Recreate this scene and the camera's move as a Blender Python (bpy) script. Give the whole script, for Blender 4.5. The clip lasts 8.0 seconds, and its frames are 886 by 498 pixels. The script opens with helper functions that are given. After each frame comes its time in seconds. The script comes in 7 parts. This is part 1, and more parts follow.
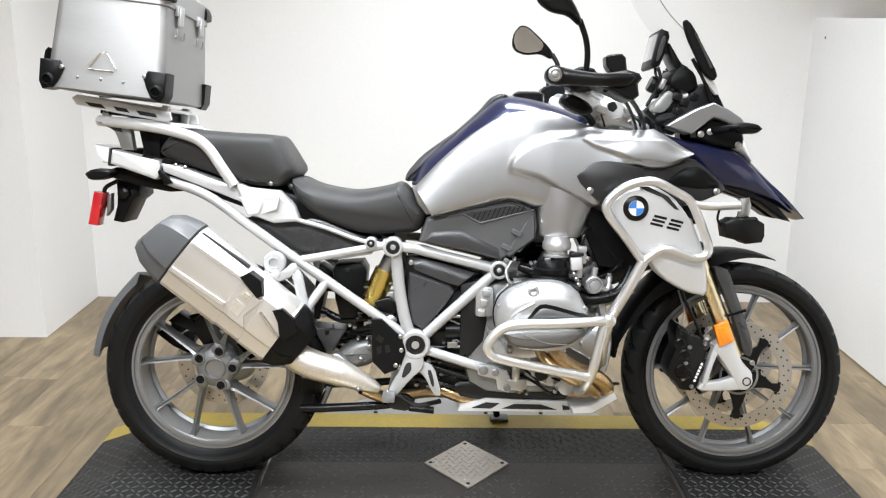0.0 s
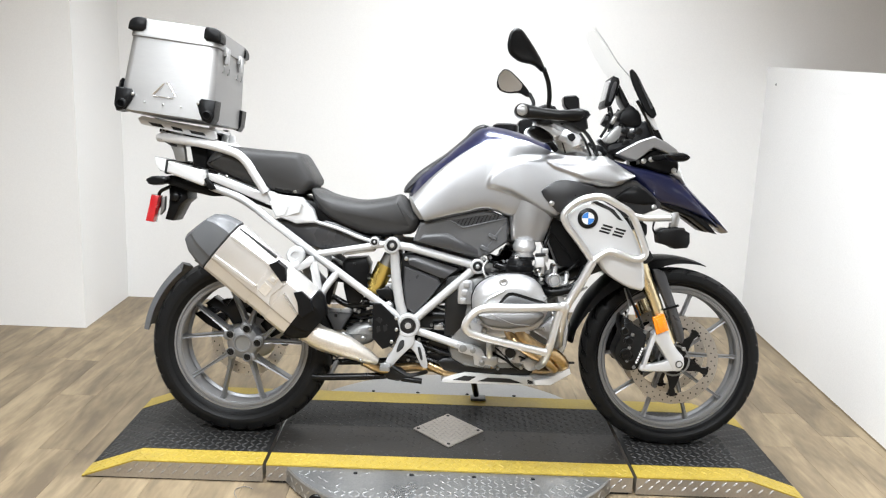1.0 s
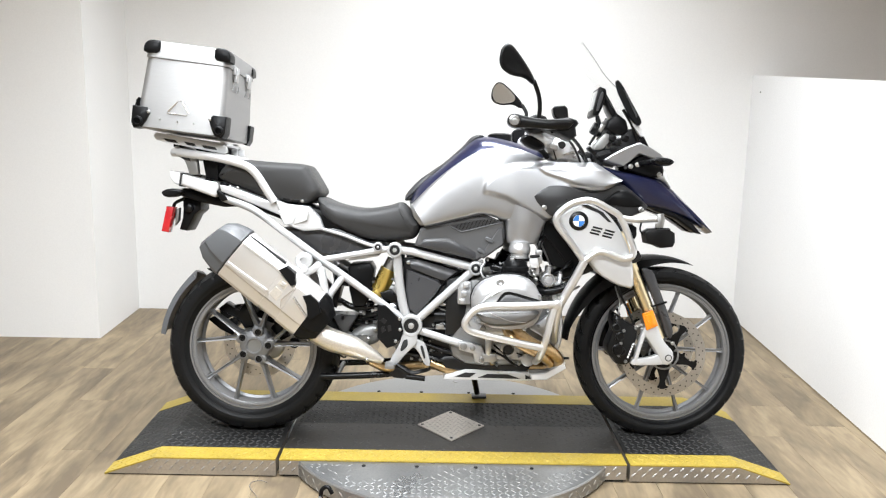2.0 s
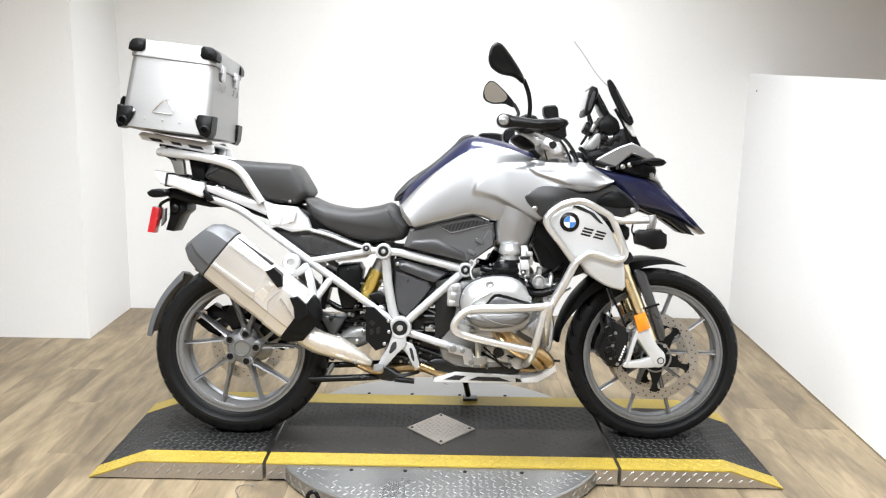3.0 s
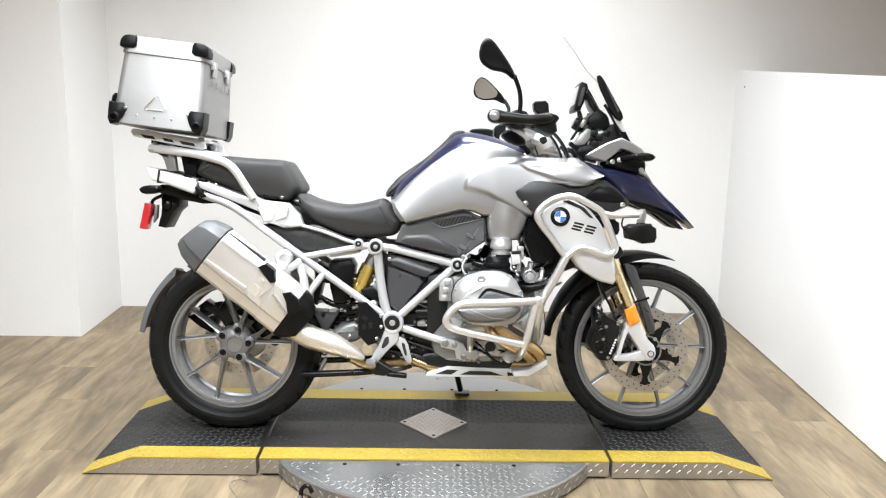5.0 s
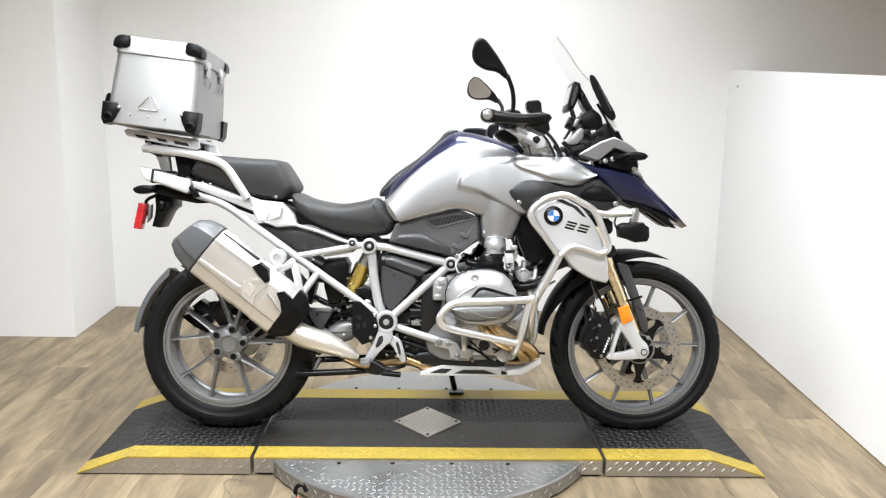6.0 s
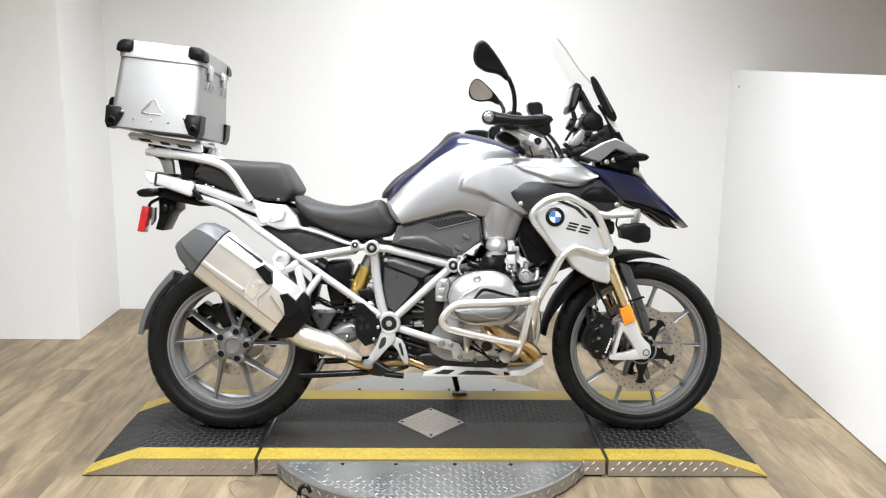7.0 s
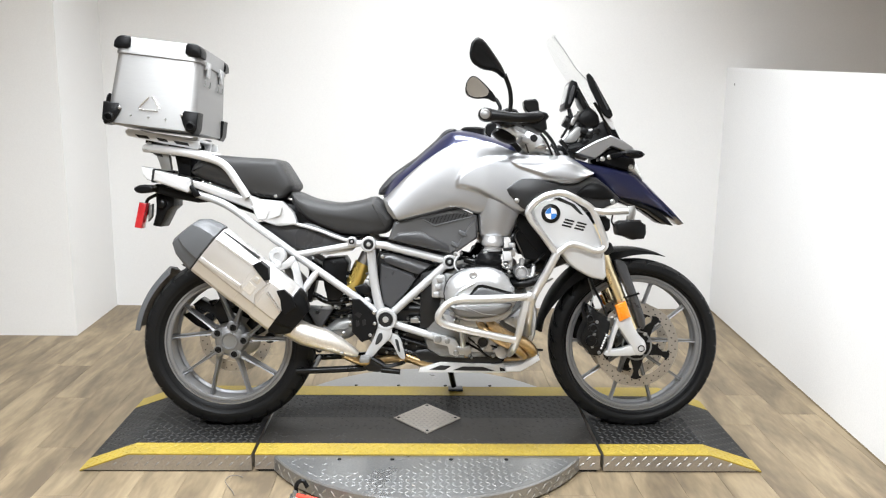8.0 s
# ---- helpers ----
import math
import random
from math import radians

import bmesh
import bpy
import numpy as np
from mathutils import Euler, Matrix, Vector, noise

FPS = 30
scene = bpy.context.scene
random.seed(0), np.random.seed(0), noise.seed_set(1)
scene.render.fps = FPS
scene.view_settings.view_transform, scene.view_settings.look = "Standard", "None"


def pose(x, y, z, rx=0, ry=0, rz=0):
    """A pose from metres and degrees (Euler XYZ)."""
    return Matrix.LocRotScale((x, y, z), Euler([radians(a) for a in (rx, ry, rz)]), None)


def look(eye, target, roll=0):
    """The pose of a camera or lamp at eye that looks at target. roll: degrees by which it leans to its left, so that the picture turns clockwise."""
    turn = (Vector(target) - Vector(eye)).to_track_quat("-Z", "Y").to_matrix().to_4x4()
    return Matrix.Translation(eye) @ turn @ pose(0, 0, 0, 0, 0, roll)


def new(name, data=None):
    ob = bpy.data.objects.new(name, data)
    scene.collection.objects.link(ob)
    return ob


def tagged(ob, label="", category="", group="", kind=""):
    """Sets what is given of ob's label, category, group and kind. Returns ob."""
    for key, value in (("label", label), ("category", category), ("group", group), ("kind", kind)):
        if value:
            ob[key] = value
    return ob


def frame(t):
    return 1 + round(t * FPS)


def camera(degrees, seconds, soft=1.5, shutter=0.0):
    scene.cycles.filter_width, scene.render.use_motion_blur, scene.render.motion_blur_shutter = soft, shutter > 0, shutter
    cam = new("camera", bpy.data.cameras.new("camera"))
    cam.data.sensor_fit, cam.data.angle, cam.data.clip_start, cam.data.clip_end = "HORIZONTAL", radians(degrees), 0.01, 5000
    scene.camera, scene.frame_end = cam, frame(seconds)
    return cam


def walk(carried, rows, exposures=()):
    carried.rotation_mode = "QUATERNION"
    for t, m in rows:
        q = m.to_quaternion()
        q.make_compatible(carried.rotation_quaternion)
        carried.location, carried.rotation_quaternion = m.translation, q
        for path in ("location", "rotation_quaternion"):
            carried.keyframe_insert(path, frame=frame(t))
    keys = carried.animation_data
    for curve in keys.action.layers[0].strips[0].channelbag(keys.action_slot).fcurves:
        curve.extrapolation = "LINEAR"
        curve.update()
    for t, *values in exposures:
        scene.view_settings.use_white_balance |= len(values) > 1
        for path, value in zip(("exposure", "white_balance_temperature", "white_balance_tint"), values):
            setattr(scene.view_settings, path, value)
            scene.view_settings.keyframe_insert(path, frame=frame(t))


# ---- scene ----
cam = camera(56.6, 8.0, soft=1.2)
FLOOR = 0.072  # height of the path's datum over the floor
PATH = [
    (0, (-0.104, -2.241, 1.213), (-0.082, -0.299, 0.737), 0.7),
    (0.1, (-0.081, -2.320, 1.220), (-0.066, -0.379, 0.740), 1.37),
    (0.2, (-0.059, -2.391, 1.206), (-0.093, -0.447, 0.738), 1.48),
    (0.3, (-0.043, -2.446, 1.203), (-0.067, -0.500, 0.741), 1.99),
    (0.4, (-0.026, -2.504, 1.224), (-0.036, -0.557, 0.767), 2.72),
    (0.5, (-0.033, -2.543, 1.228), (-0.044, -0.593, 0.781), 3.2),
    (0.6, (-0.022, -2.599, 1.228), (-0.044, -0.641, 0.823), 2.53),
    (0.7, (-0.035, -2.643, 1.229), (-0.060, -0.684, 0.827), 2.79),
    (0.8, (-0.042, -2.695, 1.217), (-0.050, -0.733, 0.830), 3.09),
    (1, (-0.068, -2.771, 1.231), (-0.051, -0.812, 0.831), 2.2),
    (1.2, (-0.090, -2.853, 1.229), (-0.092, -0.893, 0.832), 1.28),
    (1.5, (-0.092, -2.907, 1.229), (-0.086, -0.944, 0.846), 1.4),
    (1.7, (-0.084, -2.942, 1.228), (-0.069, -0.976, 0.861), 1.14),
    (3, (-0.03, -2.896, 1.237), (-0.014, -0.931, 0.862), 1.2),
    (3.5, (-0.037, -2.898, 1.236), (-0.028, -0.932, 0.873), 1.5),
    (4, (-0.031, -2.901, 1.236), (-0.012, -0.936, 0.86), 1.4),
    (4.5, (-0.037, -2.91, 1.232), (-0.007, -0.946, 0.854), 1.2),
    (6, (-0.028, -2.924, 1.226), (0.022, -0.96, 0.849), 1.0),
    (6.5, (-0.027, -2.931, 1.226), (0.02, -0.967, 0.847), 1.0),
    (7, (-0.026, -2.935, 1.232), (0.017, -0.971, 0.856), 0.7),
    (7.5, (-0.028, -2.941, 1.229), (0.018, -0.977, 0.855), 0.8),
    (8, (-0.025, -2.949, 1.231), (0.026, -0.986, 0.849), 0.8),
]
UP = Vector((0, 0, FLOOR))
EXPOSURES = [(0.0, 0.33), (1.0, 0.40), (1.5, 0.46), (3.0, 0.56), (4.5, 0.56), (6.0, 0.41), (8.0, 0.39)]
walk(cam, [(t, look(Vector(e) + UP, Vector(g) + UP, roll)) for t, e, g, roll in PATH], EXPOSURES)

# ---- light ----
world = bpy.data.worlds.new("room_world")
scene.world = world
world.use_nodes = True
world.node_tree.nodes["Background"].inputs[0].default_value = (0.9, 0.95, 1.0, 1)
world.node_tree.nodes["Background"].inputs[1].default_value = 0.05


def ceiling_lamp(x, y, z, sx, sy, watts, tint=(0.885, 0.942, 1.0)):
    data = bpy.data.lights.new("ceiling_panel_lamp", "AREA")
    data.shape, data.size, data.size_y = "RECTANGLE", sx, sy
    data.energy, data.color, data.spread = watts, tint, radians(145)
    ob = new("ceiling_panel_lamp", data)
    ob.matrix_world = pose(x, y, z)
    return ob


CEILING = 2.9
PANELS = [(-0.75, -0.45, 47), (0.6, -0.45, 20), (0.28, 0.65, 35), (-0.9, -2.4, 90), (0.42, -2.8, 54)]
for px, py, watts in PANELS:
    ceiling_lamp(px, py, CEILING - 0.06, 1.15, 0.55, watts)

# ---- materials ----


def material(name, base, metallic=0.0, rough=0.5, vary=0.12, scale=6.0, fine=120.0, bump=0.08, coat=0.0, stretch=(1, 1, 1), rough_vary=0.12, random_vary=0.0, spec=0.5):
    """A surface with variation at two scales in colour and gloss, and a fine relief."""
    m = bpy.data.materials.new(name)
    m.use_nodes = True
    nt = m.node_tree
    b = nt.nodes["Principled BSDF"]
    tc = nt.nodes.new("ShaderNodeTexCoord")
    mp = nt.nodes.new("ShaderNodeMapping")
    mp.inputs["Scale"].default_value = stretch
    nt.links.new(tc.outputs["Object"], mp.inputs["Vector"])
    big, small = nt.nodes.new("ShaderNodeTexNoise"), nt.nodes.new("ShaderNodeTexNoise")
    big.inputs["Scale"].default_value, small.inputs["Scale"].default_value = scale, fine
    big.inputs["Detail"].default_value, small.inputs["Detail"].default_value = 4, 2
    for n in (big, small):
        nt.links.new(mp.outputs[0], n.inputs["Vector"])
    add = nt.nodes.new("ShaderNodeMath")
    add.operation = "ADD"
    nt.links.new(big.outputs["Fac"], add.inputs[0])
    nt.links.new(small.outputs["Fac"], add.inputs[1])
    val = nt.nodes.new("ShaderNodeMapRange")
    val.inputs["From Min"].default_value, val.inputs["From Max"].default_value = 0.6, 1.4
    val.inputs["To Min"].default_value, val.inputs["To Max"].default_value = 1 - vary, 1 + vary
    nt.links.new(add.outputs[0], val.inputs["Value"])
    fac = val.outputs[0]
    if random_vary:
        info = nt.nodes.new("ShaderNodeObjectInfo")
        rr = nt.nodes.new("ShaderNodeMapRange")
        rr.inputs["To Min"].default_value, rr.inputs["To Max"].default_value = 1 - random_vary, 1 + random_vary
        nt.links.new(info.outputs["Random"], rr.inputs["Value"])
        mul = nt.nodes.new("ShaderNodeMath")
        mul.operation = "MULTIPLY"
        nt.links.new(fac, mul.inputs[0])
        nt.links.new(rr.outputs[0], mul.inputs[1])
        fac = mul.outputs[0]
    mix = nt.nodes.new("ShaderNodeVectorMath")
    mix.operation = "SCALE"
    mix.inputs[0].default_value = base
    nt.links.new(fac, mix.inputs["Scale"])
    nt.links.new(mix.outputs[0], b.inputs["Base Color"])
    rg = nt.nodes.new("ShaderNodeMapRange")
    rg.inputs["From Min"].default_value, rg.inputs["From Max"].default_value = 0.3, 0.7
    rg.inputs["To Min"].default_value, rg.inputs["To Max"].default_value = max(0.03, rough - rough_vary * rough), min(1, rough + rough_vary * rough)
    nt.links.new(big.outputs["Fac"], rg.inputs["Value"])
    nt.links.new(rg.outputs[0], b.inputs["Roughness"])
    b.inputs["Metallic"].default_value, b.inputs["Specular IOR Level"].default_value = metallic, spec
    if coat:
        b.inputs["Coat Weight"].default_value, b.inputs["Coat Roughness"].default_value = coat, 0.06
    if bump:
        bp = nt.nodes.new("ShaderNodeBump")
        bp.inputs["Strength"].default_value, bp.inputs["Distance"].default_value = bump, 0.002
        nt.links.new(small.outputs["Fac"], bp.inputs["Height"])
        nt.links.new(bp.outputs[0], b.inputs["Normal"])
    return m


def wood_material():
    """Pale oak-look vinyl planks: grain along y, a tone of its own for each plank."""
    m = bpy.data.materials.new("oak_plank")
    m.use_nodes = True
    nt = m.node_tree
    b = nt.nodes["Principled BSDF"]
    tc = nt.nodes.new("ShaderNodeTexCoord")
    info = nt.nodes.new("ShaderNodeObjectInfo")
    geo = nt.nodes.new("ShaderNodeNewGeometry")
    rnd = nt.nodes.new("ShaderNodeMath")
    rnd.operation = "ADD"
    nt.links.new(info.outputs["Random"], rnd.inputs[0])
    nt.links.new(geo.outputs["Random Per Island"], rnd.inputs[1])
    shift = nt.nodes.new("ShaderNodeVectorMath")
    shift.operation = "MULTIPLY_ADD"
    comb = nt.nodes.new("ShaderNodeCombineXYZ")
    for k in (0, 1, 2):
        nt.links.new(rnd.outputs[0], comb.inputs[k])
    nt.links.new(comb.outputs[0], shift.inputs[0])
    shift.inputs[1].default_value = (37, 53, 11)
    nt.links.new(tc.outputs["Object"], shift.inputs[2])
    mp = nt.nodes.new("ShaderNodeMapping")
    mp.inputs["Scale"].default_value = (1.0, 0.2, 1.0)
    nt.links.new(shift.outputs[0], mp.inputs["Vector"])
    grain, band = nt.nodes.new("ShaderNodeTexNoise"), nt.nodes.new("ShaderNodeTexNoise")
    grain.inputs["Scale"].default_value, grain.inputs["Detail"].default_value = 60, 6
    band.inputs["Scale"].default_value, band.inputs["Detail"].default_value = 11, 3
    band.inputs["Distortion"].default_value = 0.8
    for n in (grain, band):
        nt.links.new(mp.outputs[0], n.inputs["Vector"])
    mixf = nt.nodes.new("ShaderNodeMath")
    mixf.operation = "MULTIPLY_ADD"
    mixf.inputs[1].default_value = 0.28
    nt.links.new(grain.outputs["Fac"], mixf.inputs[0])
    half = nt.nodes.new("ShaderNodeMath")
    half.operation = "MULTIPLY_ADD"
    half.inputs[1].default_value, half.inputs[2].default_value = 0.85, -0.065
    nt.links.new(band.outputs["Fac"], half.inputs[0])
    nt.links.new(half.outputs[0], mixf.inputs[2])
    ramp = nt.nodes.new("ShaderNodeValToRGB")
    e = ramp.color_ramp.elements
    e[0].position, e[0].color = 0.33, (0.125, 0.095, 0.062, 1)
    e[1].position, e[1].color = 0.67, (0.30, 0.233, 0.146, 1)
    mid = ramp.color_ramp.elements.new(0.5)
    mid.color = (0.205, 0.157, 0.098, 1)
    nt.links.new(mixf.outputs[0], ramp.inputs["Fac"])
    tone = nt.nodes.new("ShaderNodeMapRange")
    tone.inputs["From Max"].default_value = 2.0
    tone.inputs["To Min"].default_value, tone.inputs["To Max"].default_value = 0.84, 1.16
    nt.links.new(rnd.outputs[0], tone.inputs["Value"])
    sc = nt.nodes.new("ShaderNodeVectorMath")
    sc.operation = "SCALE"
    nt.links.new(ramp.outputs["Color"], sc.inputs[0])
    nt.links.new(tone.outputs[0], sc.inputs["Scale"])
    nt.links.new(sc.outputs[0], b.inputs["Base Color"])
    b.inputs["Roughness"].default_value, b.inputs["Specular IOR Level"].default_value = 0.5, 0.35
    bp = nt.nodes.new("ShaderNodeBump")
    bp.inputs["Strength"].default_value, bp.inputs["Distance"].default_value = 0.15, 0.001
    nt.links.new(grain.outputs["Fac"], bp.inputs["Height"])
    nt.links.new(bp.outputs[0], b.inputs["Normal"])
    return m


def glass_material(name, colour, rough=0.02):
    """Clear sheet: see-through, with a faint mirror gloss."""
    m = bpy.data.materials.new(name)
    m.use_nodes = True
    nt = m.node_tree
    out = nt.nodes["Material Output"]
    tr, gl, mx = (nt.nodes.new(k) for k in ("ShaderNodeBsdfTransparent", "ShaderNodeBsdfGlossy", "ShaderNodeMixShader"))
    tr.inputs[0].default_value = (*colour, 1)
    gl.inputs["Roughness"].default_value = rough
    mx.inputs[0].default_value = 0.025
    nt.links.new(tr.outputs[0], mx.inputs[1])
    nt.links.new(gl.outputs[0], mx.inputs[2])
    nt.links.new(mx.outputs[0], out.inputs["Surface"])
    return m


def emit_material(name, colour, strength):
    m = bpy.data.materials.new(name)
    m.use_nodes = True
    b = m.node_tree.nodes["Principled BSDF"]
    b.inputs["Base Color"].default_value = (*colour, 1)
    b.inputs["Emission Color"].default_value = (*colour, 1)
    b.inputs["Emission Strength"].default_value = strength
    return m


# Grey for unseen walls, chosen for what the bike reflects and for less fill.
DIM_WALL = material("unseen_wall_reflection_grey", (0.58, 0.56, 0.535), 0, 0.8, vary=0.05, scale=1.3, fine=160, bump=0.05)
# Tan on the unseen right wall bounces warm light onto the back wall.
TAN_WALL = material("tan_bounce_wall_paint", (0.60, 0.49, 0.40), 0, 0.8, vary=0.05, scale=1.3, fine=160, bump=0.05)
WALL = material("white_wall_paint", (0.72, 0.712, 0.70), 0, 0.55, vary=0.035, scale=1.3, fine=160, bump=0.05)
PARTITION = material("white_partition_paint", (0.685, 0.681, 0.677), 0, 0.5, vary=0.07, scale=1.1, fine=160, bump=0.05)
CEIL = material("ceiling_paint", (0.74, 0.735, 0.72), 0, 0.85, vary=0.03, scale=1.5, fine=90, bump=0.08)
BASEWOOD = material("subfloor_joint", (0.19, 0.145, 0.09), 0, 0.8)
OAK = wood_material()
SILVER = material("silver_metallic_paint", (0.35, 0.35, 0.356), 0.85, 0.37, vary=0.03, scale=3, fine=900, bump=0.03)
LIGHT_SILVER = material("pale_silver_paint", (0.60, 0.60, 0.603), 0.35, 0.4, vary=0.04, scale=4, fine=700, bump=0.04, coat=0.2)
FRAME_PAINT = material("frame_silver_paint", (0.45, 0.45, 0.452), 0.3, 0.40, vary=0.05, scale=8, fine=500, bump=0.06)
STAINLESS = material("brushed_stainless_tube", (0.70, 0.695, 0.685), 0.9, 0.37, vary=0.05, scale=7, fine=300, bump=0.04)
MUFFLER = material("brushed_steel_muffler", (0.68, 0.66, 0.64), 0.8, 0.40, vary=0.05, scale=5, fine=260, bump=0.05, stretch=(1, 1, 3))
COLLECTOR = material("warm_stained_steel", (0.70, 0.66, 0.60), 0.85, 0.46, vary=0.16, scale=7, fine=160, bump=0.04)
HEADER = material("heat_tinted_gold_steel", (0.48, 0.34, 0.18), 1.0, 0.30, vary=0.3, scale=12, fine=120, bump=0.04)
GOLD = material("gold_anodised_metal", (0.80, 0.60, 0.17), 1.0, 0.3, vary=0.06, scale=8, fine=300, bump=0.03)
GOLD_PALE = material("pale_gold_anodised_tube", (0.74, 0.62, 0.40), 1.0, 0.28, vary=0.05, scale=8, fine=300, bump=0.03)
BLUE = material("dark_blue_metallic_paint", (0.009, 0.012, 0.046), 0.4, 0.30, vary=0.08, scale=6, fine=900, bump=0.02, coat=0.9)
BLACK_PLASTIC = material("black_moulded_plastic", (0.0045, 0.0045, 0.0048), 0, 0.36, vary=0.15, scale=9, fine=600, bump=0.14, spec=0.14)
GREY_PLASTIC = material("charcoal_grain_plastic", (0.036, 0.036, 0.038), 0, 0.30, vary=0.12, scale=8, fine=700, bump=0.12)
INSET_GREY = material("near_black_grain_plastic", (0.015, 0.015, 0.016), 0, 0.30, vary=0.12, scale=8, fine=700, bump=0.12)
DUCT_GREY = material("mid_grey_satin_plastic", (0.076, 0.076, 0.078), 0, 0.34, vary=0.10, scale=7, fine=700, bump=0.12)
HUGGER_GREY = material("blue_grey_moulded_plastic", (0.075, 0.077, 0.081), 0, 0.4, vary=0.12, scale=8, fine=700, bump=0.2)
BLACK_METAL = material("black_coated_metal", (0.0038, 0.0038, 0.004), 0.2, 0.30, vary=0.18, scale=12, fine=400, bump=0.1, spec=0.3)
RUBBER = material("tyre_rubber", (0.006, 0.006, 0.0062), 0, 0.45, vary=0.2, scale=9, fine=240, bump=0.18, spec=0.16)
# Paler copy of the tyre rubber: light caught by the tread, put in colour.
TREAD_RUBBER = material("toplit_tread_rubber", (0.017, 0.0169, 0.0167), 0, 0.6, vary=0.25, scale=14, fine=200, bump=0.2, spec=0.25)
SEAT_FABRIC = material("grained_seat_vinyl", (0.036, 0.0355, 0.0355), 0, 0.45, vary=0.12, scale=8, fine=480, bump=0.35, spec=0.2)
WHEEL_GREY = material("asphalt_grey_wheel_paint", (0.235, 0.235, 0.239), 0.7, 0.44, vary=0.06, scale=8, fine=600, bump=0.04, coat=0.1)
ENGINE = material("cast_engine_silver", (0.49, 0.49, 0.495), 0.8, 0.4, vary=0.1, scale=10, fine=240, bump=0.2)
ENGINE_GREY = material("grey_cylinder_cover_paint", (0.24, 0.24, 0.235), 0.6, 0.4, vary=0.06, scale=8, fine=300, bump=0.06)
COVER_GREY = material("satin_grey_plug_cover", (0.17, 0.167, 0.164), 0.6, 0.45, vary=0.05, scale=8, fine=300, bump=0.05)
COVER_DARK = material("dark_grey_cover_panel", (0.075, 0.075, 0.076), 0.3, 0.38, vary=0.06, scale=8, fine=300, bump=0.05)
CASE_GREY = material("grey_cast_crankcase", (0.20, 0.20, 0.198), 0.6, 0.42, vary=0.14, scale=12, fine=240, bump=0.2)
DARK_ENGINE = material("dark_cast_metal", (0.010, 0.010, 0.0104), 0.4, 0.40, vary=0.25, scale=14, fine=260, bump=0.2)
ALU = material("brushed_aluminium_sheet", (0.34, 0.336, 0.332), 0.85, 0.5, vary=0.05, scale=4, fine=220, bump=0.05, stretch=(0.15, 0.15, 4))
ALU_EDGE = material("polished_aluminium_edge", (0.78, 0.775, 0.76), 1.0, 0.24, vary=0.04, scale=6, fine=300, bump=0.02)
BOLT = material("zinc_fastener", (0.40, 0.40, 0.395), 1.0, 0.34, vary=0.1, scale=40, fine=400, bump=0.05)
DISC_STEEL = material("brake_disc_steel", (0.50, 0.47, 0.43), 1.0, 0.32, vary=0.12, scale=14, fine=300, bump=0.06)
RED = material("red_reflector_plastic", (0.50, 0.012, 0.018), 0, 0.25, vary=0.08, scale=14, fine=300, bump=0.06, coat=0.5)
AMBER = material("amber_reflector_plastic", (0.95, 0.27, 0.008), 0, 0.25, vary=0.1, scale=30, fine=200, bump=0.1, coat=0.5)
CLEAR_LENS = material("clear_lamp_lens", (0.82, 0.83, 0.84), 0, 0.08, vary=0.04, scale=20, fine=120, bump=0.05, coat=0.8)
SHEET = glass_material("clear_windscreen", (0.975, 0.978, 0.978))
MIRROR = material("mirror_glass", (0.88, 0.88, 0.88), 1.0, 0.03, vary=0.01, bump=0)
SCREEN = material("dark_display_glass", (0.16, 0.16, 0.165), 0.3, 0.12, vary=0.05, bump=0, coat=0.8)
WHITE_DECAL = material("white_decal", (0.8, 0.8, 0.8), 0, 0.4, vary=0.03, bump=0)
BLUE_DECAL = material("light_blue_enamel", (0.05, 0.22, 0.62), 0, 0.25, vary=0.03, bump=0, coat=0.6)
MAT_BLACK = material("worn_black_tread_coating", (0.014, 0.0137, 0.0134), 0.1, 0.5, vary=0.35, scale=5, fine=90, bump=0.3, spec=0.22)
MAT_BAR = material("black_tread_bar_worn_edge", (0.036, 0.0354, 0.0346), 0.1, 0.5, vary=0.35, scale=6, fine=120, bump=0.1)
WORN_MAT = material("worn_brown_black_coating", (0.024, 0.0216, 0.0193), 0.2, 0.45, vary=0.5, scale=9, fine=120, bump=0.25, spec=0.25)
YELLOW = material("yellow_safety_paint", (0.34, 0.245, 0.034), 0, 0.5, vary=0.2, scale=9, fine=140, bump=0.2)
TREAD_STEEL = material("tread_plate_steel", (0.43, 0.395, 0.355), 0.85, 0.42, vary=0.16, scale=5, fine=130, bump=0.15)
DISC_TREAD = material("galvanised_turntable_steel", (0.30, 0.30, 0.297), 0.75, 0.30, vary=0.14, scale=4, fine=130, bump=0.12)
DISC_BAR = material("worn_disc_tread_bar", (0.29, 0.29, 0.286), 0.7, 0.50, vary=0.14, scale=5, fine=160, bump=0.06)
TREAD_BAR = material("bright_tread_bar", (0.40, 0.385, 0.36), 0.8, 0.5, vary=0.14, scale=12, fine=200, bump=0.05)
# Near-black for seams and slots, and for shade painted under platform and turntable.
GAP = material("dark_gap_and_shade", (0.012, 0.012, 0.012), 0, 0.8, vary=0.2)
WIRE_GREY = material("dull_grey_wire", (0.17, 0.165, 0.16), 0.4, 0.5)
PANEL_LIGHT = emit_material("ceiling_panel_diffuser", (1.0, 0.97, 0.93), 3.0)
RED_PAINT = material("red_painted_lever", (0.55, 0.05, 0.03), 0, 0.4, vary=0.15, scale=30, fine=200, bump=0.1)

# ---- mesh tools ----


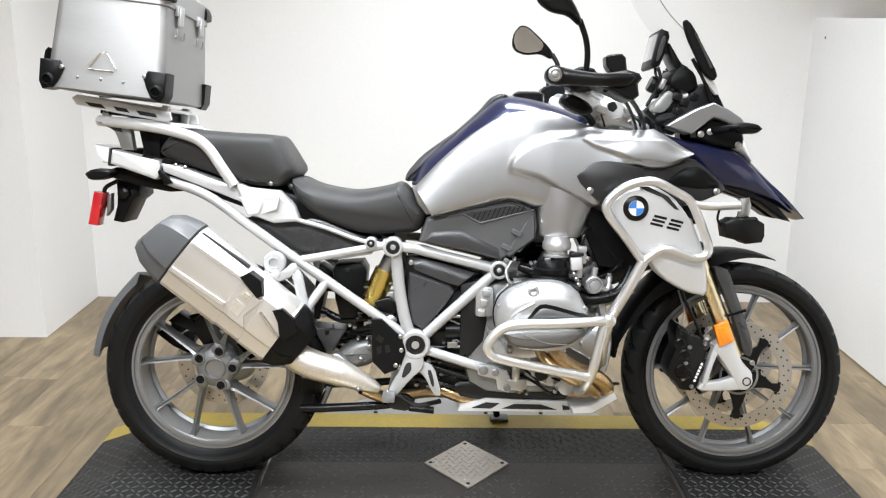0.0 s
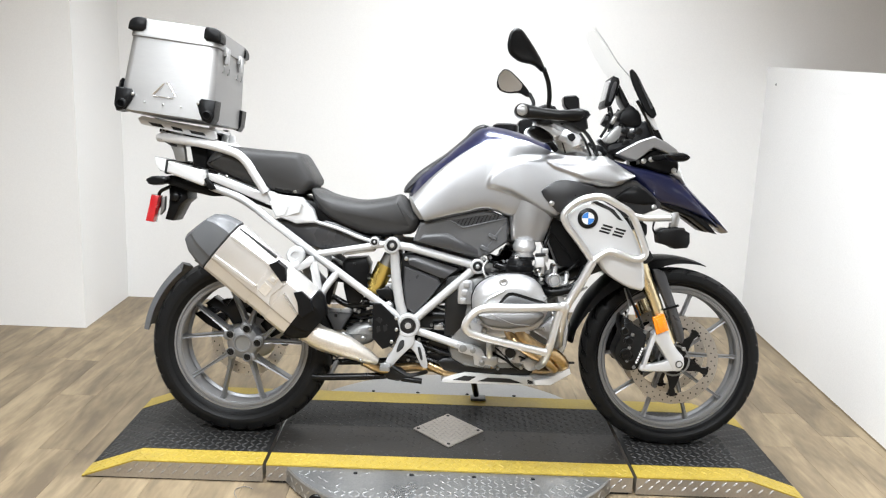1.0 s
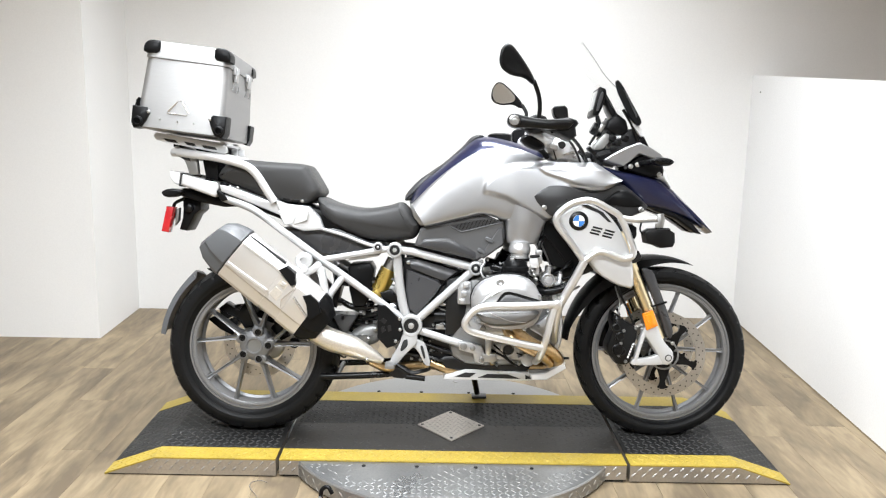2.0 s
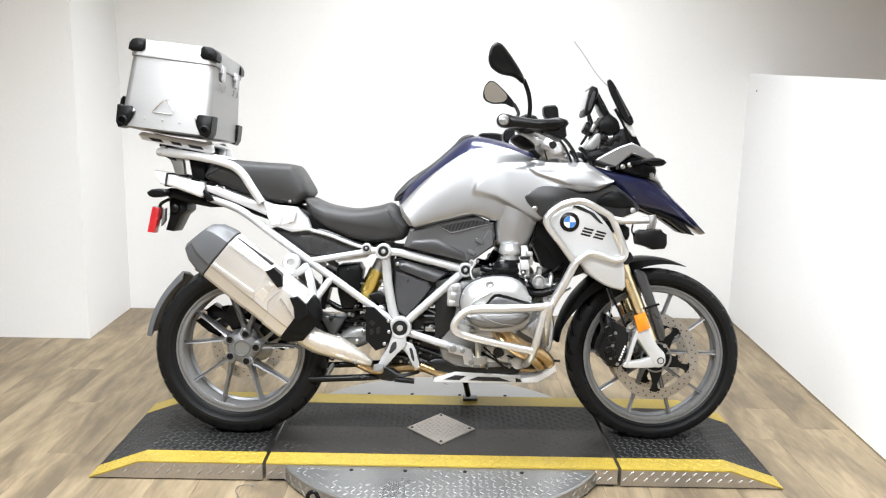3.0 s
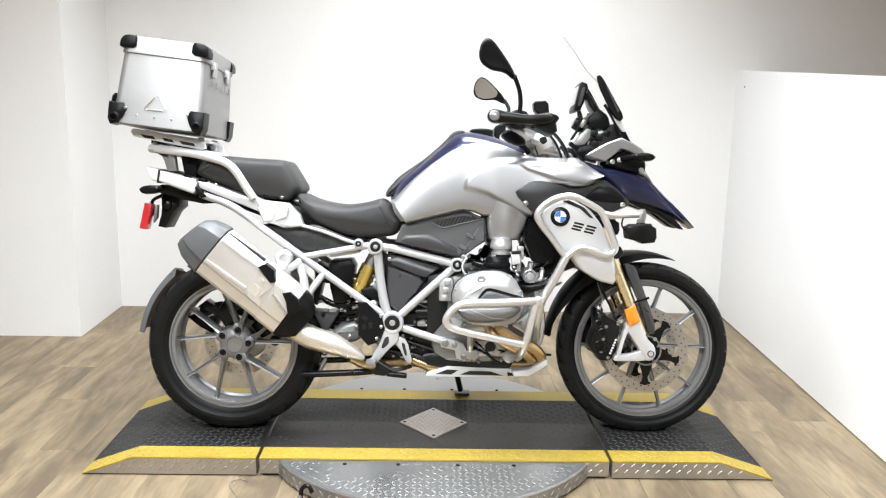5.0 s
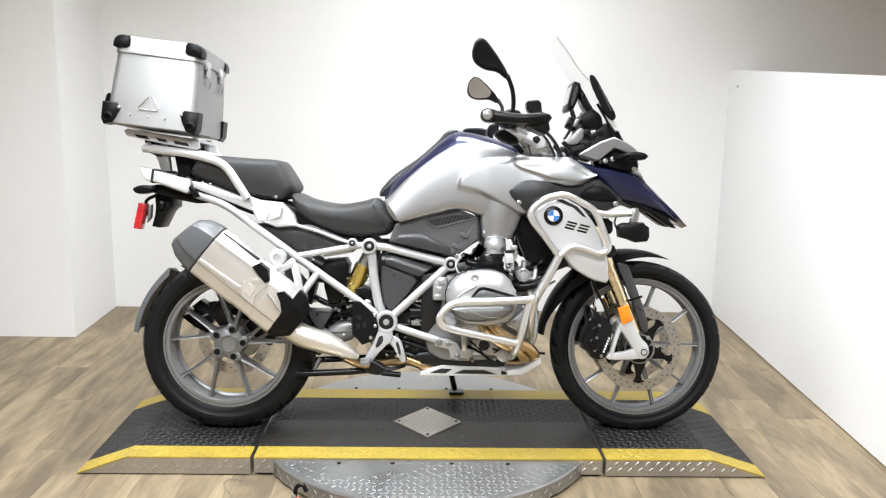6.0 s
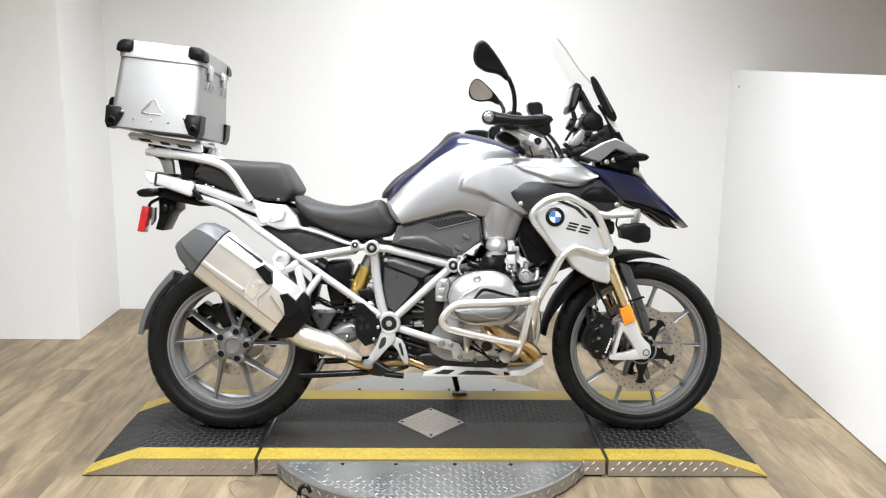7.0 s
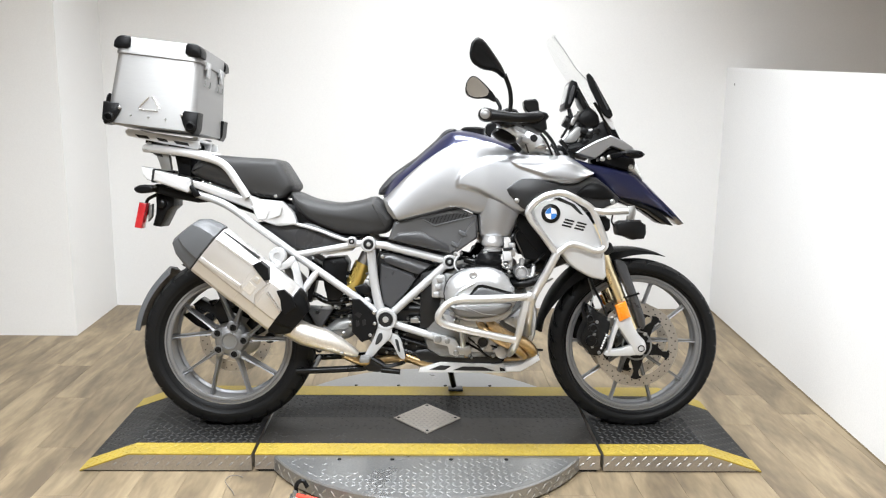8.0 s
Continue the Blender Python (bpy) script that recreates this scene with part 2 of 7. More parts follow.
def finish(name, bm, mat, parent=None, label="", smooth=40):
    me = bpy.data.meshes.new(name)
    bmesh.ops.recalc_face_normals(bm, faces=bm.faces)
    bm.to_mesh(me)
    bm.free()
    for m in mat if isinstance(mat, (list, tuple)) else [mat]:
        me.materials.append(m)
    if smooth:
        me.polygons.foreach_set("use_smooth", [True] * len(me.polygons))
        me.set_sharp_from_angle(angle=radians(smooth))
    ob = new(name, me)
    if parent:
        ob.parent = parent
    if label:
        ob["label"] = label
    return ob


def part(name, bm, mat, parent, label="", smooth=40):
    return finish(name, bm, mat, parent, label, smooth)


def chaikin(poly, times, closed=True):
    for _ in range(times):
        out = []
        n = len(poly)
        for i in range(n if closed else n - 1):
            a, b = Vector(poly[i]), Vector(poly[(i + 1) % n])
            out += [a * 0.8 + b * 0.2, a * 0.2 + b * 0.8]
        poly = out if closed else [Vector(poly[0]), *out, Vector(poly[-1])]
    return [Vector(p) for p in poly]


def inset(poly, d):
    """The outline drawn in by d, or by a third of the local width where the outline is narrow."""
    if d <= 0:
        return poly
    n = len(poly)
    area = sum(poly[i - 1].x * poly[i].y - poly[i].x * poly[i - 1].y for i in range(n))
    sign = 1 if area > 0 else -1
    normals, room = [], []
    for i, p in enumerate(poly):
        a, b = p - poly[i - 1], poly[(i + 1) % n] - p
        m = (Vector((-a.y, a.x)).normalized() + Vector((-b.y, b.x)).normalized()) * sign
        m = m.normalized() if m.length > 1e-6 else Vector((-a.y, a.x)).normalized() * sign
        normals.append(m)
        best = 9.0
        for q in range(n):
            if q in (i, (i - 1) % n):
                continue
            u, v = poly[q], poly[(q + 1) % n] - poly[q]
            det = m.x * -v.y + m.y * v.x
            if abs(det) > 1e-9:
                w = u - p
                t, s = (w.x * -v.y + w.y * v.x) / det, (m.x * w.y - m.y * w.x) / det
                if t > 1e-5 and -0.01 <= s <= 1.01:
                    best = min(best, t)
        room.append(min(d, 0.33 * best))
    for _ in range(3):
        room = [min(room[i], (room[i - 1] + room[i] * 2 + room[(i + 1) % n]) / 4 + 0.002) for i in range(n)]
    return [p + m * r for p, m, r in zip(poly, normals, room)]


def prism(bm, poly, rings, rounding=1, shear=0.0, tilt=0.0, index=0):
    """A slab with the outline poly in x and z, swept along y through rings of (y, inset); shear and tilt shift y with x and z."""
    pts = chaikin([Vector(p) for p in poly], rounding)
    loops = []
    for y, d in rings:
        loops.append([bm.verts.new((p.x, y + shear * (p.x - pts[0].x) + tilt * (p.y - pts[0].y), p.y)) for p in inset(pts, d)])
    faces = [bm.faces.new(loops[0]), bm.faces.new(loops[-1][::-1])]
    for la, lb in zip(loops, loops[1:]):
        for i in range(len(la)):
            faces.append(bm.faces.new((la[i], la[i - 1], lb[i - 1], lb[i])))
    for f in faces:
        f.material_index = index
    return bm


def slab(poly, rings, rounding=1, shear=0.0, tilt=0.0):
    return prism(bmesh.new(), poly, rings, rounding, shear, tilt)


def soft(y0, y1, r):
    """Rings of a plate from y0 to y1 with edges rounded by r."""
    k = 1 if y1 > y0 else -1
    return [(y0, r), (y0 + k * r * 0.3, r * 0.3), (y0 + k * r, 0), (y1 - k * r, 0), (y1 - k * r * 0.3, r * 0.3), (y1, r)]


def spline(pts, steps=6):
    pts = [Vector(p) for p in pts]
    if len(pts) < 3:
        return pts
    out = []
    ext = [pts[0] * 2 - pts[1], *pts, pts[-1] * 2 - pts[-2]]
    for i in range(1, len(ext) - 2):
        a, b, c, d = ext[i - 1:i + 3]
        for k in range(steps):
            t = k / steps
            out.append(0.5 * ((2 * b) + (c - a) * t + (2 * a - 5 * b + 4 * c - d) * t * t + (3 * b - a - 3 * c + d) * t ** 3))
    return [*out, pts[-1]]


def tube(bm, pts, r, seg=12, steps=6, r_end=None, smooth_path=True):
    path = spline(pts, steps) if smooth_path else [Vector(p) for p in pts]
    n = len(path)
    side = None
    loops = []
    for i, p in enumerate(path):
        t = (path[min(i + 1, n - 1)] - path[max(i - 1, 0)]).normalized()
        if side is None:
            side = t.orthogonal().normalized()
        side = (side - t * side.dot(t)).normalized()
        up = t.cross(side)
        if isinstance(r, (list, tuple)):
            f = i / (n - 1) * (len(r) - 1)
            j = min(int(f), len(r) - 2)
            rad = r[j] + (r[j + 1] - r[j]) * (f - j)
        else:
            rad = r if r_end is None else r + (r_end - r) * i / (n - 1)
        loops.append([bm.verts.new(p + (side * math.cos(2 * math.pi * k / seg) + up * math.sin(2 * math.pi * k / seg)) * rad) for k in range(seg)])
    bm.faces.new(loops[0][::-1])
    bm.faces.new(loops[-1])
    for la, lb in zip(loops, loops[1:]):
        for k in range(seg):
            bm.faces.new((la[k - 1], la[k], lb[k], lb[k - 1]))
    return bm


def pipe(pts, r, **kw):
    return tube(bmesh.new(), pts, r, **kw)


def lathe(bm, profile, centre=(0, 0, 0), seg=48, closed=False, axis="Y"):
    """Turns a profile of (radius, along) about the axis through centre."""
    loops = []
    c = Vector(centre)
    for r, s in profile:
        ring = []
        for k in range(seg):
            a = 2 * math.pi * k / seg
            u, v = r * math.cos(a), r * math.sin(a)
            ring.append(bm.verts.new(c + (Vector((u, s, v)) if axis == "Y" else Vector((u, v, s)) if axis == "Z" else Vector((s, u, v)))))
        loops.append(ring)
    pairs = list(zip(loops, loops[1:])) + ([(loops[-1], loops[0])] if closed else [])
    for la, lb in pairs:
        for k in range(seg):
            bm.faces.new((la[k - 1], la[k], lb[k], lb[k - 1]))
    if not closed:
        bm.faces.new(loops[0])
        bm.faces.new(loops[-1][::-1])
    return bm


def turned(profile, centre=(0, 0, 0), seg=48, closed=False, axis="Y"):
    return lathe(bmesh.new(), profile, centre, seg, closed, axis)


def block(bm, size, m=None, bevel=0.0, segments=2):
    made = bmesh.ops.create_cube(bm, size=1.0, matrix=(m or Matrix()) @ Matrix.Diagonal((*size, 1)))
    if bevel:
        edges = list({e for v in made["verts"] for e in v.link_edges})
        bmesh.ops.bevel(bm, geom=edges, offset=bevel, segments=segments, affect="EDGES", profile=0.6)
    return bm


def brick(size, m=None, bevel=0.0, segments=2):
    return block(bmesh.new(), size, m, bevel, segments)


def stud(bm, x, y, z, r, h, seg=12, hole=True):
    """A round fastener head that faces -y."""
    lathe(bm, [(r, y), (r, y - h * 0.7), (r * 0.8, y - h), (r * 0.45, y - h), (r * 0.4, y - h * 0.5)] if hole else [(r, y), (r, y - h * 0.7), (r * 0.7, y - h)], (x, 0, z), seg)
    return bm


def ease(a, b, x):
    """A soft step from 0 at a to 1 at b."""
    q = min(1.0, max(0.0, (x - a) / (b - a)))
    return q * q * (3 - 2 * q)


def along(curve, x):
    """Height of a broken line at x."""
    for (xa, za), (xb, zb) in zip(curve, curve[1:]):
        if x <= xb:
            return za + (zb - za) * max(0.0, x - xa) / (xb - xa)
    return curve[-1][1]


RIDGE = [(0.089, 0.884), (0.112, 0.918), (0.15, 0.948), (0.198, 0.965), (0.267, 0.971), (0.6, 0.965)]
CREASE = [(0.085, 0.888), (0.112, 0.887), (0.171, 0.872), (0.241, 0.837), (0.331, 0.789), (0.40, 0.75)]
BRIDGE = [(0.243, 0.992), (0.308, 0.949), (0.407, 0.917), (0.506, 0.904), (0.573, 0.926)]


def shoulder(x, z):
    """How far the shoulder and the bridge stand out from the tank's flank."""
    up = 1 - 0.8 * ease(-0.005, 0.024, z - along(RIDGE, x))
    low = ease(-0.017, 0.002, z - along(CREASE, x))
    out = (0.009 * ease(0.086, 0.104, x) + 0.016 * ease(0.09, 0.21, x)) * up * low
    return out + 0.008 * ease(0.24, 0.33, x) * ease(-0.005, 0.006, z - along(BRIDGE, x))


def flank(k):
    """The silver side of the tank with the shoulder and the bridge to the beak in one curved sheet."""
    top = [(-0.156, 0.836), (-0.084, 0.912), (-0.004, 0.978), (0.066, 1.022), (0.117, 1.037), (0.187, 1.040), (0.235, 1.030), (0.28, 1.012), (0.32, 0.998), (0.36, 0.993), (0.40, 0.993), (0.44, 0.993), (0.482, 0.992), (0.525, 0.964), (0.570, 0.936)]
    low = [(-0.108, 0.757), (-0.06, 0.768), (-0.02, 0.778), (0.03, 0.790), (0.075, 0.802), (0.12, 0.800), (0.17, 0.785), (0.235, 0.79), (0.30, 0.782), (0.345, 0.81), (0.385, 0.885), (0.42, 0.897), (0.47, 0.892), (0.52, 0.899), (0.568, 0.928)]
    profile = [(0.0, 0.162), (0.03, 0.168), (0.10, 0.177), (0.22, 0.186), (0.38, 0.191), (0.55, 0.1945), (0.72, 0.1965), (0.86, 0.1965), (0.94, 0.1935), (0.98, 0.188), (1.0, 0.178)]
    shape = [(p.x, p.z) for p in spline([(v, 0, y) for v, y in profile], 4)]
    a, b = (spline([(x, 0, z) for x, z in c], 14) for c in (top, low))
    bm = bmesh.new()
    grid = []
    for p, q in zip(a, b):
        ring = [bm.verts.new((p.x, k * 0.10, p.z))]
        for n in range(73):
            v = n / 72
            w = p.lerp(q, v)
            ring.append(bm.verts.new((w.x, k * (along(shape, v) + shoulder(w.x, w.z)), w.z)))
        grid.append(ring + [bm.verts.new((q.x, k * 0.10, q.z))])
    for u, w in zip(grid, grid[1:]):
        for i in range(len(u)):
            bm.faces.new((u[i - 1], u[i], w[i], w[i - 1]))
    bm.faces.new(grid[0])
    bm.faces.new(grid[-1][::-1])
    return bm


# ---- room ----


def wall(name, poly, z0, z1, label, mat=WALL):
    """A wall with a closed outline in plan, from z0 to z1."""
    bm = bmesh.new()
    lo = [bm.verts.new((x, y, z0)) for x, y in poly]
    hi = [bm.verts.new((x, y, z1)) for x, y in poly]
    bm.faces.new(lo[::-1])
    bm.faces.new(hi)
    for i in range(len(poly)):
        bm.faces.new((lo[i - 1], lo[i], hi[i], hi[i - 1]))
    ob = finish(name, bm, mat, smooth=0)
    return tagged(ob, label, "wall", kind="structure")


BACK, LEFT, RIGHT, REAR = 1.89, -3.4, 3.3, -5.2
wall("wall_back", [(-1.857, BACK), (RIGHT + 0.1, BACK), (RIGHT + 0.1, BACK + 0.12), (-1.86, BACK + 0.12)], -0.02, CEILING, "plain white painted back wall behind the motorcycle")
wall("pillar_wall", [(LEFT - 0.1, 1.265), (-1.838, 1.265), (-1.858, BACK + 0.12), (LEFT - 0.1, BACK + 0.12)], -0.02, CEILING, "white painted wall block that juts out beside the bay")
wall("wall_left", [(LEFT - 0.1, REAR), (LEFT, REAR), (LEFT, 1.265), (LEFT - 0.1, 1.265)], -0.02, CEILING, "unseen side wall, warm grey to hold reflections and fill down", DIM_WALL)
wall("wall_right", [(RIGHT, REAR), (RIGHT + 0.1, REAR), (RIGHT + 0.1, BACK), (RIGHT, BACK)], -0.02, CEILING, "unseen far side wall, tan to bounce warm light", TAN_WALL)
wall("wall_rear", [(LEFT - 0.1, REAR - 0.1), (RIGHT + 0.1, REAR - 0.1), (RIGHT + 0.1, REAR), (LEFT - 0.1, REAR)], -0.02, CEILING, "unseen wall behind the viewer, warm grey to hold reflections down", DIM_WALL)


def partition():
    """The white side partition: its top falls a little towards the viewer and carries a thin cap."""
    x0, x1, t = 1.735, 1.575, 0.11
    y0, y1 = BACK, -1.6
    h0, h1 = 1.443, 1.308
    bm = bmesh.new()
    pts = [(x0, y0, -0.02), (x1, y1, -0.02), (x1, y1, h1), (x0, y0, h0)]
    a = [bm.verts.new(p) for p in pts]
    b = [bm.verts.new((x + t, y, z)) for x, y, z in pts]
    bm.faces.new(a)
    bm.faces.new(b[::-1])
    for i in range(4):
        bm.faces.new((a[i - 1], a[i], b[i], b[i - 1]))
    ob = finish("partition_wall", bm, PARTITION, smooth=0)
    tagged(ob, "white painted half-height partition wall beside the platform", "wall", kind="structure")
    cap = bmesh.new()
    a = [cap.verts.new(p) for p in [(x0 - 0.0010, y0, h0 - 0.086), (x1 - 0.0010, y1, h1 - 0.095), (x1 - 0.0010, y1, h1 + 0.004), (x0 - 0.0010, y0, h0 + 0.004)]]
    b = [cap.verts.new((v.co.x + t + 0.014, v.co.y, v.co.z)) for v in a]
    cap.faces.new(a)
    cap.faces.new(b[::-1])
    for i in range(4):
        cap.faces.new((a[i - 1], a[i], b[i], b[i - 1]))
    foot = bmesh.new()
    a = [foot.verts.new(p) for p in [(x0 - 0.0025, y0 - 0.002, 0.0005), (x1 - 0.0025, y1, 0.0005), (x1 - 0.0025, y1, 0.007), (x0 - 0.0025, y0 - 0.002, 0.007)]]
    b = [foot.verts.new((v.co.x + 0.01, v.co.y, v.co.z)) for v in a]
    foot.faces.new(a)
    foot.faces.new(b[::-1])
    for i in range(4):
        foot.faces.new((a[i - 1], a[i], b[i], b[i - 1]))
    part("foot_joint", foot, BASEWOOD, ob, "dark joint between partition and floor", smooth=0)
    nail = turned([(0.0001, x0 - 0.012), (0.006, x0 - 0.012), (0.006, x0 - 0.009), (0.002, x0 - 0.0085), (0.002, x0 + 0.02)], (0, 1.733, 1.351), 12, axis="X")
    part("nail", nail, ENGINE_GREY, ob, "small grey nail head")
    part("cap", cap, PARTITION, ob, "white painted cap board", smooth=0)


partition()

bm = bmesh.new()
block(bm, (RIGHT - LEFT + 0.2, BACK - REAR + 0.3, 0.1), pose((LEFT + RIGHT) / 2, (BACK + REAR) / 2, CEILING + 0.05))
tagged(finish("ceiling", bm, CEIL, smooth=0), "plain white ceiling with light panels", "ceiling", kind="structure")


def light_panel(x, y):
    ob = finish("ceiling_light", brick((1.26, 0.66, 0.04), pose(x, y, CEILING - 0.02), 0.006), CEIL)
    tagged(ob, "white framed rectangular ceiling light panel, lit", "ceiling light", "ceiling lights")
    part("diffuser", brick((1.18, 0.58, 0.006), pose(x, y, CEILING - 0.043), 0.002), PANEL_LIGHT, ob, "glowing white diffuser")


for px, py, watts in PANELS:
    light_panel(px, py)

# ---- lift platform and turntable ----
TOP = 0.066
wear = random.Random(17)
NEAR, FAR = -0.300, 0.353
ENDS = (-1.19, -1.02, 0.985, 1.168)  # tip, brow, brow, tip
SEAMS = (-0.598, 0.606)


def deck(x):
    """Height of the deck over the floor along its length."""
    tip0, brow0, brow1, tip1 = ENDS
    if x < brow0:
        return 0.006 + (TOP - 0.006) * (x - tip0) / (brow0 - tip0)
    if x > brow1:
        return 0.006 + (TOP - 0.006) * (tip1 - x) / (tip1 - brow1)
    return TOP


def strip(xs, y0, y1, lift, thick):
    """A thin layer on the deck between y0 and y1 along the stations xs."""
    bm = bmesh.new()
    rows = []
    for x in xs:
        z = deck(x) + lift
        rows.append([bm.verts.new((x, y, zz)) for y, zz in ((y0, z - thick), (y1, z - thick), (y1, z), (y0, z))])
    bm.faces.new(rows[0])
    bm.faces.new(rows[-1][::-1])
    for a, b in zip(rows, rows[1:]):
        for k in range(4):
            bm.faces.new((a[k - 1], a[k], b[k], b[k - 1]))
    return bm


def lozenge(verts, faces, at, along, across, normal, length, width, height):
    """One raised tread bar: a lens-shaped lozenge with a ridge."""
    n = len(verts)
    a, b, c = Vector(at), along.normalized(), across.normalized()
    pts = [b * length / 2, b * length / 5 + c * width / 2, -b * length / 5 + c * width / 2, -b * length / 2, -b * length / 5 - c * width / 2, b * length / 5 - c * width / 2]
    verts += [a + p for p in pts] + [a + b * length / 4 + normal * height, a - b * length / 4 + normal * height]
    faces += [(n, n + 1, n + 6), (n + 1, n + 2, n + 7, n + 6), (n + 2, n + 3, n + 7), (n + 3, n + 4, n + 7), (n + 4, n + 5, n + 6, n + 7), (n + 5, n, n + 6)]


def tread(name, mat, parent, spots, label, length=0.024, width=0.007, height=0.002):
    """Tread bars at spots of (place, u, v, normal), turned one way and the other by turns."""
    verts, faces = [], []
    for k, (at, u, v, nrm, flip) in enumerate(spots):
        d = u + v if flip else u - v
        lozenge(verts, faces, at, d, nrm.cross(d), nrm, length, width, height)
    me = bpy.data.meshes.new(name)
    me.from_pydata(verts, [], faces)
    me.materials.append(mat)
    ob = new(name, me)
    ob.parent = parent
    return tagged(ob, label, kind="stuff")


def deck_spots(x0, x1, y0, y1, pitch, lift, skip=None):
    out = []
    nx, ny = int((x1 - x0) / pitch), int((y1 - y0) / pitch)
    for i in range(nx):
        for j in range(ny):
            x, y = x0 + (i + 0.5) * (x1 - x0) / nx, y0 + (j + 0.5) * (y1 - y0) / ny
            if skip and skip(x, y):
                continue
            slope = (deck(x + 0.002) - deck(x - 0.002)) / 0.004
            u = Vector((1, 0, slope)).normalized()
            v = Vector((0, 1, 0))
            out.append(((x, y, deck(x) + lift), u, v, u.cross(v), (i + j) % 2))
    return out


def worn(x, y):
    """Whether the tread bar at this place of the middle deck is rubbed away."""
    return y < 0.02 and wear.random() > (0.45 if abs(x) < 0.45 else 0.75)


def platform_section(name, x0, x1, label):
    tip0, brow0, brow1, tip1 = ENDS
    xs = sorted({x0, x1, *[b for b in (brow0, brow1) if x0 < b < x1]})
    bm = bmesh.new()
    outline = [(x, max(0.0055, deck(x) - 0.004)) for x in xs]
    gap = 0.010 if x0 < 0 < x1 else 0.005
    lo = [(x1, gap), (x0, gap)]
    prism(bm, outline + lo, [(NEAR, 0), (FAR, 0)], rounding=0)
    body = finish(name, bm, TREAD_STEEL, smooth=0)
    tagged(body, label, "platform", "lift platform sections")
    # Near-black strip stands in for the shade under the platform's edge.
    foot = brick((x1 - x0 - 0.02, FAR - NEAR - 0.012, gap - 0.0004), pose((x0 + x1) / 2, (NEAR + FAR) / 2, gap / 2))
    part("under_shade_strip", foot, GAP, body, "black strip for the shade under the platform", smooth=0)
    part("tread_mat", strip(xs, NEAR + 0.086, FAR - 0.098, 0.0, 0.003), MAT_BLACK, body, "worn black anti-slip coating", smooth=0)
    part("warning_stripe", strip(xs, NEAR - 0.002, NEAR + 0.086, 0.001, 0.005), YELLOW, body, "yellow painted edge stripe", smooth=0)
    part("warning_stripe", strip(xs, FAR - 0.098, FAR + 0.002, 0.001, 0.005), YELLOW, body, "yellow painted edge stripe", smooth=0)
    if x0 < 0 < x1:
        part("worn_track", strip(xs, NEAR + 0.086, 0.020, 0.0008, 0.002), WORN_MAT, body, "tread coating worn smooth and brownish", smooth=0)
    diamond = (lambda x, y: abs(x) / 0.136 + abs(y - 0.012) / 0.154 < 1.0)
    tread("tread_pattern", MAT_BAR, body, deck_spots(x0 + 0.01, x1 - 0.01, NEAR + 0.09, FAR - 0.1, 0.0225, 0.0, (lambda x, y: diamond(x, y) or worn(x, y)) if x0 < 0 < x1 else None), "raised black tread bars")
    tread("stripe_pattern", YELLOW, body, deck_spots(x0 + 0.01, x1 - 0.01, NEAR + 0.004, NEAR + 0.084, 0.0225, 0.001), "raised yellow tread bars")
    spots = []
    lean = Vector((0, 0, 1))
    for i in range(int((x1 - x0) / 0.036)):
        for z, off in ((0.028, 0.0), (0.050, 0.022)):
            x = x0 + 0.012 + i * 0.036 + off
            if z < deck(x) - 0.012 and x < x1 - 0.01:
                spots.append(((x, NEAR, z), Vector((1, 0, 0)), lean, Vector((0, -1, 0)), True))
    tread("skirt_pattern", TREAD_BAR, body, spots, "bright raised bars of the tread plate skirt", 0.024, 0.0075, 0.0025)
    return body


platform_section("lift_ramp", ENDS[0], SEAMS[0] - 0.006, "steel ramp section with black tread and yellow edges")
centre = platform_section("lift_platform", SEAMS[0] + 0.006, SEAMS[1] - 0.006, "steel lift platform with black tread and yellow edges")
platform_section("lift_ramp", SEAMS[1] + 0.006, ENDS[3], "steel ramp section with black tread and yellow edges")

plate = slab([(-0.128, 0.012), (0, 0.156), (0.128, 0.012), (0, -0.132)], [(0.0, 0), (0.004, 0), (0.006, 0.002)], rounding=0)
plate.transform(Matrix(((1, 0, 0, 0), (0, 0, 1, 0), (0, 1, 0, TOP - 0.001), (0, 0, 0, 1))))
insert = part("diamond_insert", plate, TREAD_STEEL, centre, "bare steel diamond-shaped tread insert", smooth=0)
spots = [((x * 0.02 + (y % 2) * 0.01, 0.012 + y * 0.019, TOP + 0.005), Vector((1, 0, 0)), Vector((0, 1, 0)), Vector((0, 0, 1)), (x + y) % 2) for x in range(-6, 7) for y in range(-7, 8) if abs(x * 0.02 + (y % 2) * 0.01) / 0.11 + abs(y * 0.019) / 0.122 < 1]
tread("insert_pattern", TREAD_BAR, insert, spots, "small raised tread bars", 0.019, 0.0065, 0.0016)
for x, y in ((-0.108, 0.012), (0.108, 0.012), (0, 0.134), (0, -0.110)):
    part("insert_screw", turned([(0.006, TOP + 0.004), (0.006, TOP + 0.0065), (0.004, TOP + 0.0075)], (x, y, 0), 10, axis="Z"), DARK_ENGINE, insert)

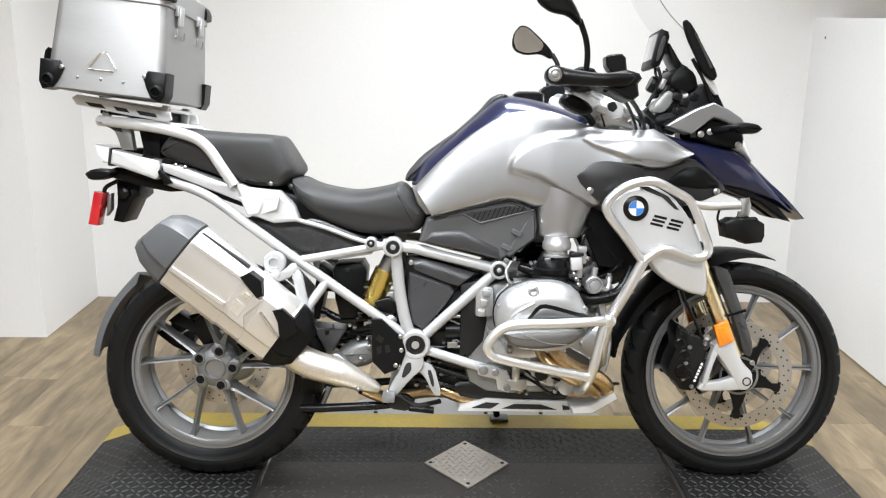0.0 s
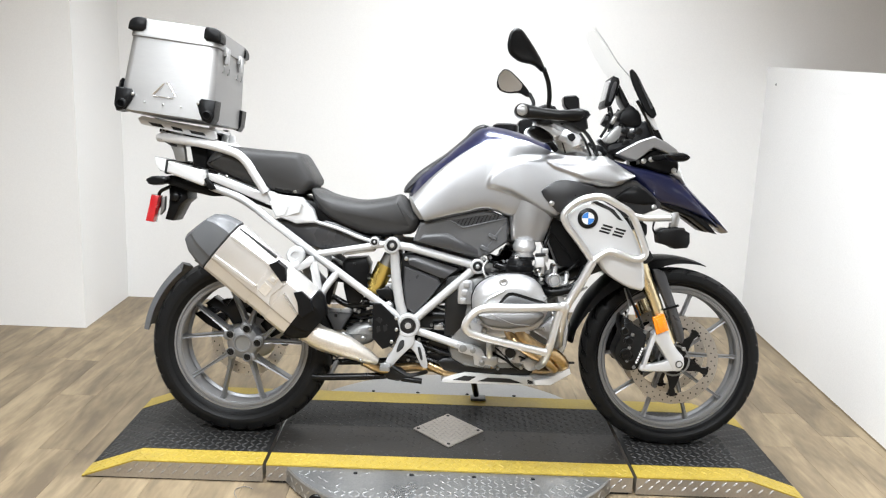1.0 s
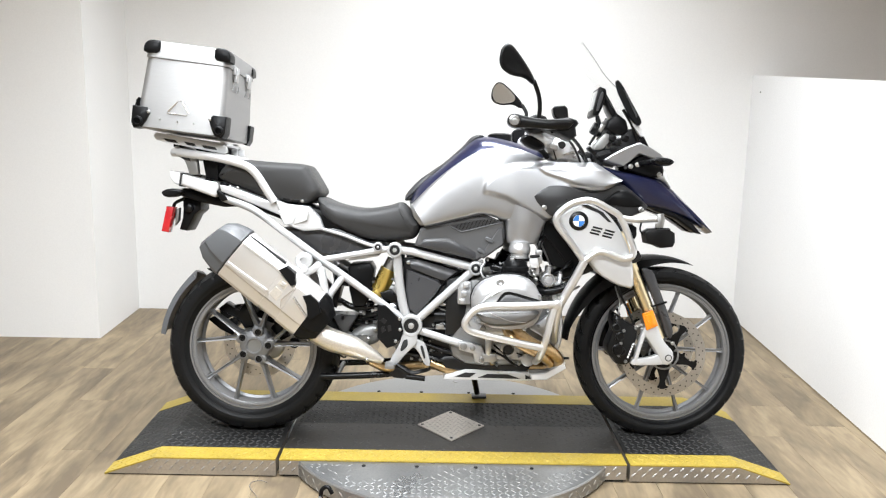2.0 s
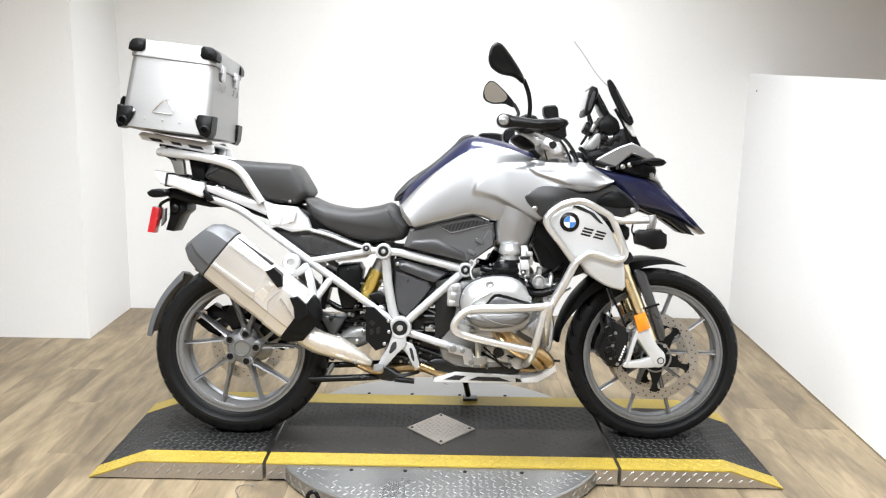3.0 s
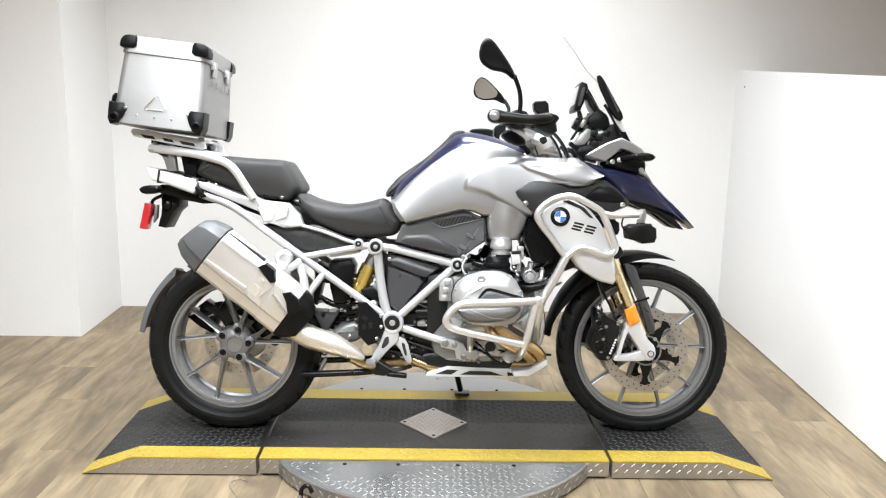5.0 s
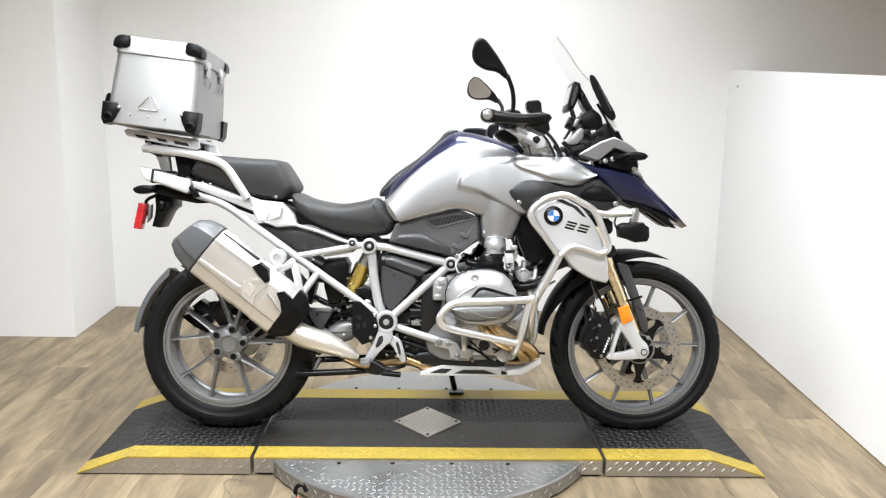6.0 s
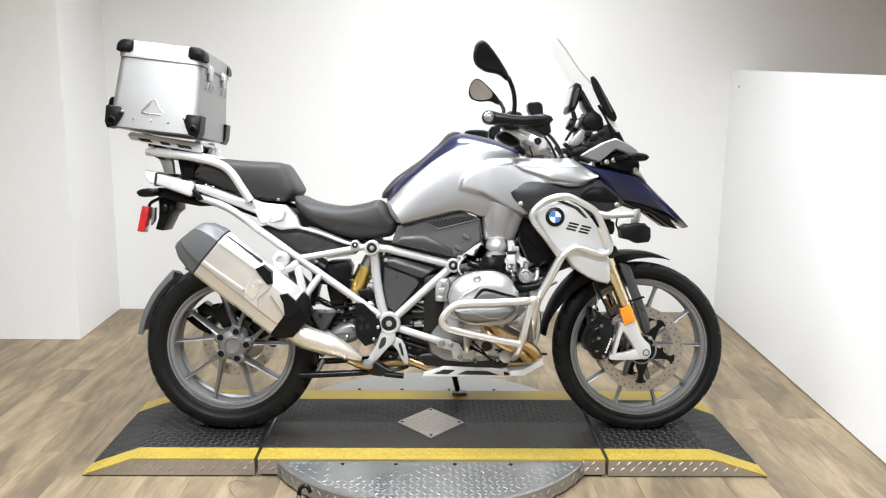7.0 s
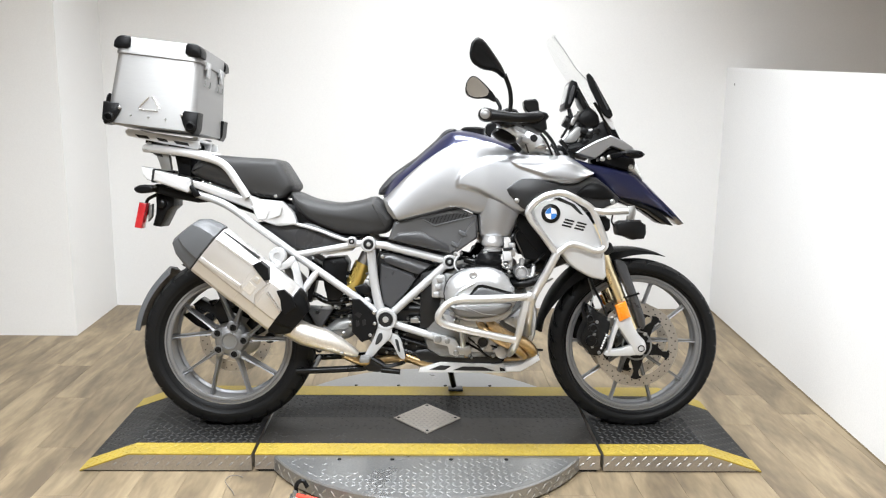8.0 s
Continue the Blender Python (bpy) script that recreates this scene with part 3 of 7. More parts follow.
DISC_R = 0.606
bm = turned([(0.0001, 0.008), (DISC_R, 0.008), (DISC_R, TOP - 0.012), (DISC_R - 0.004, TOP - 0.006), (DISC_R - 0.02, TOP - 0.0055), (0.0001, TOP - 0.0055)], seg=128, axis="Z")
disc = finish("turntable_disc", bm, DISC_TREAD, smooth=30)
tagged(disc, "round galvanised tread plate turntable under the platform", "turntable")
# Near-black disc stands in for the shade on the floor along the rim.
part("turntable_shade", turned([(0.0001, 0.0002), (DISC_R - 0.010, 0.0002), (DISC_R - 0.010, 0.009), (0.0001, 0.009)], seg=96, axis="Z"), GAP, disc, "black disc for the shade under the turntable")
spots = []
for i in range(-30, 31):
    for j in range(-30, 31):
        x, y = i * 0.0215, j * 0.0215
        rubbed = math.exp(-((x + 0.20) / 0.20) ** 2 - ((y + 0.37) / 0.075) ** 2) + math.exp(-((x - 0.31) / 0.06) ** 2 - ((y + 0.33) / 0.06) ** 2)
        if math.hypot(x, y) < DISC_R - 0.02 and y < NEAR - 0.012 and wear.random() > 1.25 * rubbed:
            spots.append(((x, y, TOP - 0.0055), Vector((1, 0, 0)), Vector((0, 1, 0)), Vector((0, 0, 1)), (i + j) % 2))
tread("disc_pattern", DISC_BAR, disc, spots, "raised bars of the turntable plate", 0.022, 0.0065, 0.0010)
spots = []
for k in range(110):
    for j in range(2):
        a = 2 * math.pi * (k + 0.4 * j) / 110
        u, nrm = Vector((-math.sin(a), math.cos(a), 0)), Vector((math.cos(a), math.sin(a), 0))
        spots.append((nrm * DISC_R + Vector((0, 0, 0.014 + 0.022 * j)), u, Vector((0, 0, 1)), nrm, (k + j) % 2))
tread("rim_pattern", TREAD_BAR, disc, spots, "raised bars round the turntable edge", 0.024, 0.007, 0.002)
for x in (-0.30, -0.12, 0.08, 0.27):
    for y in (NEAR - 0.03, FAR + 0.03):
        part("disc_screw", turned([(0.007, TOP - 0.006), (0.007, TOP - 0.003), (0.004, TOP - 0.002)], (x, y, 0), 10, axis="Z"), DARK_ENGINE, disc)


def lock_lever():
    bm = bmesh.new()
    block(bm, (0.05, 0.035, 0.03), pose(0, 0, 0.018), 0.004)
    lathe(bm, [(0.008, 0.0), (0.008, 0.045), (0.005, 0.05)], (-0.008, 0, 0), 12, axis="Z")
    ob = finish("turntable_lock", bm, BOLT)
    tagged(ob, "small zinc turntable lock with a red lever on the floor", "lock")
    part("lever", pipe([(0.0, 0, 0.03), (0.05, -0.03, 0.034), (0.11, -0.05, 0.03)], 0.011, seg=10), RED_PAINT, ob, "red painted lever")
    part("hook", pipe([(-0.012, 0.040, 0.012), (-0.008, 0.046, 0.050), (0.012, 0.046, 0.060), (0.026, 0.040, 0.040)], 0.007, seg=10), BLACK_METAL, ob, "dark hooked latch")
    ob.matrix_world = pose(-0.412, -0.532, 0.0)


lock_lever()
wire = finish("floor_wire", pipe([(-0.624, -0.349, 0.0045), (-0.650, -0.336, 0.0045), (-0.672, -0.346, 0.0045), (-0.678, -0.372, 0.0045), (-0.664, -0.405, 0.0045), (-0.640, -0.443, 0.0045), (-0.626, -0.473, 0.0045)], 0.0011, seg=8), WIRE_GREY)
tagged(wire, "thin grey curl of wire lying on the wooden floor", "wire")

# ---- motorcycle: x forward, y to its far side, z up from the tyres' ground line, leaning on its side stand ----
bike = new("motorcycle")
bike.matrix_world = pose(0, 0, FLOOR, -7.0, 0, 0)
tagged(bike, "silver and dark blue adventure motorcycle parked on a lift platform", "motorcycle")
SIDES = (-1, 1)
LEAN = radians(7.0)


def rings(k, *pairs):
    return [(k * y, d) for y, d in pairs]


def wheel(name, cx, cz, tyre_r, half, rim_r, rim_half, spoke_from, label, first, split, swing=0, fan=7, deep=1.0):
    """A cast ten-spoke wheel: the rim carries tyre, spokes, hub and disc."""
    c = (cx, 0, cz)
    w, r = rim_half, rim_r
    lip = [(r, w), (r - 0.006, w), (r - 0.008, w - 0.005), (r - 0.012, w - 0.005), (r - 0.014, w), (r - 0.021, w - 0.001), (r - 0.025, w - 0.006), (r - 0.024, w - 0.010), (r - 0.015, w - 0.016)]
    bed = [(r, -w + 0.007), (r - 0.004, -w + 0.012), (r - 0.006, 0), (r - 0.004, w - 0.012), (r, w - 0.007)]
    rim = part(name, turned(bed + lip + [(r - 0.013, 0)] + [(q, -v) for q, v in lip[::-1]], c, 96, closed=True), WHEEL_GREY, bike, label, 20)
    # tyre with cut tread
    bm = bmesh.new()
    h = tyre_r - rim_r
    prof = [(rim_r - 0.006, -w + 0.006), (rim_r + 0.004, -w - 0.003), (rim_r + 0.007, -w - 0.0045), (rim_r + h * 0.2, -half * 0.93), (rim_r + h * 0.34, -half * 0.975), (rim_r + h * 0.36, -half * 0.99), (rim_r + h * 0.46, -half), (rim_r + h * 0.56, -half * 0.99)]
    for j in range(1, 13):
        u = 1 - j / 12
        prof.append((rim_r + h * (0.56 + 0.44 * math.sqrt(1 - (u * 0.97) ** 2)), -half * 0.985 * (u ** 0.92 if u else 0)))
    prof = prof + [(q, -v) for q, v in prof[-2::-1]]
    seg, count = 420, 30
    grid, cuts = [], []
    for q, v in prof:
        row = []
        cuts.append([])
        across = abs(v) / half
        for j in range(seg):
            a = 2 * math.pi * j / seg
            turns = j / seg * count + (0.5 if v > 0 else 0.0)
            long_cut = (turns - 0.95 * across) % 1.0
            short_cut = (turns + 0.5 - 0.5 * across) % 1.0
            cut = 0.0
            if q > rim_r + h * 0.58:
                if 0.16 < across < 0.97 and long_cut < 0.14:
                    cut = 0.005
                elif 0.5 < across < 0.8 and short_cut < 0.10:
                    cut = 0.004
            cuts[-1].append(cut > 0 or q < rim_r + h * 0.60)
            ground = (TOP + 0.001 - FLOOR + v * math.sin(LEAN)) / math.cos(LEAN)
            row.append(bm.verts.new((cx + (q - cut) * math.cos(a), v * (1 - cut * 2), max(ground, cz + (q - cut) * math.sin(a)))))
        grid.append(row)
    for i in range(len(grid) - 1):
        a, b = grid[i], grid[i + 1]
        for j in range(seg):
            f = bm.faces.new((a[j - 1], a[j], b[j], b[j - 1]))
            # Tread faces take the paler, lit-looking rubber; cuts and sidewalls stay dark.
            f.material_index = 0 if cuts[i][j - 1] or cuts[i][j] or cuts[i + 1][j - 1] or cuts[i + 1][j] else 1
    part("tyre", bm, (RUBBER, TREAD_RUBBER), rim, "black road tyre with cut tread", 28)
    bm = bmesh.new()
    lathe(bm, [(rim_r + h * 0.42, -half * 0.985 - 0.0012), (rim_r + h * 0.46, -half * 0.985 - 0.002), (rim_r + h * 0.5, -half * 0.985 - 0.0012)], c, 96, closed=True)
    part("tyre_bead", bm, RUBBER, rim)
    # spokes in five pairs
    for p in range(5):
        mid = first + 72 * p
        for sgn in SIDES:
            a0, a1 = radians(mid + swing + sgn * fan), radians(mid + sgn * split)
            r0, r1 = spoke_from, rim_r - 0.012
            p0 = Vector((cx + r0 * math.cos(a0), 0, cz + r0 * math.sin(a0)))
            p1 = Vector((cx + r1 * math.cos(a1), 0, cz + r1 * math.sin(a1)))
            d = (p1 - p0).normalized()
            sd = Vector((-d.z, 0, d.x))
            bm = bmesh.new()
            loops = []
            for t, wd, s0 in ((0.0, 0.0125, 0.030), (0.12, 0.0080, 0.027), (0.55, 0.0056, 0.024), (0.88, 0.0052, 0.024), (0.94, 0.0066, 0.028), (1.0, 0.0105, 0.032)):
                q = p0.lerp(p1, t)
                loops.append([bm.verts.new(q + sd * u * wd + Vector((0, v * s0 * deep, 0))) for u, v in ((-0.75, -1), (0, -0.86), (0.75, -1), (1, -0.7), (0.8, 0.9), (-0.8, 0.9), (-1, -0.7))])
            bm.faces.new(loops[0])
            bm.faces.new(loops[-1][::-1])
            for la, lb in zip(loops, loops[1:]):
                for q in range(7):
                    bm.faces.new((la[q - 1], la[q], lb[q], lb[q - 1]))
            part("spoke", bm, WHEEL_GREY, rim, smooth=30)
    return rim


AX_R, AX_F, AX_Z = -0.734, 0.774, 0.301
rear = wheel("rear_wheel", AX_R, AX_Z, 0.316, 0.084, 0.2335, 0.062, 0.068, "grey cast ten-spoke rear wheel", 17, 17, -9, 6)
front = wheel("front_wheel", AX_F, AX_Z, 0.318, 0.060, 0.2565, 0.037, 0.05, "grey cast ten-spoke front wheel", 18, 17, 0, 7, 0.6)

# rear hub, bolts, brake disc and final drive
c = (AX_R, 0, AX_Z)
part("hub", turned([(0.024, -0.046), (0.027, -0.054), (0.031, -0.054), (0.034, -0.050), (0.045, -0.047), (0.055, -0.038), (0.060, -0.02), (0.06, 0.03), (0.05, 0.05), (0.022, 0.05)], c, 64, closed=True), WHEEL_GREY, rear, "grey hub with an open centre", 30)
part("hub_core", turned([(0.0255, -0.047), (0.0245, -0.020), (0.012, -0.012), (0.004, -0.011)], c, 32), ENGINE_GREY, rear, "bare steel axle bore")
for p in range(5):
    a = radians(2 + 72 * p)
    x, z = AX_R + 0.052 * math.cos(a), AX_Z + 0.052 * math.sin(a)
    boss = part("bolt_boss", turned([(0.0165, 0.0), (0.0165, -0.050), (0.0150, -0.0535), (0.0125, -0.0535), (0.0120, -0.046)], (x, 0, z), 20), WHEEL_GREY, rear)
    part("wheel_bolt", turned([(0.0121, -0.0486), (0.0080, -0.0492), (0.0070, -0.0525), (0.004, -0.053)], (x, 0, z), 16), BLACK_METAL, boss, "dark recessed wheel bolt")
    web = [(AX_R + q * math.cos(a + radians(d)), AX_Z + q * math.sin(a + radians(d))) for q, d in ((0.030, -20), (0.060, -15), (0.071, 0), (0.075, 14), (0.062, 26), (0.030, 24))]
    part("hub_web", slab(web, [(-0.047, 0.004), (-0.044, 0), (0.0, 0)], 1), WHEEL_GREY, rear)


def brake_disc(parent, cx, s, r0, r1, holes, arms, label):
    c = (cx, 0, AX_Z)
    d = part("brake_disc", turned([(r0, s - 0.002), (r1, s - 0.002), (r1, s + 0.002), (r0, s + 0.002)], c, 96, closed=True), DISC_STEEL, parent, label, 30)
    bm = bmesh.new()
    for k in range(holes):
        for j in range(2):
            a = 2 * math.pi * (k + 0.5 * j) / holes
            q = r0 + (r1 - r0) * (0.36 + 0.36 * j)
            bmesh.ops.create_circle(bm, cap_ends=True, segments=8, radius=0.0027, matrix=pose(cx + q * math.cos(a), s - 0.0024, AX_Z + q * math.sin(a), 90))
    part("disc_holes", bm, GAP, parent)
    if arms:
        bm = bmesh.new()
        for k in range(arms):
            a = radians(54 + 360 / arms * k)
            poly = []
            for q, da in ((0.034, -40), (0.056, -24), (0.080, -9), (0.100, -5), (r0 + 0.004, -7), (r0 + 0.010, -3), (r0 + 0.010, 3), (r0 + 0.004, 7), (0.100, 5), (0.080, 13), (0.056, 28), (0.034, 40)):
                poly.append((cx + q * math.cos(a + radians(da)), AX_Z + q * math.sin(a + radians(da))))
            prism(bm, poly, [(s - 0.006, 0.0015), (s - 0.0045, 0), (s + 0.003, 0)], 0)
        part("disc_carrier", bm, BLACK_METAL, parent, "black five-arm disc carrier")
        for k in range(arms * 2):
            a = radians(54 + 180 / arms * (k // 2 * 2) + (-7 if k % 2 else 7))
            part("disc_rivet", stud(bmesh.new(), cx + (r0 + 0.002) * math.cos(a), s - 0.005, AX_Z + (r0 + 0.002) * math.sin(a), 0.005, 0.003, 8, False), BLACK_METAL, parent)


brake_disc(rear, AX_R, 0.060, 0.098, 0.138, 22, 0, "drilled steel rear brake disc")
part("final_drive", slab([(-0.82, 0.30), (-0.80, 0.36), (-0.735, 0.385), (-0.66, 0.37), (-0.62, 0.31), (-0.66, 0.235), (-0.735, 0.215), (-0.80, 0.24)], soft(0.075, 0.16, 0.02), 2), ENGINE, bike, "cast silver final drive housing")
part("rear_caliper", slab([(-0.888, 0.425), (-0.856, 0.451), (-0.808, 0.422), (-0.784, 0.456), (-0.747, 0.457), (-0.732, 0.419), (-0.762, 0.403), (-0.738, 0.363), (-0.786, 0.352), (-0.809, 0.387)], soft(0.02, 0.085, 0.008), 0), BLACK_METAL, bike, "black rear brake caliper")
part("caliper_bracket_rear", slab([(-0.930, 0.384), (-0.898, 0.400), (-0.818, 0.361), (-0.835, 0.322), (-0.883, 0.345)], soft(0.04, 0.09, 0.006), 0), BLACK_PLASTIC, bike, "black rear caliper bracket")
part("sensor_bracket", slab([(-0.690, 0.355), (-0.666, 0.387), (-0.618, 0.324), (-0.650, 0.307)], soft(0.03, 0.08, 0.006), 0), BLACK_METAL, bike)
bm = bmesh.new()
for x, z, r in ((-0.855, 0.415, 0.026), (-0.83, 0.375, 0.018), (-0.80, 0.425, 0.014), (-0.60, 0.30, 0.020)):
    lathe(bm, [(r, 0.03), (r, 0.055), (r * 0.7, 0.06)], (x, 0, z), 20)
tube(bm, [(-0.86, 0.045, 0.41), (-0.80, 0.05, 0.43), (-0.72, 0.05, 0.40), (-0.64, 0.05, 0.37)], 0.014)
part("rear_brake_hardware", bm, BLACK_METAL, bike, "black rear brake lines and bracket")
part("eccentric_nut", turned([(0.020, -0.02), (0.020, -0.045), (0.013, -0.05), (0.012, -0.04)], (-0.572, 0.1, 0.312), 24), BOLT, bike)

# front hub, axle, discs
c = (AX_F, 0, AX_Z)
part("hub", turned([(0.02, -0.075), (0.034, -0.07), (0.036, -0.05), (0.055, -0.04), (0.058, 0.04), (0.036, 0.05), (0.034, 0.07), (0.02, 0.075)], c, 48), WHEEL_GREY, front, "grey front hub", 30)
for k in SIDES:
    brake_disc(front, AX_F, k * 0.072, 0.119, 0.1555, 30, 5, "drilled steel front brake disc")

# forks
FORK_TOP, FORK_LOW = Vector((0.585, 0, 0.745)), Vector((0.748, 0, 0.365))
for k in SIDES:
    y = k * 0.108
    leg = part("fork_tube", pipe([FORK_TOP + Vector((0, y, 0)), FORK_LOW + Vector((0, y, 0))], 0.0225, seg=20), GOLD_PALE, bike, "pale gold upside-down fork tube")
    low = bmesh.new()
    prism(low, [(0.676, 0.396), (0.702, 0.416), (0.733, 0.421), (0.752, 0.374), (0.768, 0.348), (0.793, 0.324), (0.797, 0.292), (0.781, 0.272), (0.757, 0.273), (0.742, 0.302), (0.708, 0.352)], soft(y + k * 0.026, y - k * 0.026, 0.009), 1)
    foot = part("fork_foot", low, LIGHT_SILVER, bike, "silver fork foot with caliper mount")
    arm = bmesh.new()
    prism(arm, [(0.782, 0.322), (0.788, 0.283), (0.76, 0.272), (0.655, 0.268), (0.640, 0.276), (0.648, 0.292), (0.70, 0.296), (0.745, 0.312)], soft(y + k * 0.022, y - k * 0.006, 0.004), 1)
    prism(arm, [(0.648, 0.274), (0.664, 0.276), (0.686, 0.360), (0.706, 0.396), (0.700, 0.412), (0.682, 0.404)], soft(y + k * 0.022, y - k * 0.006, 0.004), 1)
    prism(arm, [(0.684, 0.398), (0.698, 0.412), (0.742, 0.352), (0.756, 0.322), (0.744, 0.312)], soft(y + k * 0.020, y - k * 0.006, 0.004), 1)
    part("caliper_bracket", arm, LIGHT_SILVER, foot)
    part("axle_cap", turned([(0.0125, y), (0.0125, y + k * 0.0275), (0.0095, y + k * 0.028), (0.009, y + k * 0.012)], (0.776, 0, 0.299), 24), DARK_ENGINE if k < 0 else BOLT, foot, "dark hollow axle end")
    part("side_reflector", slab([(0.674, 0.458), (0.713, 0.472), (0.733, 0.417), (0.692, 0.399)], soft(y + k * 0.036, y + k * 0.02, 0.003), 0), AMBER, leg, "orange rectangular side reflector")
    part("reflector_prism", slab([(0.684, 0.452), (0.707, 0.460), (0.722, 0.421), (0.699, 0.411)], soft(y + k * 0.0385, y + k * 0.03, 0.002), 0), AMBER, leg)
    part("fork_guard", slab([(0.668, 0.618), (0.690, 0.622), (0.714, 0.611), (0.732, 0.562), (0.753, 0.510), (0.788, 0.415), (0.792, 0.385), (0.784, 0.366), (0.766, 0.378), (0.750, 0.432), (0.720, 0.510)], rings(k, (0.130, 0.006), (0.127, 0.001), (0.118, 0), (0.10, 0)), 1), GREY_PLASTIC, bike, "dark grey plastic fork guard")
    part("guard_seam", slab([(0.712, 0.488), (0.762, 0.505), (0.766, 0.498), (0.714, 0.482)], rings(k, (0.1325, 0), (0.128, 0)), 0), BLACK_PLASTIC, bike)
    bm = bmesh.new()
    stud(bm, 0.790, -0.13 if k < 0 else 0.10, 0.352, 0.007, 0.004)
    part("guard_screw", bm, BOLT, bike)
    # brake caliper with its bars of lettering
    cal = part("front_caliper", slab([(0.552, 0.332), (0.560, 0.305), (0.578, 0.292), (0.588, 0.272), (0.626, 0.268), (0.643, 0.284), (0.655, 0.335), (0.664, 0.388), (0.656, 0.412), (0.618, 0.430), (0.594, 0.452), (0.574, 0.462), (0.569, 0.425), (0.576, 0.395), (0.560, 0.358)], rings(k, (0.132, 0.009), (0.128, 0.002), (0.118, 0), (0.055, 0), (0.05, 0.006)), 1), BLACK_METAL, bike, "black radial front brake caliper")
    bm = bmesh.new()
    for j in range(6):
        block(bm, (0.0065, 0.001, 0.007), pose(0.630 + j * 0.0036, k * 0.1327, 0.300 + j * 0.0095, 0, 20), 0)
    part("white_mark", bm, WHITE_DECAL, cal, "row of small white bars")
    for x, z in ((0.597, 0.305), (0.612, 0.395), (0.655, 0.405), (0.622, 0.283), (0.603, 0.35)):
        part("caliper_bolt", turned([(0.0065, k * 0.128), (0.0065, k * 0.1335), (0.005, k * 0.136)], (x, 0, z), 12), ENGINE_GREY, cal)
    for x, z, r in ((0.585, 0.405, 0.016), (0.600, 0.372, 0.018), (0.606, 0.318, 0.018)):
        part("caliper_bore", turned([(r, k * 0.12), (r, k * 0.1345), (r * 0.75, k * 0.1365), (r * 0.55, k * 0.1335)], (x, 0, z), 20), BLACK_METAL, cal)
    part("caliper_rib", slab([(0.622, 0.276), (0.636, 0.280), (0.652, 0.345), (0.660, 0.390), (0.646, 0.396), (0.634, 0.340)], rings(k, (0.1318, 0.002), (0.12, 0)), 0), BLACK_PLASTIC, cal)
    part("caliper_piston_cap", turned([(0.02, k * 0.12), (0.02, k * 0.138), (0.016, k * 0.142)], (0.592, 0, 0.327), 24), BLACK_METAL, cal)
    part("brake_hose", pipe([(0.652, k * 0.12, 0.415), (0.632, k * 0.118, 0.46), (0.60, k * 0.10, 0.53), (0.575, k * 0.09, 0.62)], 0.0045, seg=8), BLACK_METAL, bike)
    part("brake_pipe", pipe([(0.60, k * 0.11, 0.41), (0.592, k * 0.115, 0.45), (0.60, k * 0.11, 0.49), (0.585, k * 0.09, 0.55)], 0.0028, seg=6), BOLT, bike)
part("sensor_ring", turned([(0.05, -0.078), (0.056, -0.078), (0.056, -0.081), (0.05, -0.081)], (AX_F, 0, AX_Z), 48, closed=True), ENGINE_GREY, front)
part("fork_bridge", slab([(0.60, 0.66), (0.655, 0.69), (0.675, 0.655), (0.625, 0.625)], soft(-0.13, 0.13, 0.008), 1), DARK_ENGINE, bike, "dark fork bridge")
part("telelever_arm", slab([(0.25, 0.555), (0.45, 0.628), (0.62, 0.70), (0.655, 0.67), (0.49, 0.592), (0.28, 0.515)], soft(-0.07, 0.07, 0.012), 1), DARK_ENGINE, bike, "dark cast suspension arm")
part("steering_stem", pipe([(0.52, 0, 0.90), (0.635, 0, 0.66)], 0.03, seg=20), DARK_ENGINE, bike)
part("front_shock", pipe([(0.43, 0, 0.57), (0.45, 0, 0.82)], 0.03, seg=18), BLACK_METAL, bike)

# front mudguard: an arched skin over the wheel, running out into a pointed tip
bm = bmesh.new()
loops = []
for i in range(27):
    a = radians(173 - i * 103 / 26)
    q = 0.366 if i < 17 else 0.366 - 0.0022 * (i - 17)
    wd = 0.060 + 0.020 * math.sin(math.pi * min(1, i / 20)) if i < 18 else max(0.006, 0.070 - 0.0080 * (i - 18))
    skirt = (0.028 + 0.026 * math.exp(-((i - 14) / 5) ** 2)) * min(1, 0.12 + i / 7) if i < 14 else 0.002 + 0.052 * (1 - (i - 14) / 12)
    x, z = AX_F + q * math.cos(a), AX_Z + q * math.sin(a)
    nx, nz = math.cos(a), math.sin(a)
    ring = []
    thin = min(1, (26.6 - i) / 8)
    for y, drop in ((-1, skirt), (-0.94, 0.010 * thin), (-0.6, 0.0), (0, -0.006 * thin), (0.6, 0.0), (0.94, 0.010 * thin), (1, skirt), (0.9, skirt), (0.82, 0.014 * thin), (0.0, 0.002), (-0.82, 0.014 * thin), (-0.9, skirt)):
        ring.append(bm.verts.new((x - nx * drop, y * wd, z - nz * drop)))
    loops.append(ring)
bm.faces.new(loops[0])
bm.faces.new(loops[-1][::-1])
for la, lb in zip(loops, loops[1:]):
    for q in range(12):
        bm.faces.new((la[q - 1], la[q], lb[q], lb[q - 1]))
part("front_mudguard", bm, BLACK_PLASTIC, bike, "black plastic front mudguard", 35)

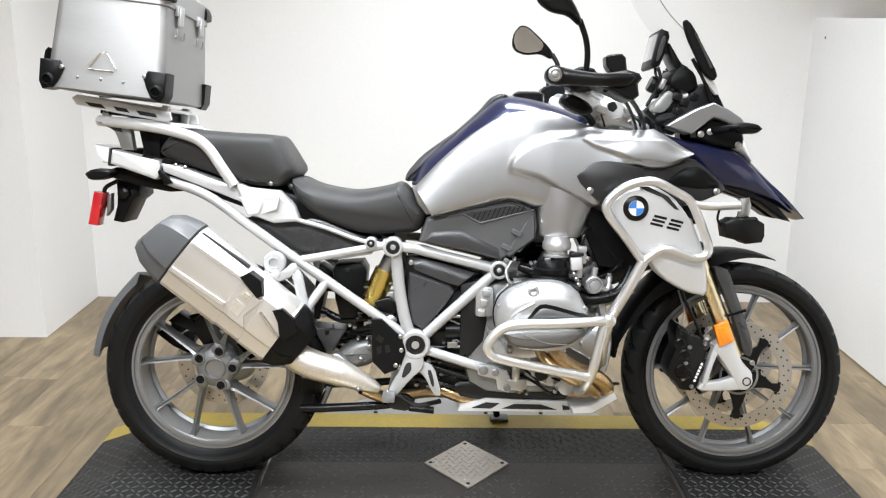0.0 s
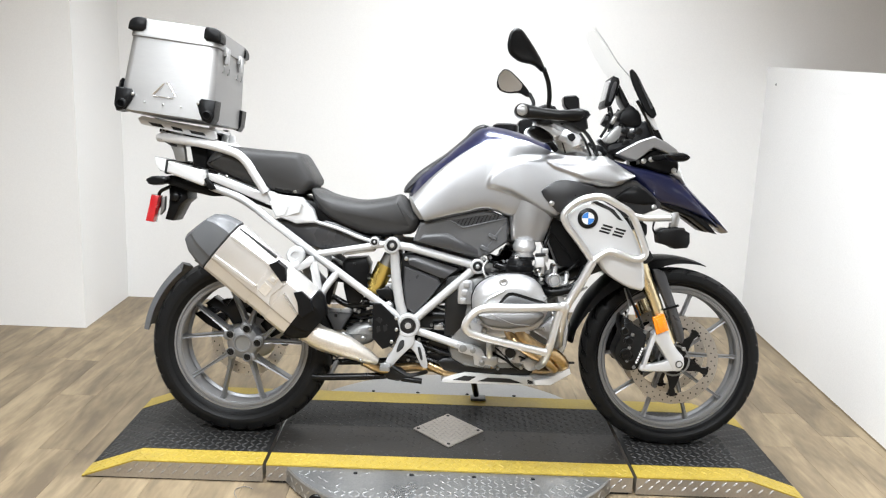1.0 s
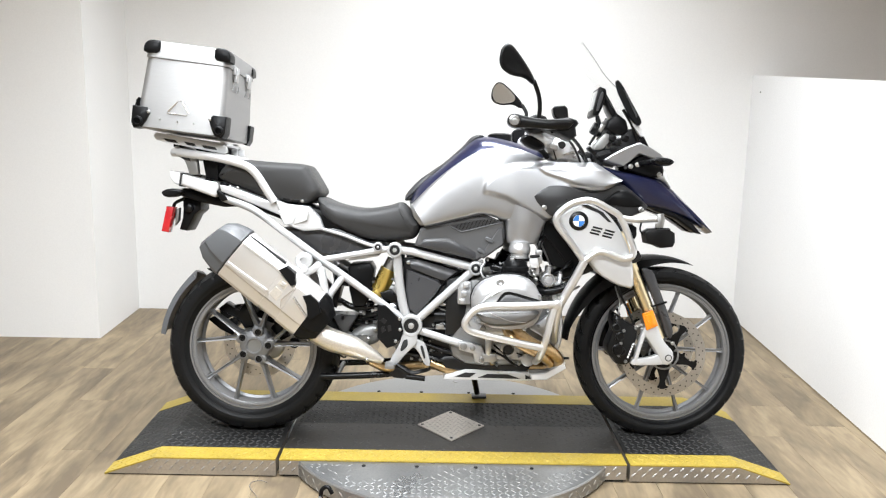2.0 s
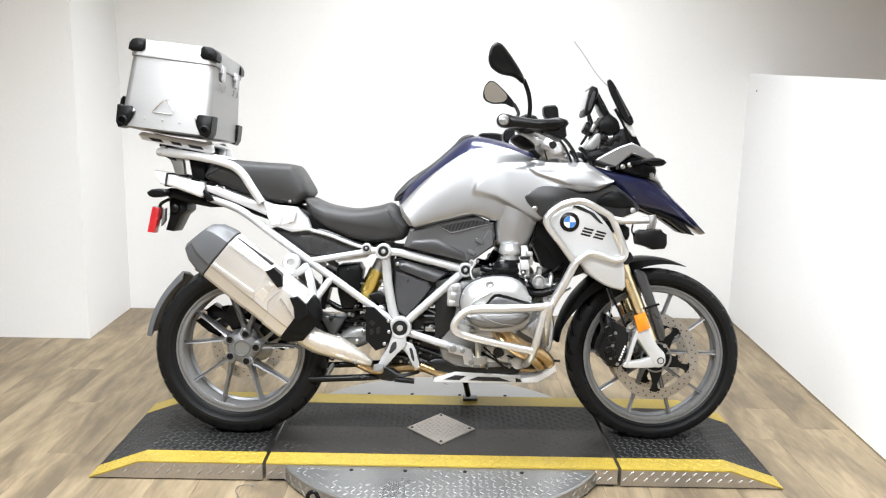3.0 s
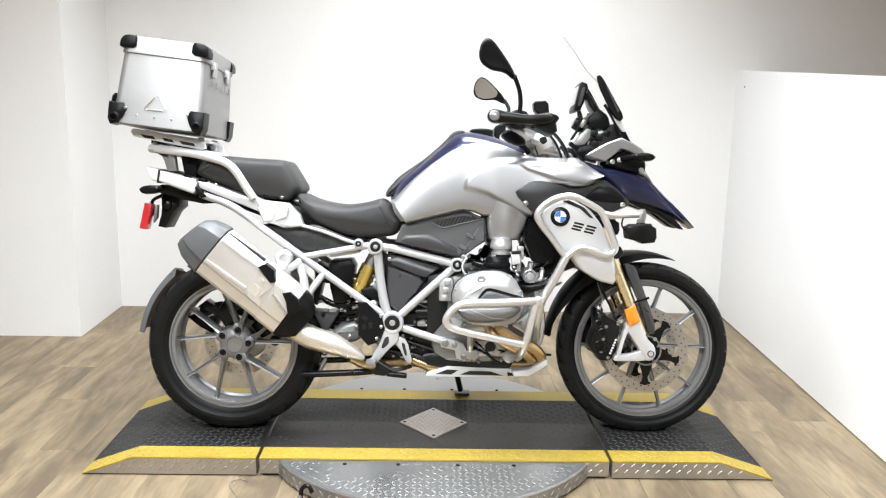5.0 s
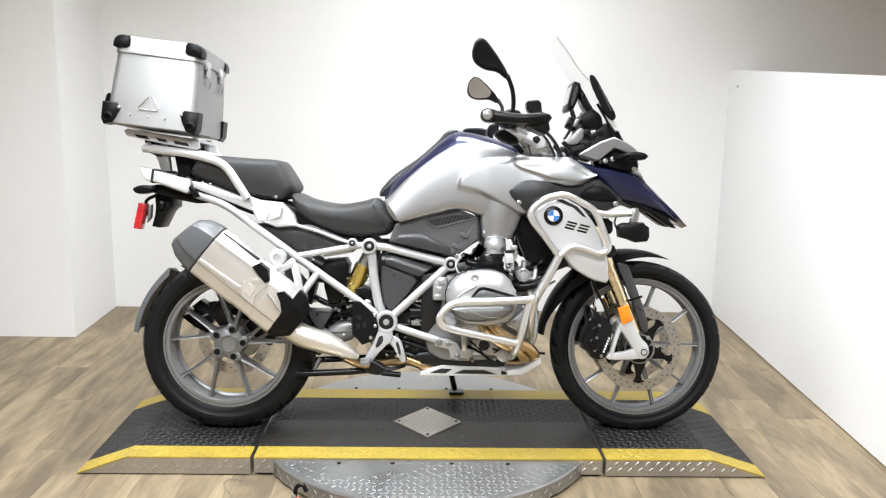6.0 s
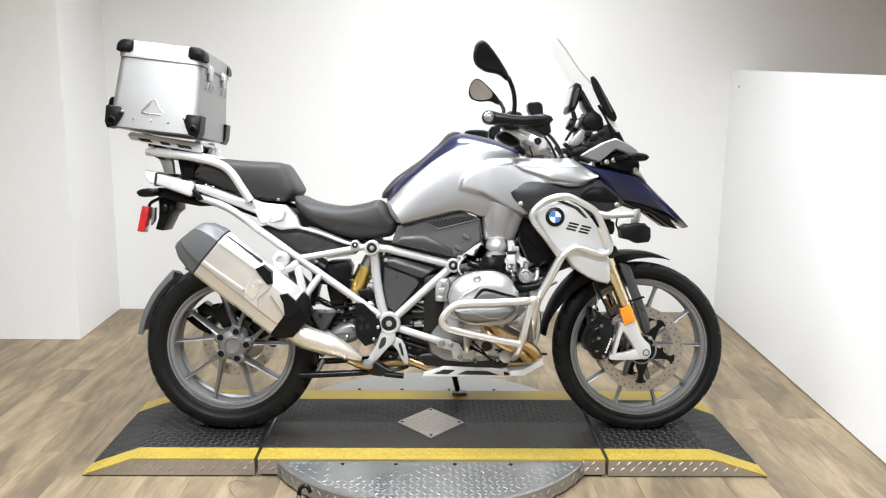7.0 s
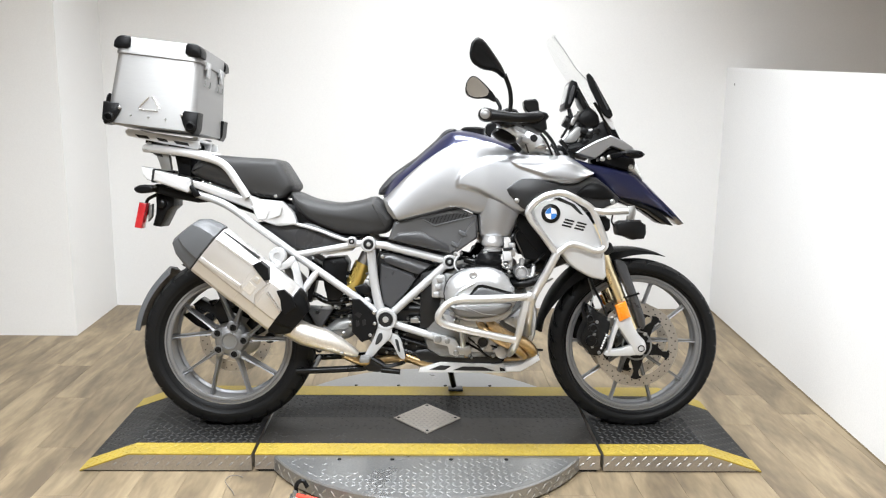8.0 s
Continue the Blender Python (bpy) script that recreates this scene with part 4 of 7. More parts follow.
# ---- tank and body panels ----
part("fuel_tank", slab([(-0.178, 0.835), (-0.141, 0.906), (-0.084, 0.952), (-0.018, 1.010), (0.058, 1.078), (0.10, 1.090), (0.18, 1.078), (0.30, 1.040), (0.40, 0.99), (0.36, 0.82), (0.10, 0.80), (-0.10, 0.77)], [(-0.165, 0.075), (-0.150, 0.05), (-0.125, 0.026), (-0.085, 0.008), (-0.04, 0), (0.04, 0), (0.085, 0.008), (0.125, 0.026), (0.150, 0.05), (0.165, 0.075)], 2), BLUE, bike, "dark blue fuel tank top", 60)
part("tank_trim", slab([(-0.188, 0.845), (-0.182, 0.872), (-0.140, 0.920), (-0.088, 0.958), (-0.050, 0.984), (-0.018, 1.012), (0.024, 1.050), (0.048, 1.080), (0.075, 1.092), (0.10, 1.088), (0.085, 1.075), (-0.02, 0.985), (-0.10, 0.92), (-0.15, 0.85)], soft(-0.072, 0.072, 0.014), 1), GREY_PLASTIC, bike, "charcoal tank centre trim")
part("fuel_cap", turned([(0.045, 1.07), (0.045, 1.094), (0.036, 1.100)], (0.16, 0, 0), 32, axis="Z"), BLACK_METAL, bike, "black fuel filler cap")
part("tank_nose", slab([(-0.165, 0.835), (-0.14, 0.845), (-0.108, 0.805), (-0.10, 0.765), (-0.125, 0.76), (-0.15, 0.79)], soft(-0.160, 0.160, 0.006), 0), ENGINE_GREY, bike, "grey panel behind the tank")
for k in SIDES:
    part("tank_side_panel", flank(k), SILVER, bike, "silver metallic tank side panel with a shoulder fold", 60)
    part("tank_seam", pipe([(-0.150, k * 0.158, 0.832), (-0.120, k * 0.170, 0.806), (-0.105, k * 0.176, 0.790), (-0.108, k * 0.176, 0.768)], 0.0016, seg=6), GAP, bike)
    part("cover_seam", pipe([(-0.112, k * 0.186, 0.7555), (-0.05, k * 0.187, 0.7685), (0.02, k * 0.187, 0.7865), (0.075, k * 0.187, 0.8005), (0.100, k * 0.187, 0.8035), (0.150, k * 0.186, 0.783)], 0.0018, seg=6), GAP, bike)
    # intake trim: a half-round silver funnel
    bm = bmesh.new()
    loops = []
    for i, (z, x, r, yy) in enumerate(((0.85, 0.250, 0.080, 0.158), (0.80, 0.247, 0.076, 0.163), (0.76, 0.241, 0.067, 0.166), (0.718, 0.236, 0.057, 0.166), (0.708, 0.235, 0.055, 0.166), (0.704, 0.235, 0.050, 0.166))):
        loops.append([bm.verts.new((x + r * math.cos(2 * math.pi * q / 28), k * yy + 0.60 * r * math.sin(2 * math.pi * q / 28), z)) for q in range(28)])
    bm.faces.new(loops[0])
    bm.faces.new(loops[-1][::-1])
    for la, lb in zip(loops, loops[1:]):
        for q in range(28):
            bm.faces.new((la[q - 1], la[q], lb[q], lb[q - 1]))
    part("intake_trim", bm, SILVER, bike, "silver rounded intake trim", 60)
    part("dark_inset_panel", slab([(0.258, 0.868), (0.312, 0.922), (0.46, 0.902), (0.574, 0.925), (0.63, 0.885), (0.68, 0.835), (0.60, 0.80), (0.45, 0.78), (0.335, 0.79)], rings(k, (0.196, 0.014), (0.193, 0.004), (0.18, 0), (0.12, 0)), 1), INSET_GREY, bike, "dark grey inner fairing panel")
    part("inset_point", slab([(0.260, 0.866), (0.284, 0.892), (0.318, 0.911), (0.365, 0.912), (0.410, 0.902), (0.450, 0.890), (0.45, 0.80), (0.335, 0.79)], rings(k, (0.2275, 0.008), (0.225, 0.002), (0.19, 0)), 1), INSET_GREY, bike, "dark grey fairing point", 40)
    part("dark_fin", slab([(0.50, 0.852), (0.56, 0.90), (0.60, 0.895), (0.66, 0.845), (0.60, 0.838)], rings(k, (0.206, 0.008), (0.20, 0), (0.16, 0)), 1), BLACK_PLASTIC, bike)
    for x, y, z in ((0.302, 0.2265, 0.833), (0.642, 0.20, 0.833)):
        part("fairing_screw", turned([(0.009, k * y), (0.009, k * (y + 0.003)), (0.005, k * (y + 0.005))], (x, 0, z), 12), BOLT, bike)
    # radiator shroud with roundel and model mark
    shroud = part("radiator_shroud", slab([(0.345, 0.80), (0.392, 0.836), (0.455, 0.854), (0.516, 0.822), (0.561, 0.768), (0.592, 0.708), (0.612, 0.645), (0.620, 0.556), (0.560, 0.568), (0.495, 0.606), (0.452, 0.659), (0.420, 0.675), (0.382, 0.735)], rings(k, (0.246, 0.012), (0.2445, 0.006), (0.238, 0.001), (0.226, 0), (0.19, 0)), 1), LIGHT_SILVER, bike, "pale silver radiator shroud", 40)
    bm = bmesh.new()
    prism(bm, [(0.428, 0.845), (0.448, 0.846), (0.500, 0.822), (0.532, 0.786), (0.520, 0.788), (0.486, 0.818), (0.445, 0.834)], rings(k, (0.2475, 0), (0.24, 0)), 0)
    part("shroud_slot", bm, GAP, shroud, "dark slot in the shroud")
    c = (0.418, 0, 0.790)
    roundel = part("roundel_ring", turned([(0.033, k * 0.243), (0.033, k * 0.250), (0.030, k * 0.2525), (0.0001, k * 0.2525)], c, 40), BLACK_METAL, shroud, "black enamel roundel")
    part("roundel_disc", turned([(0.020, k * 0.251), (0.020, k * 0.2535), (0.0001, k * 0.2536)], c, 32), WHITE_DECAL, shroud, "white enamel centre")
    for q in (0, 2):
        arc = [(0.418, 0.790)] + [(0.418 + 0.0195 * math.cos(radians(90 * q + 90 + 90 * j / 6)), 0.790 + 0.0195 * math.sin(radians(90 * q + 90 + 90 * j / 6))) for j in range(7)]
        part("roundel_quarter", slab(arc, rings(k, (0.2532, 0), (0.2543, 0)), 0), BLUE_DECAL, shroud, "light blue enamel quarter")
    marks = bmesh.new()
    turn = radians(13)
    for cx, cz, bars in ((0.479, 0.757, ((0, 0.0105, 0.034, 0.0065), (0, 0, 0.034, 0.0065), (0, -0.0105, 0.034, 0.0065))), (0.522, 0.747, ((0, 0.0105, 0.034, 0.0065), (0, 0, 0.034, 0.0065), (0, -0.0105, 0.034, 0.0065)))):
        for dx, dz, lx, lz in bars:
            dx += 0.25 * dz
            block(marks, (lx, 0.0015, lz), pose(cx + dx * math.cos(turn) + dz * math.sin(turn), k * 0.2468, cz - dx * math.sin(turn) + dz * math.cos(turn), 0, 13), 0.0006, 1)
    part("model_mark", marks, DARK_ENGINE, shroud, "dark model mark of plain bars")
    # radiator behind
    part("radiator", slab([(0.315, 0.79), (0.37, 0.76), (0.445, 0.665), (0.462, 0.630), (0.40, 0.615), (0.345, 0.625), (0.31, 0.70)], rings(k, (0.150, 0.003), (0.147, 0), (0.07, 0)), 0), BLACK_PLASTIC, bike, "black radiator and duct", 25)
    for q in range(4):
        part("radiator_fin", brick((0.003, 0.004, 0.11), pose(0.345 + 0.016 * q, k * 0.151, 0.70 - 0.018 * q, 0, -38), 0.001, 1), BLACK_METAL, bike)

# beak, cowl, lamps
part("beak", slab([(0.565, 0.945), (0.64, 0.985), (0.70, 0.968), (0.755, 0.945), (0.81, 0.897), (0.88, 0.828), (0.948, 0.737), (0.895, 0.775), (0.80, 0.835), (0.70, 0.85)], [(-0.085, 0.03), (-0.07, 0.014), (-0.04, 0.004), (0, 0), (0.04, 0.004), (0.07, 0.014), (0.085, 0.03)], 1), BLUE, bike, "dark blue pointed beak", 60)
for k in SIDES:
    part("beak_side", slab([(0.488, 0.992), (0.592, 0.966), (0.664, 0.953), (0.732, 0.938), (0.80, 0.878), (0.865, 0.812), (0.912, 0.758), (0.845, 0.80), (0.75, 0.832), (0.672, 0.846), (0.598, 0.925)], rings(k, (0.125, 0.016), (0.120, 0.006), (0.108, 0), (0.06, 0)), 1, shear=-k * 0.10), BLUE, bike, "dark blue front side panel", 60)
    part("beak_underside", slab([(0.675, 0.848), (0.76, 0.836), (0.85, 0.795), (0.896, 0.745), (0.87, 0.752), (0.80, 0.80), (0.72, 0.828)], rings(k, (0.100, 0.004), (0.095, 0), (0.04, 0)), 0, shear=-k * 0.08), BLACK_PLASTIC, bike, "black underside of the beak")
    part("cowl_panel", slab([(0.524, 1.006), (0.560, 1.030), (0.600, 1.052), (0.648, 1.070), (0.690, 1.052), (0.725, 1.030), (0.745, 1.006), (0.700, 1.012), (0.650, 1.030), (0.620, 1.006), (0.592, 0.984), (0.556, 0.994)], rings(k, (0.126, 0.005), (0.1235, 0.001), (0.116, 0), (0.06, 0)), 0, tilt=k * 0.06), SILVER, bike, "silver headlamp cowl panel", 25)
    part("cowl_mouth", slab([(0.60, 0.982), (0.655, 1.028), (0.72, 1.02), (0.745, 0.98), (0.74, 0.945), (0.66, 0.955)], rings(k, (0.106, 0.006), (0.10, 0), (0.05, 0)), 1), BLACK_PLASTIC, bike, "black headlamp surround")
    bm = pipe([(0.655, k * 0.10, 0.995), (0.685, k * 0.17, 1.0), (0.70, k * 0.19, 1.0)], 0.010, seg=10)
    part("indicator_stalk", bm, BLACK_PLASTIC, bike)
    part("front_indicator", slab([(0.668, 1.002), (0.69, 1.016), (0.735, 1.012), (0.752, 0.998), (0.735, 0.984), (0.69, 0.984)], rings(k, (0.225, 0.010), (0.22, 0.003), (0.205, 0), (0.175, 0.002), (0.165, 0.008)), 1), BLACK_PLASTIC, bike, "small black front indicator")
    for x, z in ((0.623, 0.985), (0.648, 0.992), (0.727, 0.957)):
        part("cowl_screw", turned([(0.009, k * 0.10), (0.009, k * 0.109), (0.005, k * 0.111)], (x, 0, z), 12), BOLT, bike)
part("headlamp", slab([(0.70, 1.03), (0.735, 1.02), (0.765, 0.96), (0.785, 0.90), (0.755, 0.935), (0.72, 0.945)], soft(-0.075, 0.075, 0.012), 1), CLEAR_LENS, bike, "clear headlamp lens")

# windscreen
bm = bmesh.new()
rows = []
PROFILE = [(0.680, 1.115), (0.630, 1.195), (0.586, 1.262), (0.541, 1.31), (0.504, 1.37), (0.469, 1.425), (0.461, 1.445)]
for i, (x, z) in enumerate(PROFILE):
    row = []
    half = (0.110, 0.120, 0.125, 0.120, 0.105, 0.08, 0.05)[i]
    for j in range(13):
        u = -1 + j / 6
        row.append((x - 0.024 * u * u, half * u, z + (-0.012 * u * u if i > 3 else 0)))
    rows.append(row)
outer = [[bm.verts.new(p) for p in row] for row in rows]
inner = [[bm.verts.new((p[0] - 0.004, p[1], p[2] - 0.001)) for p in row] for row in rows]
for i in range(len(rows) - 1):
    for j in range(12):
        bm.faces.new((outer[i][j], outer[i][j + 1], outer[i + 1][j + 1], outer[i + 1][j]))
        bm.faces.new((inner[i][j], inner[i + 1][j], inner[i + 1][j + 1], inner[i][j + 1]))
for row_o, row_i in ((outer[0], inner[0]), (outer[-1], inner[-1]), ([r[0] for r in outer], [r[0] for r in inner]), ([r[-1] for r in outer], [r[-1] for r in inner])):
    for j in range(len(row_o) - 1):
        bm.faces.new((row_o[j], row_o[j + 1], row_i[j + 1], row_i[j]))
screen = part("windscreen", bm, SHEET, bike, "clear tall windscreen", 60)
screen.visible_shadow = False
for k in SIDES:
    bm = pipe([(x - 0.025, k * h, z - 0.004) for (x, z), h in zip(PROFILE[2:6], (0.126, 0.121, 0.106, 0.081))], 0.0014, seg=6)
    if k < 0:
        part("screen_edge", bm, ENGINE_GREY, screen)
    else:
        bm.free()
    part("wind_deflector", slab([(0.552, 1.280), (0.560, 1.286), (0.575, 1.272), (0.612, 1.208), (0.651, 1.142), (0.640, 1.124), (0.615, 1.142), (0.586, 1.196), (0.562, 1.243)], rings(k, (0.146, 0.003), (0.142, 0), (0.128, 0)), 1), BLACK_PLASTIC, bike, "black side wind deflector")
    part("deflector_rib", slab([(0.580, 1.250), (0.586, 1.252), (0.634, 1.160), (0.628, 1.156)], rings(k, (0.149, 0.001), (0.144, 0)), 0), GREY_PLASTIC, bike)
    part("deflector_bracket", slab([(0.598, 1.175), (0.612, 1.180), (0.630, 1.142), (0.652, 1.118), (0.662, 1.090), (0.650, 1.090), (0.622, 1.126)], rings(k, (0.128, 0.002), (0.118, 0)), 0), LIGHT_SILVER, bike, "pale deflector bracket")
    part("screen_arm", pipe([(0.585, k * 0.125, 1.185), (0.62, k * 0.12, 1.13), (0.655, k * 0.115, 1.06), (0.70, k * 0.11, 1.02)], 0.0055, seg=8), BLACK_METAL, bike)
part("cockpit_cowl", slab([(0.492, 1.004), (0.498, 1.038), (0.556, 1.050), (0.590, 1.094), (0.610, 1.116), (0.650, 1.130), (0.676, 1.085), (0.70, 1.04), (0.62, 1.03), (0.53, 1.0)], soft(-0.105, 0.105, 0.015), 1), BLACK_PLASTIC, bike, "black cockpit cowl")
part("instrument_panel", slab([(0.532, 1.120), (0.540, 1.150), (0.575, 1.172), (0.606, 1.150), (0.616, 1.112), (0.585, 1.094), (0.550, 1.104)], soft(-0.10, 0.09, 0.012), 1), BLACK_PLASTIC, bike, "charcoal instrument panel")
gauge = part("round_gauge", turned([(0.021, -0.02), (0.023, -0.012), (0.023, 0.012), (0.017, 0.020)], (0, 0, 0), 28, axis="X"), BLACK_METAL, bike, "black round gauge")
gauge.matrix_local = pose(0.507, -0.055, 1.117, 0, 25, 0)
part("instrument_cheek", slab([(0.484, 1.042), (0.500, 1.072), (0.530, 1.104), (0.548, 1.096), (0.544, 1.066), (0.520, 1.040)], soft(-0.098, -0.06, 0.006), 1), ENGINE_GREY, bike, "grey instrument cheek")
part("instrument_hose", pipe([(0.478, -0.075, 1.06), (0.500, -0.080, 1.10), (0.512, -0.085, 1.135), (0.505, -0.08, 1.165)], 0.005, seg=8), BLACK_METAL, bike)
part("instrument_clip", brick((0.014, 0.016, 0.030), pose(0.516, -0.09, 1.120, 0, 25), 0.004), BOLT, bike)
for x, z in ((0.556, 1.085), (0.575, 1.070), (0.600, 1.085), (0.560, 1.045)):
    part("instrument_knob", brick((0.026, 0.03, 0.022), pose(x, -0.095, z, 0, 20), 0.006), BLACK_METAL, bike)
gps = part("navigator", slab([(0.484, 1.170), (0.490, 1.163), (0.508, 1.168), (0.520, 1.195), (0.534, 1.248), (0.530, 1.262), (0.511, 1.269), (0.504, 1.262), (0.494, 1.215)], soft(-0.085, 0.030, 0.005), 0), BLACK_PLASTIC, bike, "black navigation unit with a grey display")
part("display", slab([(0.4868, 1.188), (0.4910, 1.187), (0.5060, 1.256), (0.5020, 1.257)], soft(-0.076, 0.022, 0.001), 0), SCREEN, gps, "grey display glass")
part("navigator_side", slab([(0.496, 1.180), (0.508, 1.182), (0.526, 1.246), (0.514, 1.252), (0.502, 1.218)], [(-0.0885, 0.003), (-0.084, 0)], 1), GREY_PLASTIC, gps)
part("navigator_cable", pipe([(0.505, -0.05, 1.168), (0.508, -0.055, 1.145), (0.522, -0.06, 1.128)], 0.004, seg=8), BLACK_METAL, bike)
part("navigator_cradle", slab([(0.528, 1.236), (0.540, 1.232), (0.566, 1.190), (0.582, 1.168), (0.560, 1.160), (0.545, 1.185)], soft(-0.07, 0.01, 0.006), 0), BLACK_METAL, bike, "black slotted cradle arm")
part("navigator_mount", pipe([(0.53, -0.03, 1.235), (0.552, -0.03, 1.205), (0.58, -0.03, 1.16)], 0.012, seg=10), BLACK_METAL, bike, "black mount arm")

# handlebar and controls
part("handlebar", pipe([(0.185, -0.40, 1.108), (0.245, -0.29, 1.105), (0.315, -0.16, 1.085), (0.375, -0.08, 1.045), (0.385, 0, 1.035), (0.375, 0.08, 1.045), (0.315, 0.16, 1.085), (0.245, 0.29, 1.105), (0.185, 0.40, 1.108)], 0.015, seg=16, steps=8), ENGINE, bike, "silver tapered handlebar")
part("handlebar_clamp", slab([(0.35, 1.0), (0.355, 1.055), (0.385, 1.065), (0.415, 1.045), (0.415, 1.0)], soft(-0.07, 0.07, 0.008), 1), LIGHT_SILVER, bike, "silver handlebar clamp")
for k in SIDES:
    riser = part("handlebar_riser", slab([(0.285, 1.046), (0.33, 1.064), (0.375, 1.052), (0.41, 1.024), (0.432, 0.985), (0.40, 0.966), (0.36, 0.985), (0.335, 1.02)], rings(k, (0.132, 0.006), (0.127, 0.001), (0.12, 0), (0.07, 0)), 1), ENGINE, bike, "bright cast handlebar riser", 40)
    for x, z in ((0.372, 1.032), (0.398, 0.990)):
        part("riser_bolt", turned([(0.009, k * 0.128), (0.009, k * 0.137), (0.005, k * 0.139)], (x, 0, z), 12), DARK_ENGINE, riser)
    part("bar_stub", pipe([(0.255, k * 0.20, 1.085), (0.30, k * 0.165, 1.066), (0.345, k * 0.13, 1.045)], 0.019, seg=14), LIGHT_SILVER, bike, "pale silver handlebar section")
    part("clutch_clamp", slab([(0.375, 1.018), (0.405, 1.036), (0.440, 1.020), (0.452, 0.985), (0.425, 0.968), (0.388, 0.980)], rings(k, (0.152, 0.008), (0.146, 0.002), (0.12, 0)), 1), LIGHT_SILVER, bike, "pale cast clamp", 40)
    part("yoke_lug", slab([(0.285, 0.985), (0.305, 1.012), (0.340, 1.008), (0.352, 0.975), (0.325, 0.96)], rings(k, (0.135, 0.006), (0.13, 0), (0.08, 0)), 1), LIGHT_SILVER, bike)
part("top_yoke", slab([(0.36, 0.975), (0.42, 1.01), (0.50, 0.97), (0.47, 0.93), (0.40, 0.94)], soft(-0.115, 0.115, 0.01), 1), LIGHT_SILVER, bike, "silver top yoke")
part("ignition_block", slab([(0.43, 0.985), (0.47, 1.04), (0.50, 1.03), (0.51, 0.97)], soft(-0.05, 0.05, 0.008), 1), DARK_ENGINE, bike)
for k in SIDES:
    d = Vector((0.06, k * -0.11, -0.003)).normalized()
    e = Vector((0.185, k * 0.40, 1.108))
    part("grip", pipe([e, e + d * 0.125], 0.0185, seg=18), RUBBER, bike, "black rubber grip")
    part("bar_end_weight", turned([(0.019, k * 0.40), (0.021, k * 0.405), (0.021, k * 0.435), (0.018, k * 0.440), (0.012, k * 0.441), (0.010, k * 0.436)], (0.172, 0, 1.110), 24), BLACK_METAL, bike, "bar end")
    part("bar_end_bolt", turned([(0.0165, k * 0.436), (0.0165, k * 0.443), (0.0115, k * 0.4445), (0.0110, k * 0.441), (0.0075, k * 0.441), (0.0070, k * 0.4445), (0.0045, k * 0.445)], (0.172, 0, 1.110), 24), BOLT, bike, "silver bar end ring")
    part("switch_block", slab([(0.225, 1.085), (0.225, 1.13), (0.26, 1.145), (0.295, 1.135), (0.30, 1.09), (0.265, 1.078)], rings(k, (0.31, 0.006), (0.305, 0), (0.23, 0), (0.225, 0.006)), 1), BLACK_PLASTIC, bike, "black switch block")
    part("hand_guard", slab([(0.150, 1.110), (0.158, 1.126), (0.176, 1.133), (0.212, 1.124), (0.275, 1.116), (0.330, 1.119), (0.352, 1.118), (0.366, 1.108), (0.352, 1.090), (0.335, 1.084), (0.276, 1.085), (0.210, 1.089), (0.172, 1.086), (0.156, 1.094)], rings(k, (0.432, 0.006), (0.428, 0.001), (0.42, 0), (0.40, 0), (0.395, 0.003)), 1), BLACK_METAL, bike, "black hand guard")
    part("guard_shield", slab([(0.270, 1.090), (0.300, 1.118), (0.345, 1.126), (0.374, 1.118), (0.382, 1.106), (0.372, 1.092), (0.376, 1.066), (0.362, 1.054), (0.344, 1.060), (0.316, 1.074)], rings(k, (0.418, 0.006), (0.412, 0.001), (0.36, 0), (0.30, 0), (0.29, 0.006)), 0), BLACK_PLASTIC, bike, "black shield of the hand guard")
    part("fluid_reservoir", slab([(0.303, 1.158), (0.308, 1.165), (0.350, 1.168), (0.356, 1.12), (0.330, 1.112), (0.306, 1.135)], rings(k, (0.37, 0.004), (0.366, 0), (0.325, 0), (0.32, 0.004)), 1), BLACK_METAL, bike, "black fluid reservoir")
    part("lever", pipe([(0.31, k * 0.28, 1.10), (0.325, k * 0.33, 1.085), (0.30, k * 0.39, 1.08)], 0.006, seg=8), BLACK_METAL, bike, "black hand lever")
    part("cable", pipe([(0.372, k * 0.30, 1.075), (0.410, k * 0.24, 1.050), (0.446, k * 0.18, 1.010), (0.462, k * 0.12, 0.965)], 0.006, seg=8), BLACK_METAL, bike, "black cable")
    part("brake_line", pipe([(0.360, k * 0.30, 1.070), (0.398, k * 0.23, 1.040), (0.430, k * 0.17, 0.995), (0.440, k * 0.13, 0.955)], 0.0045, seg=8), BLACK_METAL, bike)
    casting = bmesh.new()
    prism(casting, [(0.306, 1.030), (0.318, 1.060), (0.345, 1.080), (0.375, 1.078), (0.398, 1.060), (0.424, 1.030), (0.434, 1.000), (0.428, 0.985), (0.400, 0.998), (0.372, 1.004), (0.346, 0.992), (0.328, 1.006)], rings(k, (0.160, 0.010), (0.155, 0.003), (0.146, 0), (0.09, 0)), 1)
    clamp = part("bar_clamp_casting", casting, ENGINE, bike, "bright cast handlebar clamp", 40)
    part("clamp_recess", slab([(0.350, 1.062), (0.372, 1.070), (0.384, 1.052), (0.370, 1.036), (0.354, 1.044)], rings(k, (0.1615, 0.002), (0.155, 0)), 1), DARK_ENGINE, clamp)
    part("clamp_seam", slab([(0.330, 1.046), (0.336, 1.046), (0.352, 1.000), (0.346, 0.998)], rings(k, (0.1612, 0.001), (0.155, 0)), 0), DARK_ENGINE, clamp)
    part("clamp_lever", slab([(0.366, 1.022), (0.400, 1.036), (0.420, 1.030), (0.412, 1.020), (0.372, 1.012)], rings(k, (0.170, 0.003), (0.156, 0)), 1), ALU_EDGE, clamp)
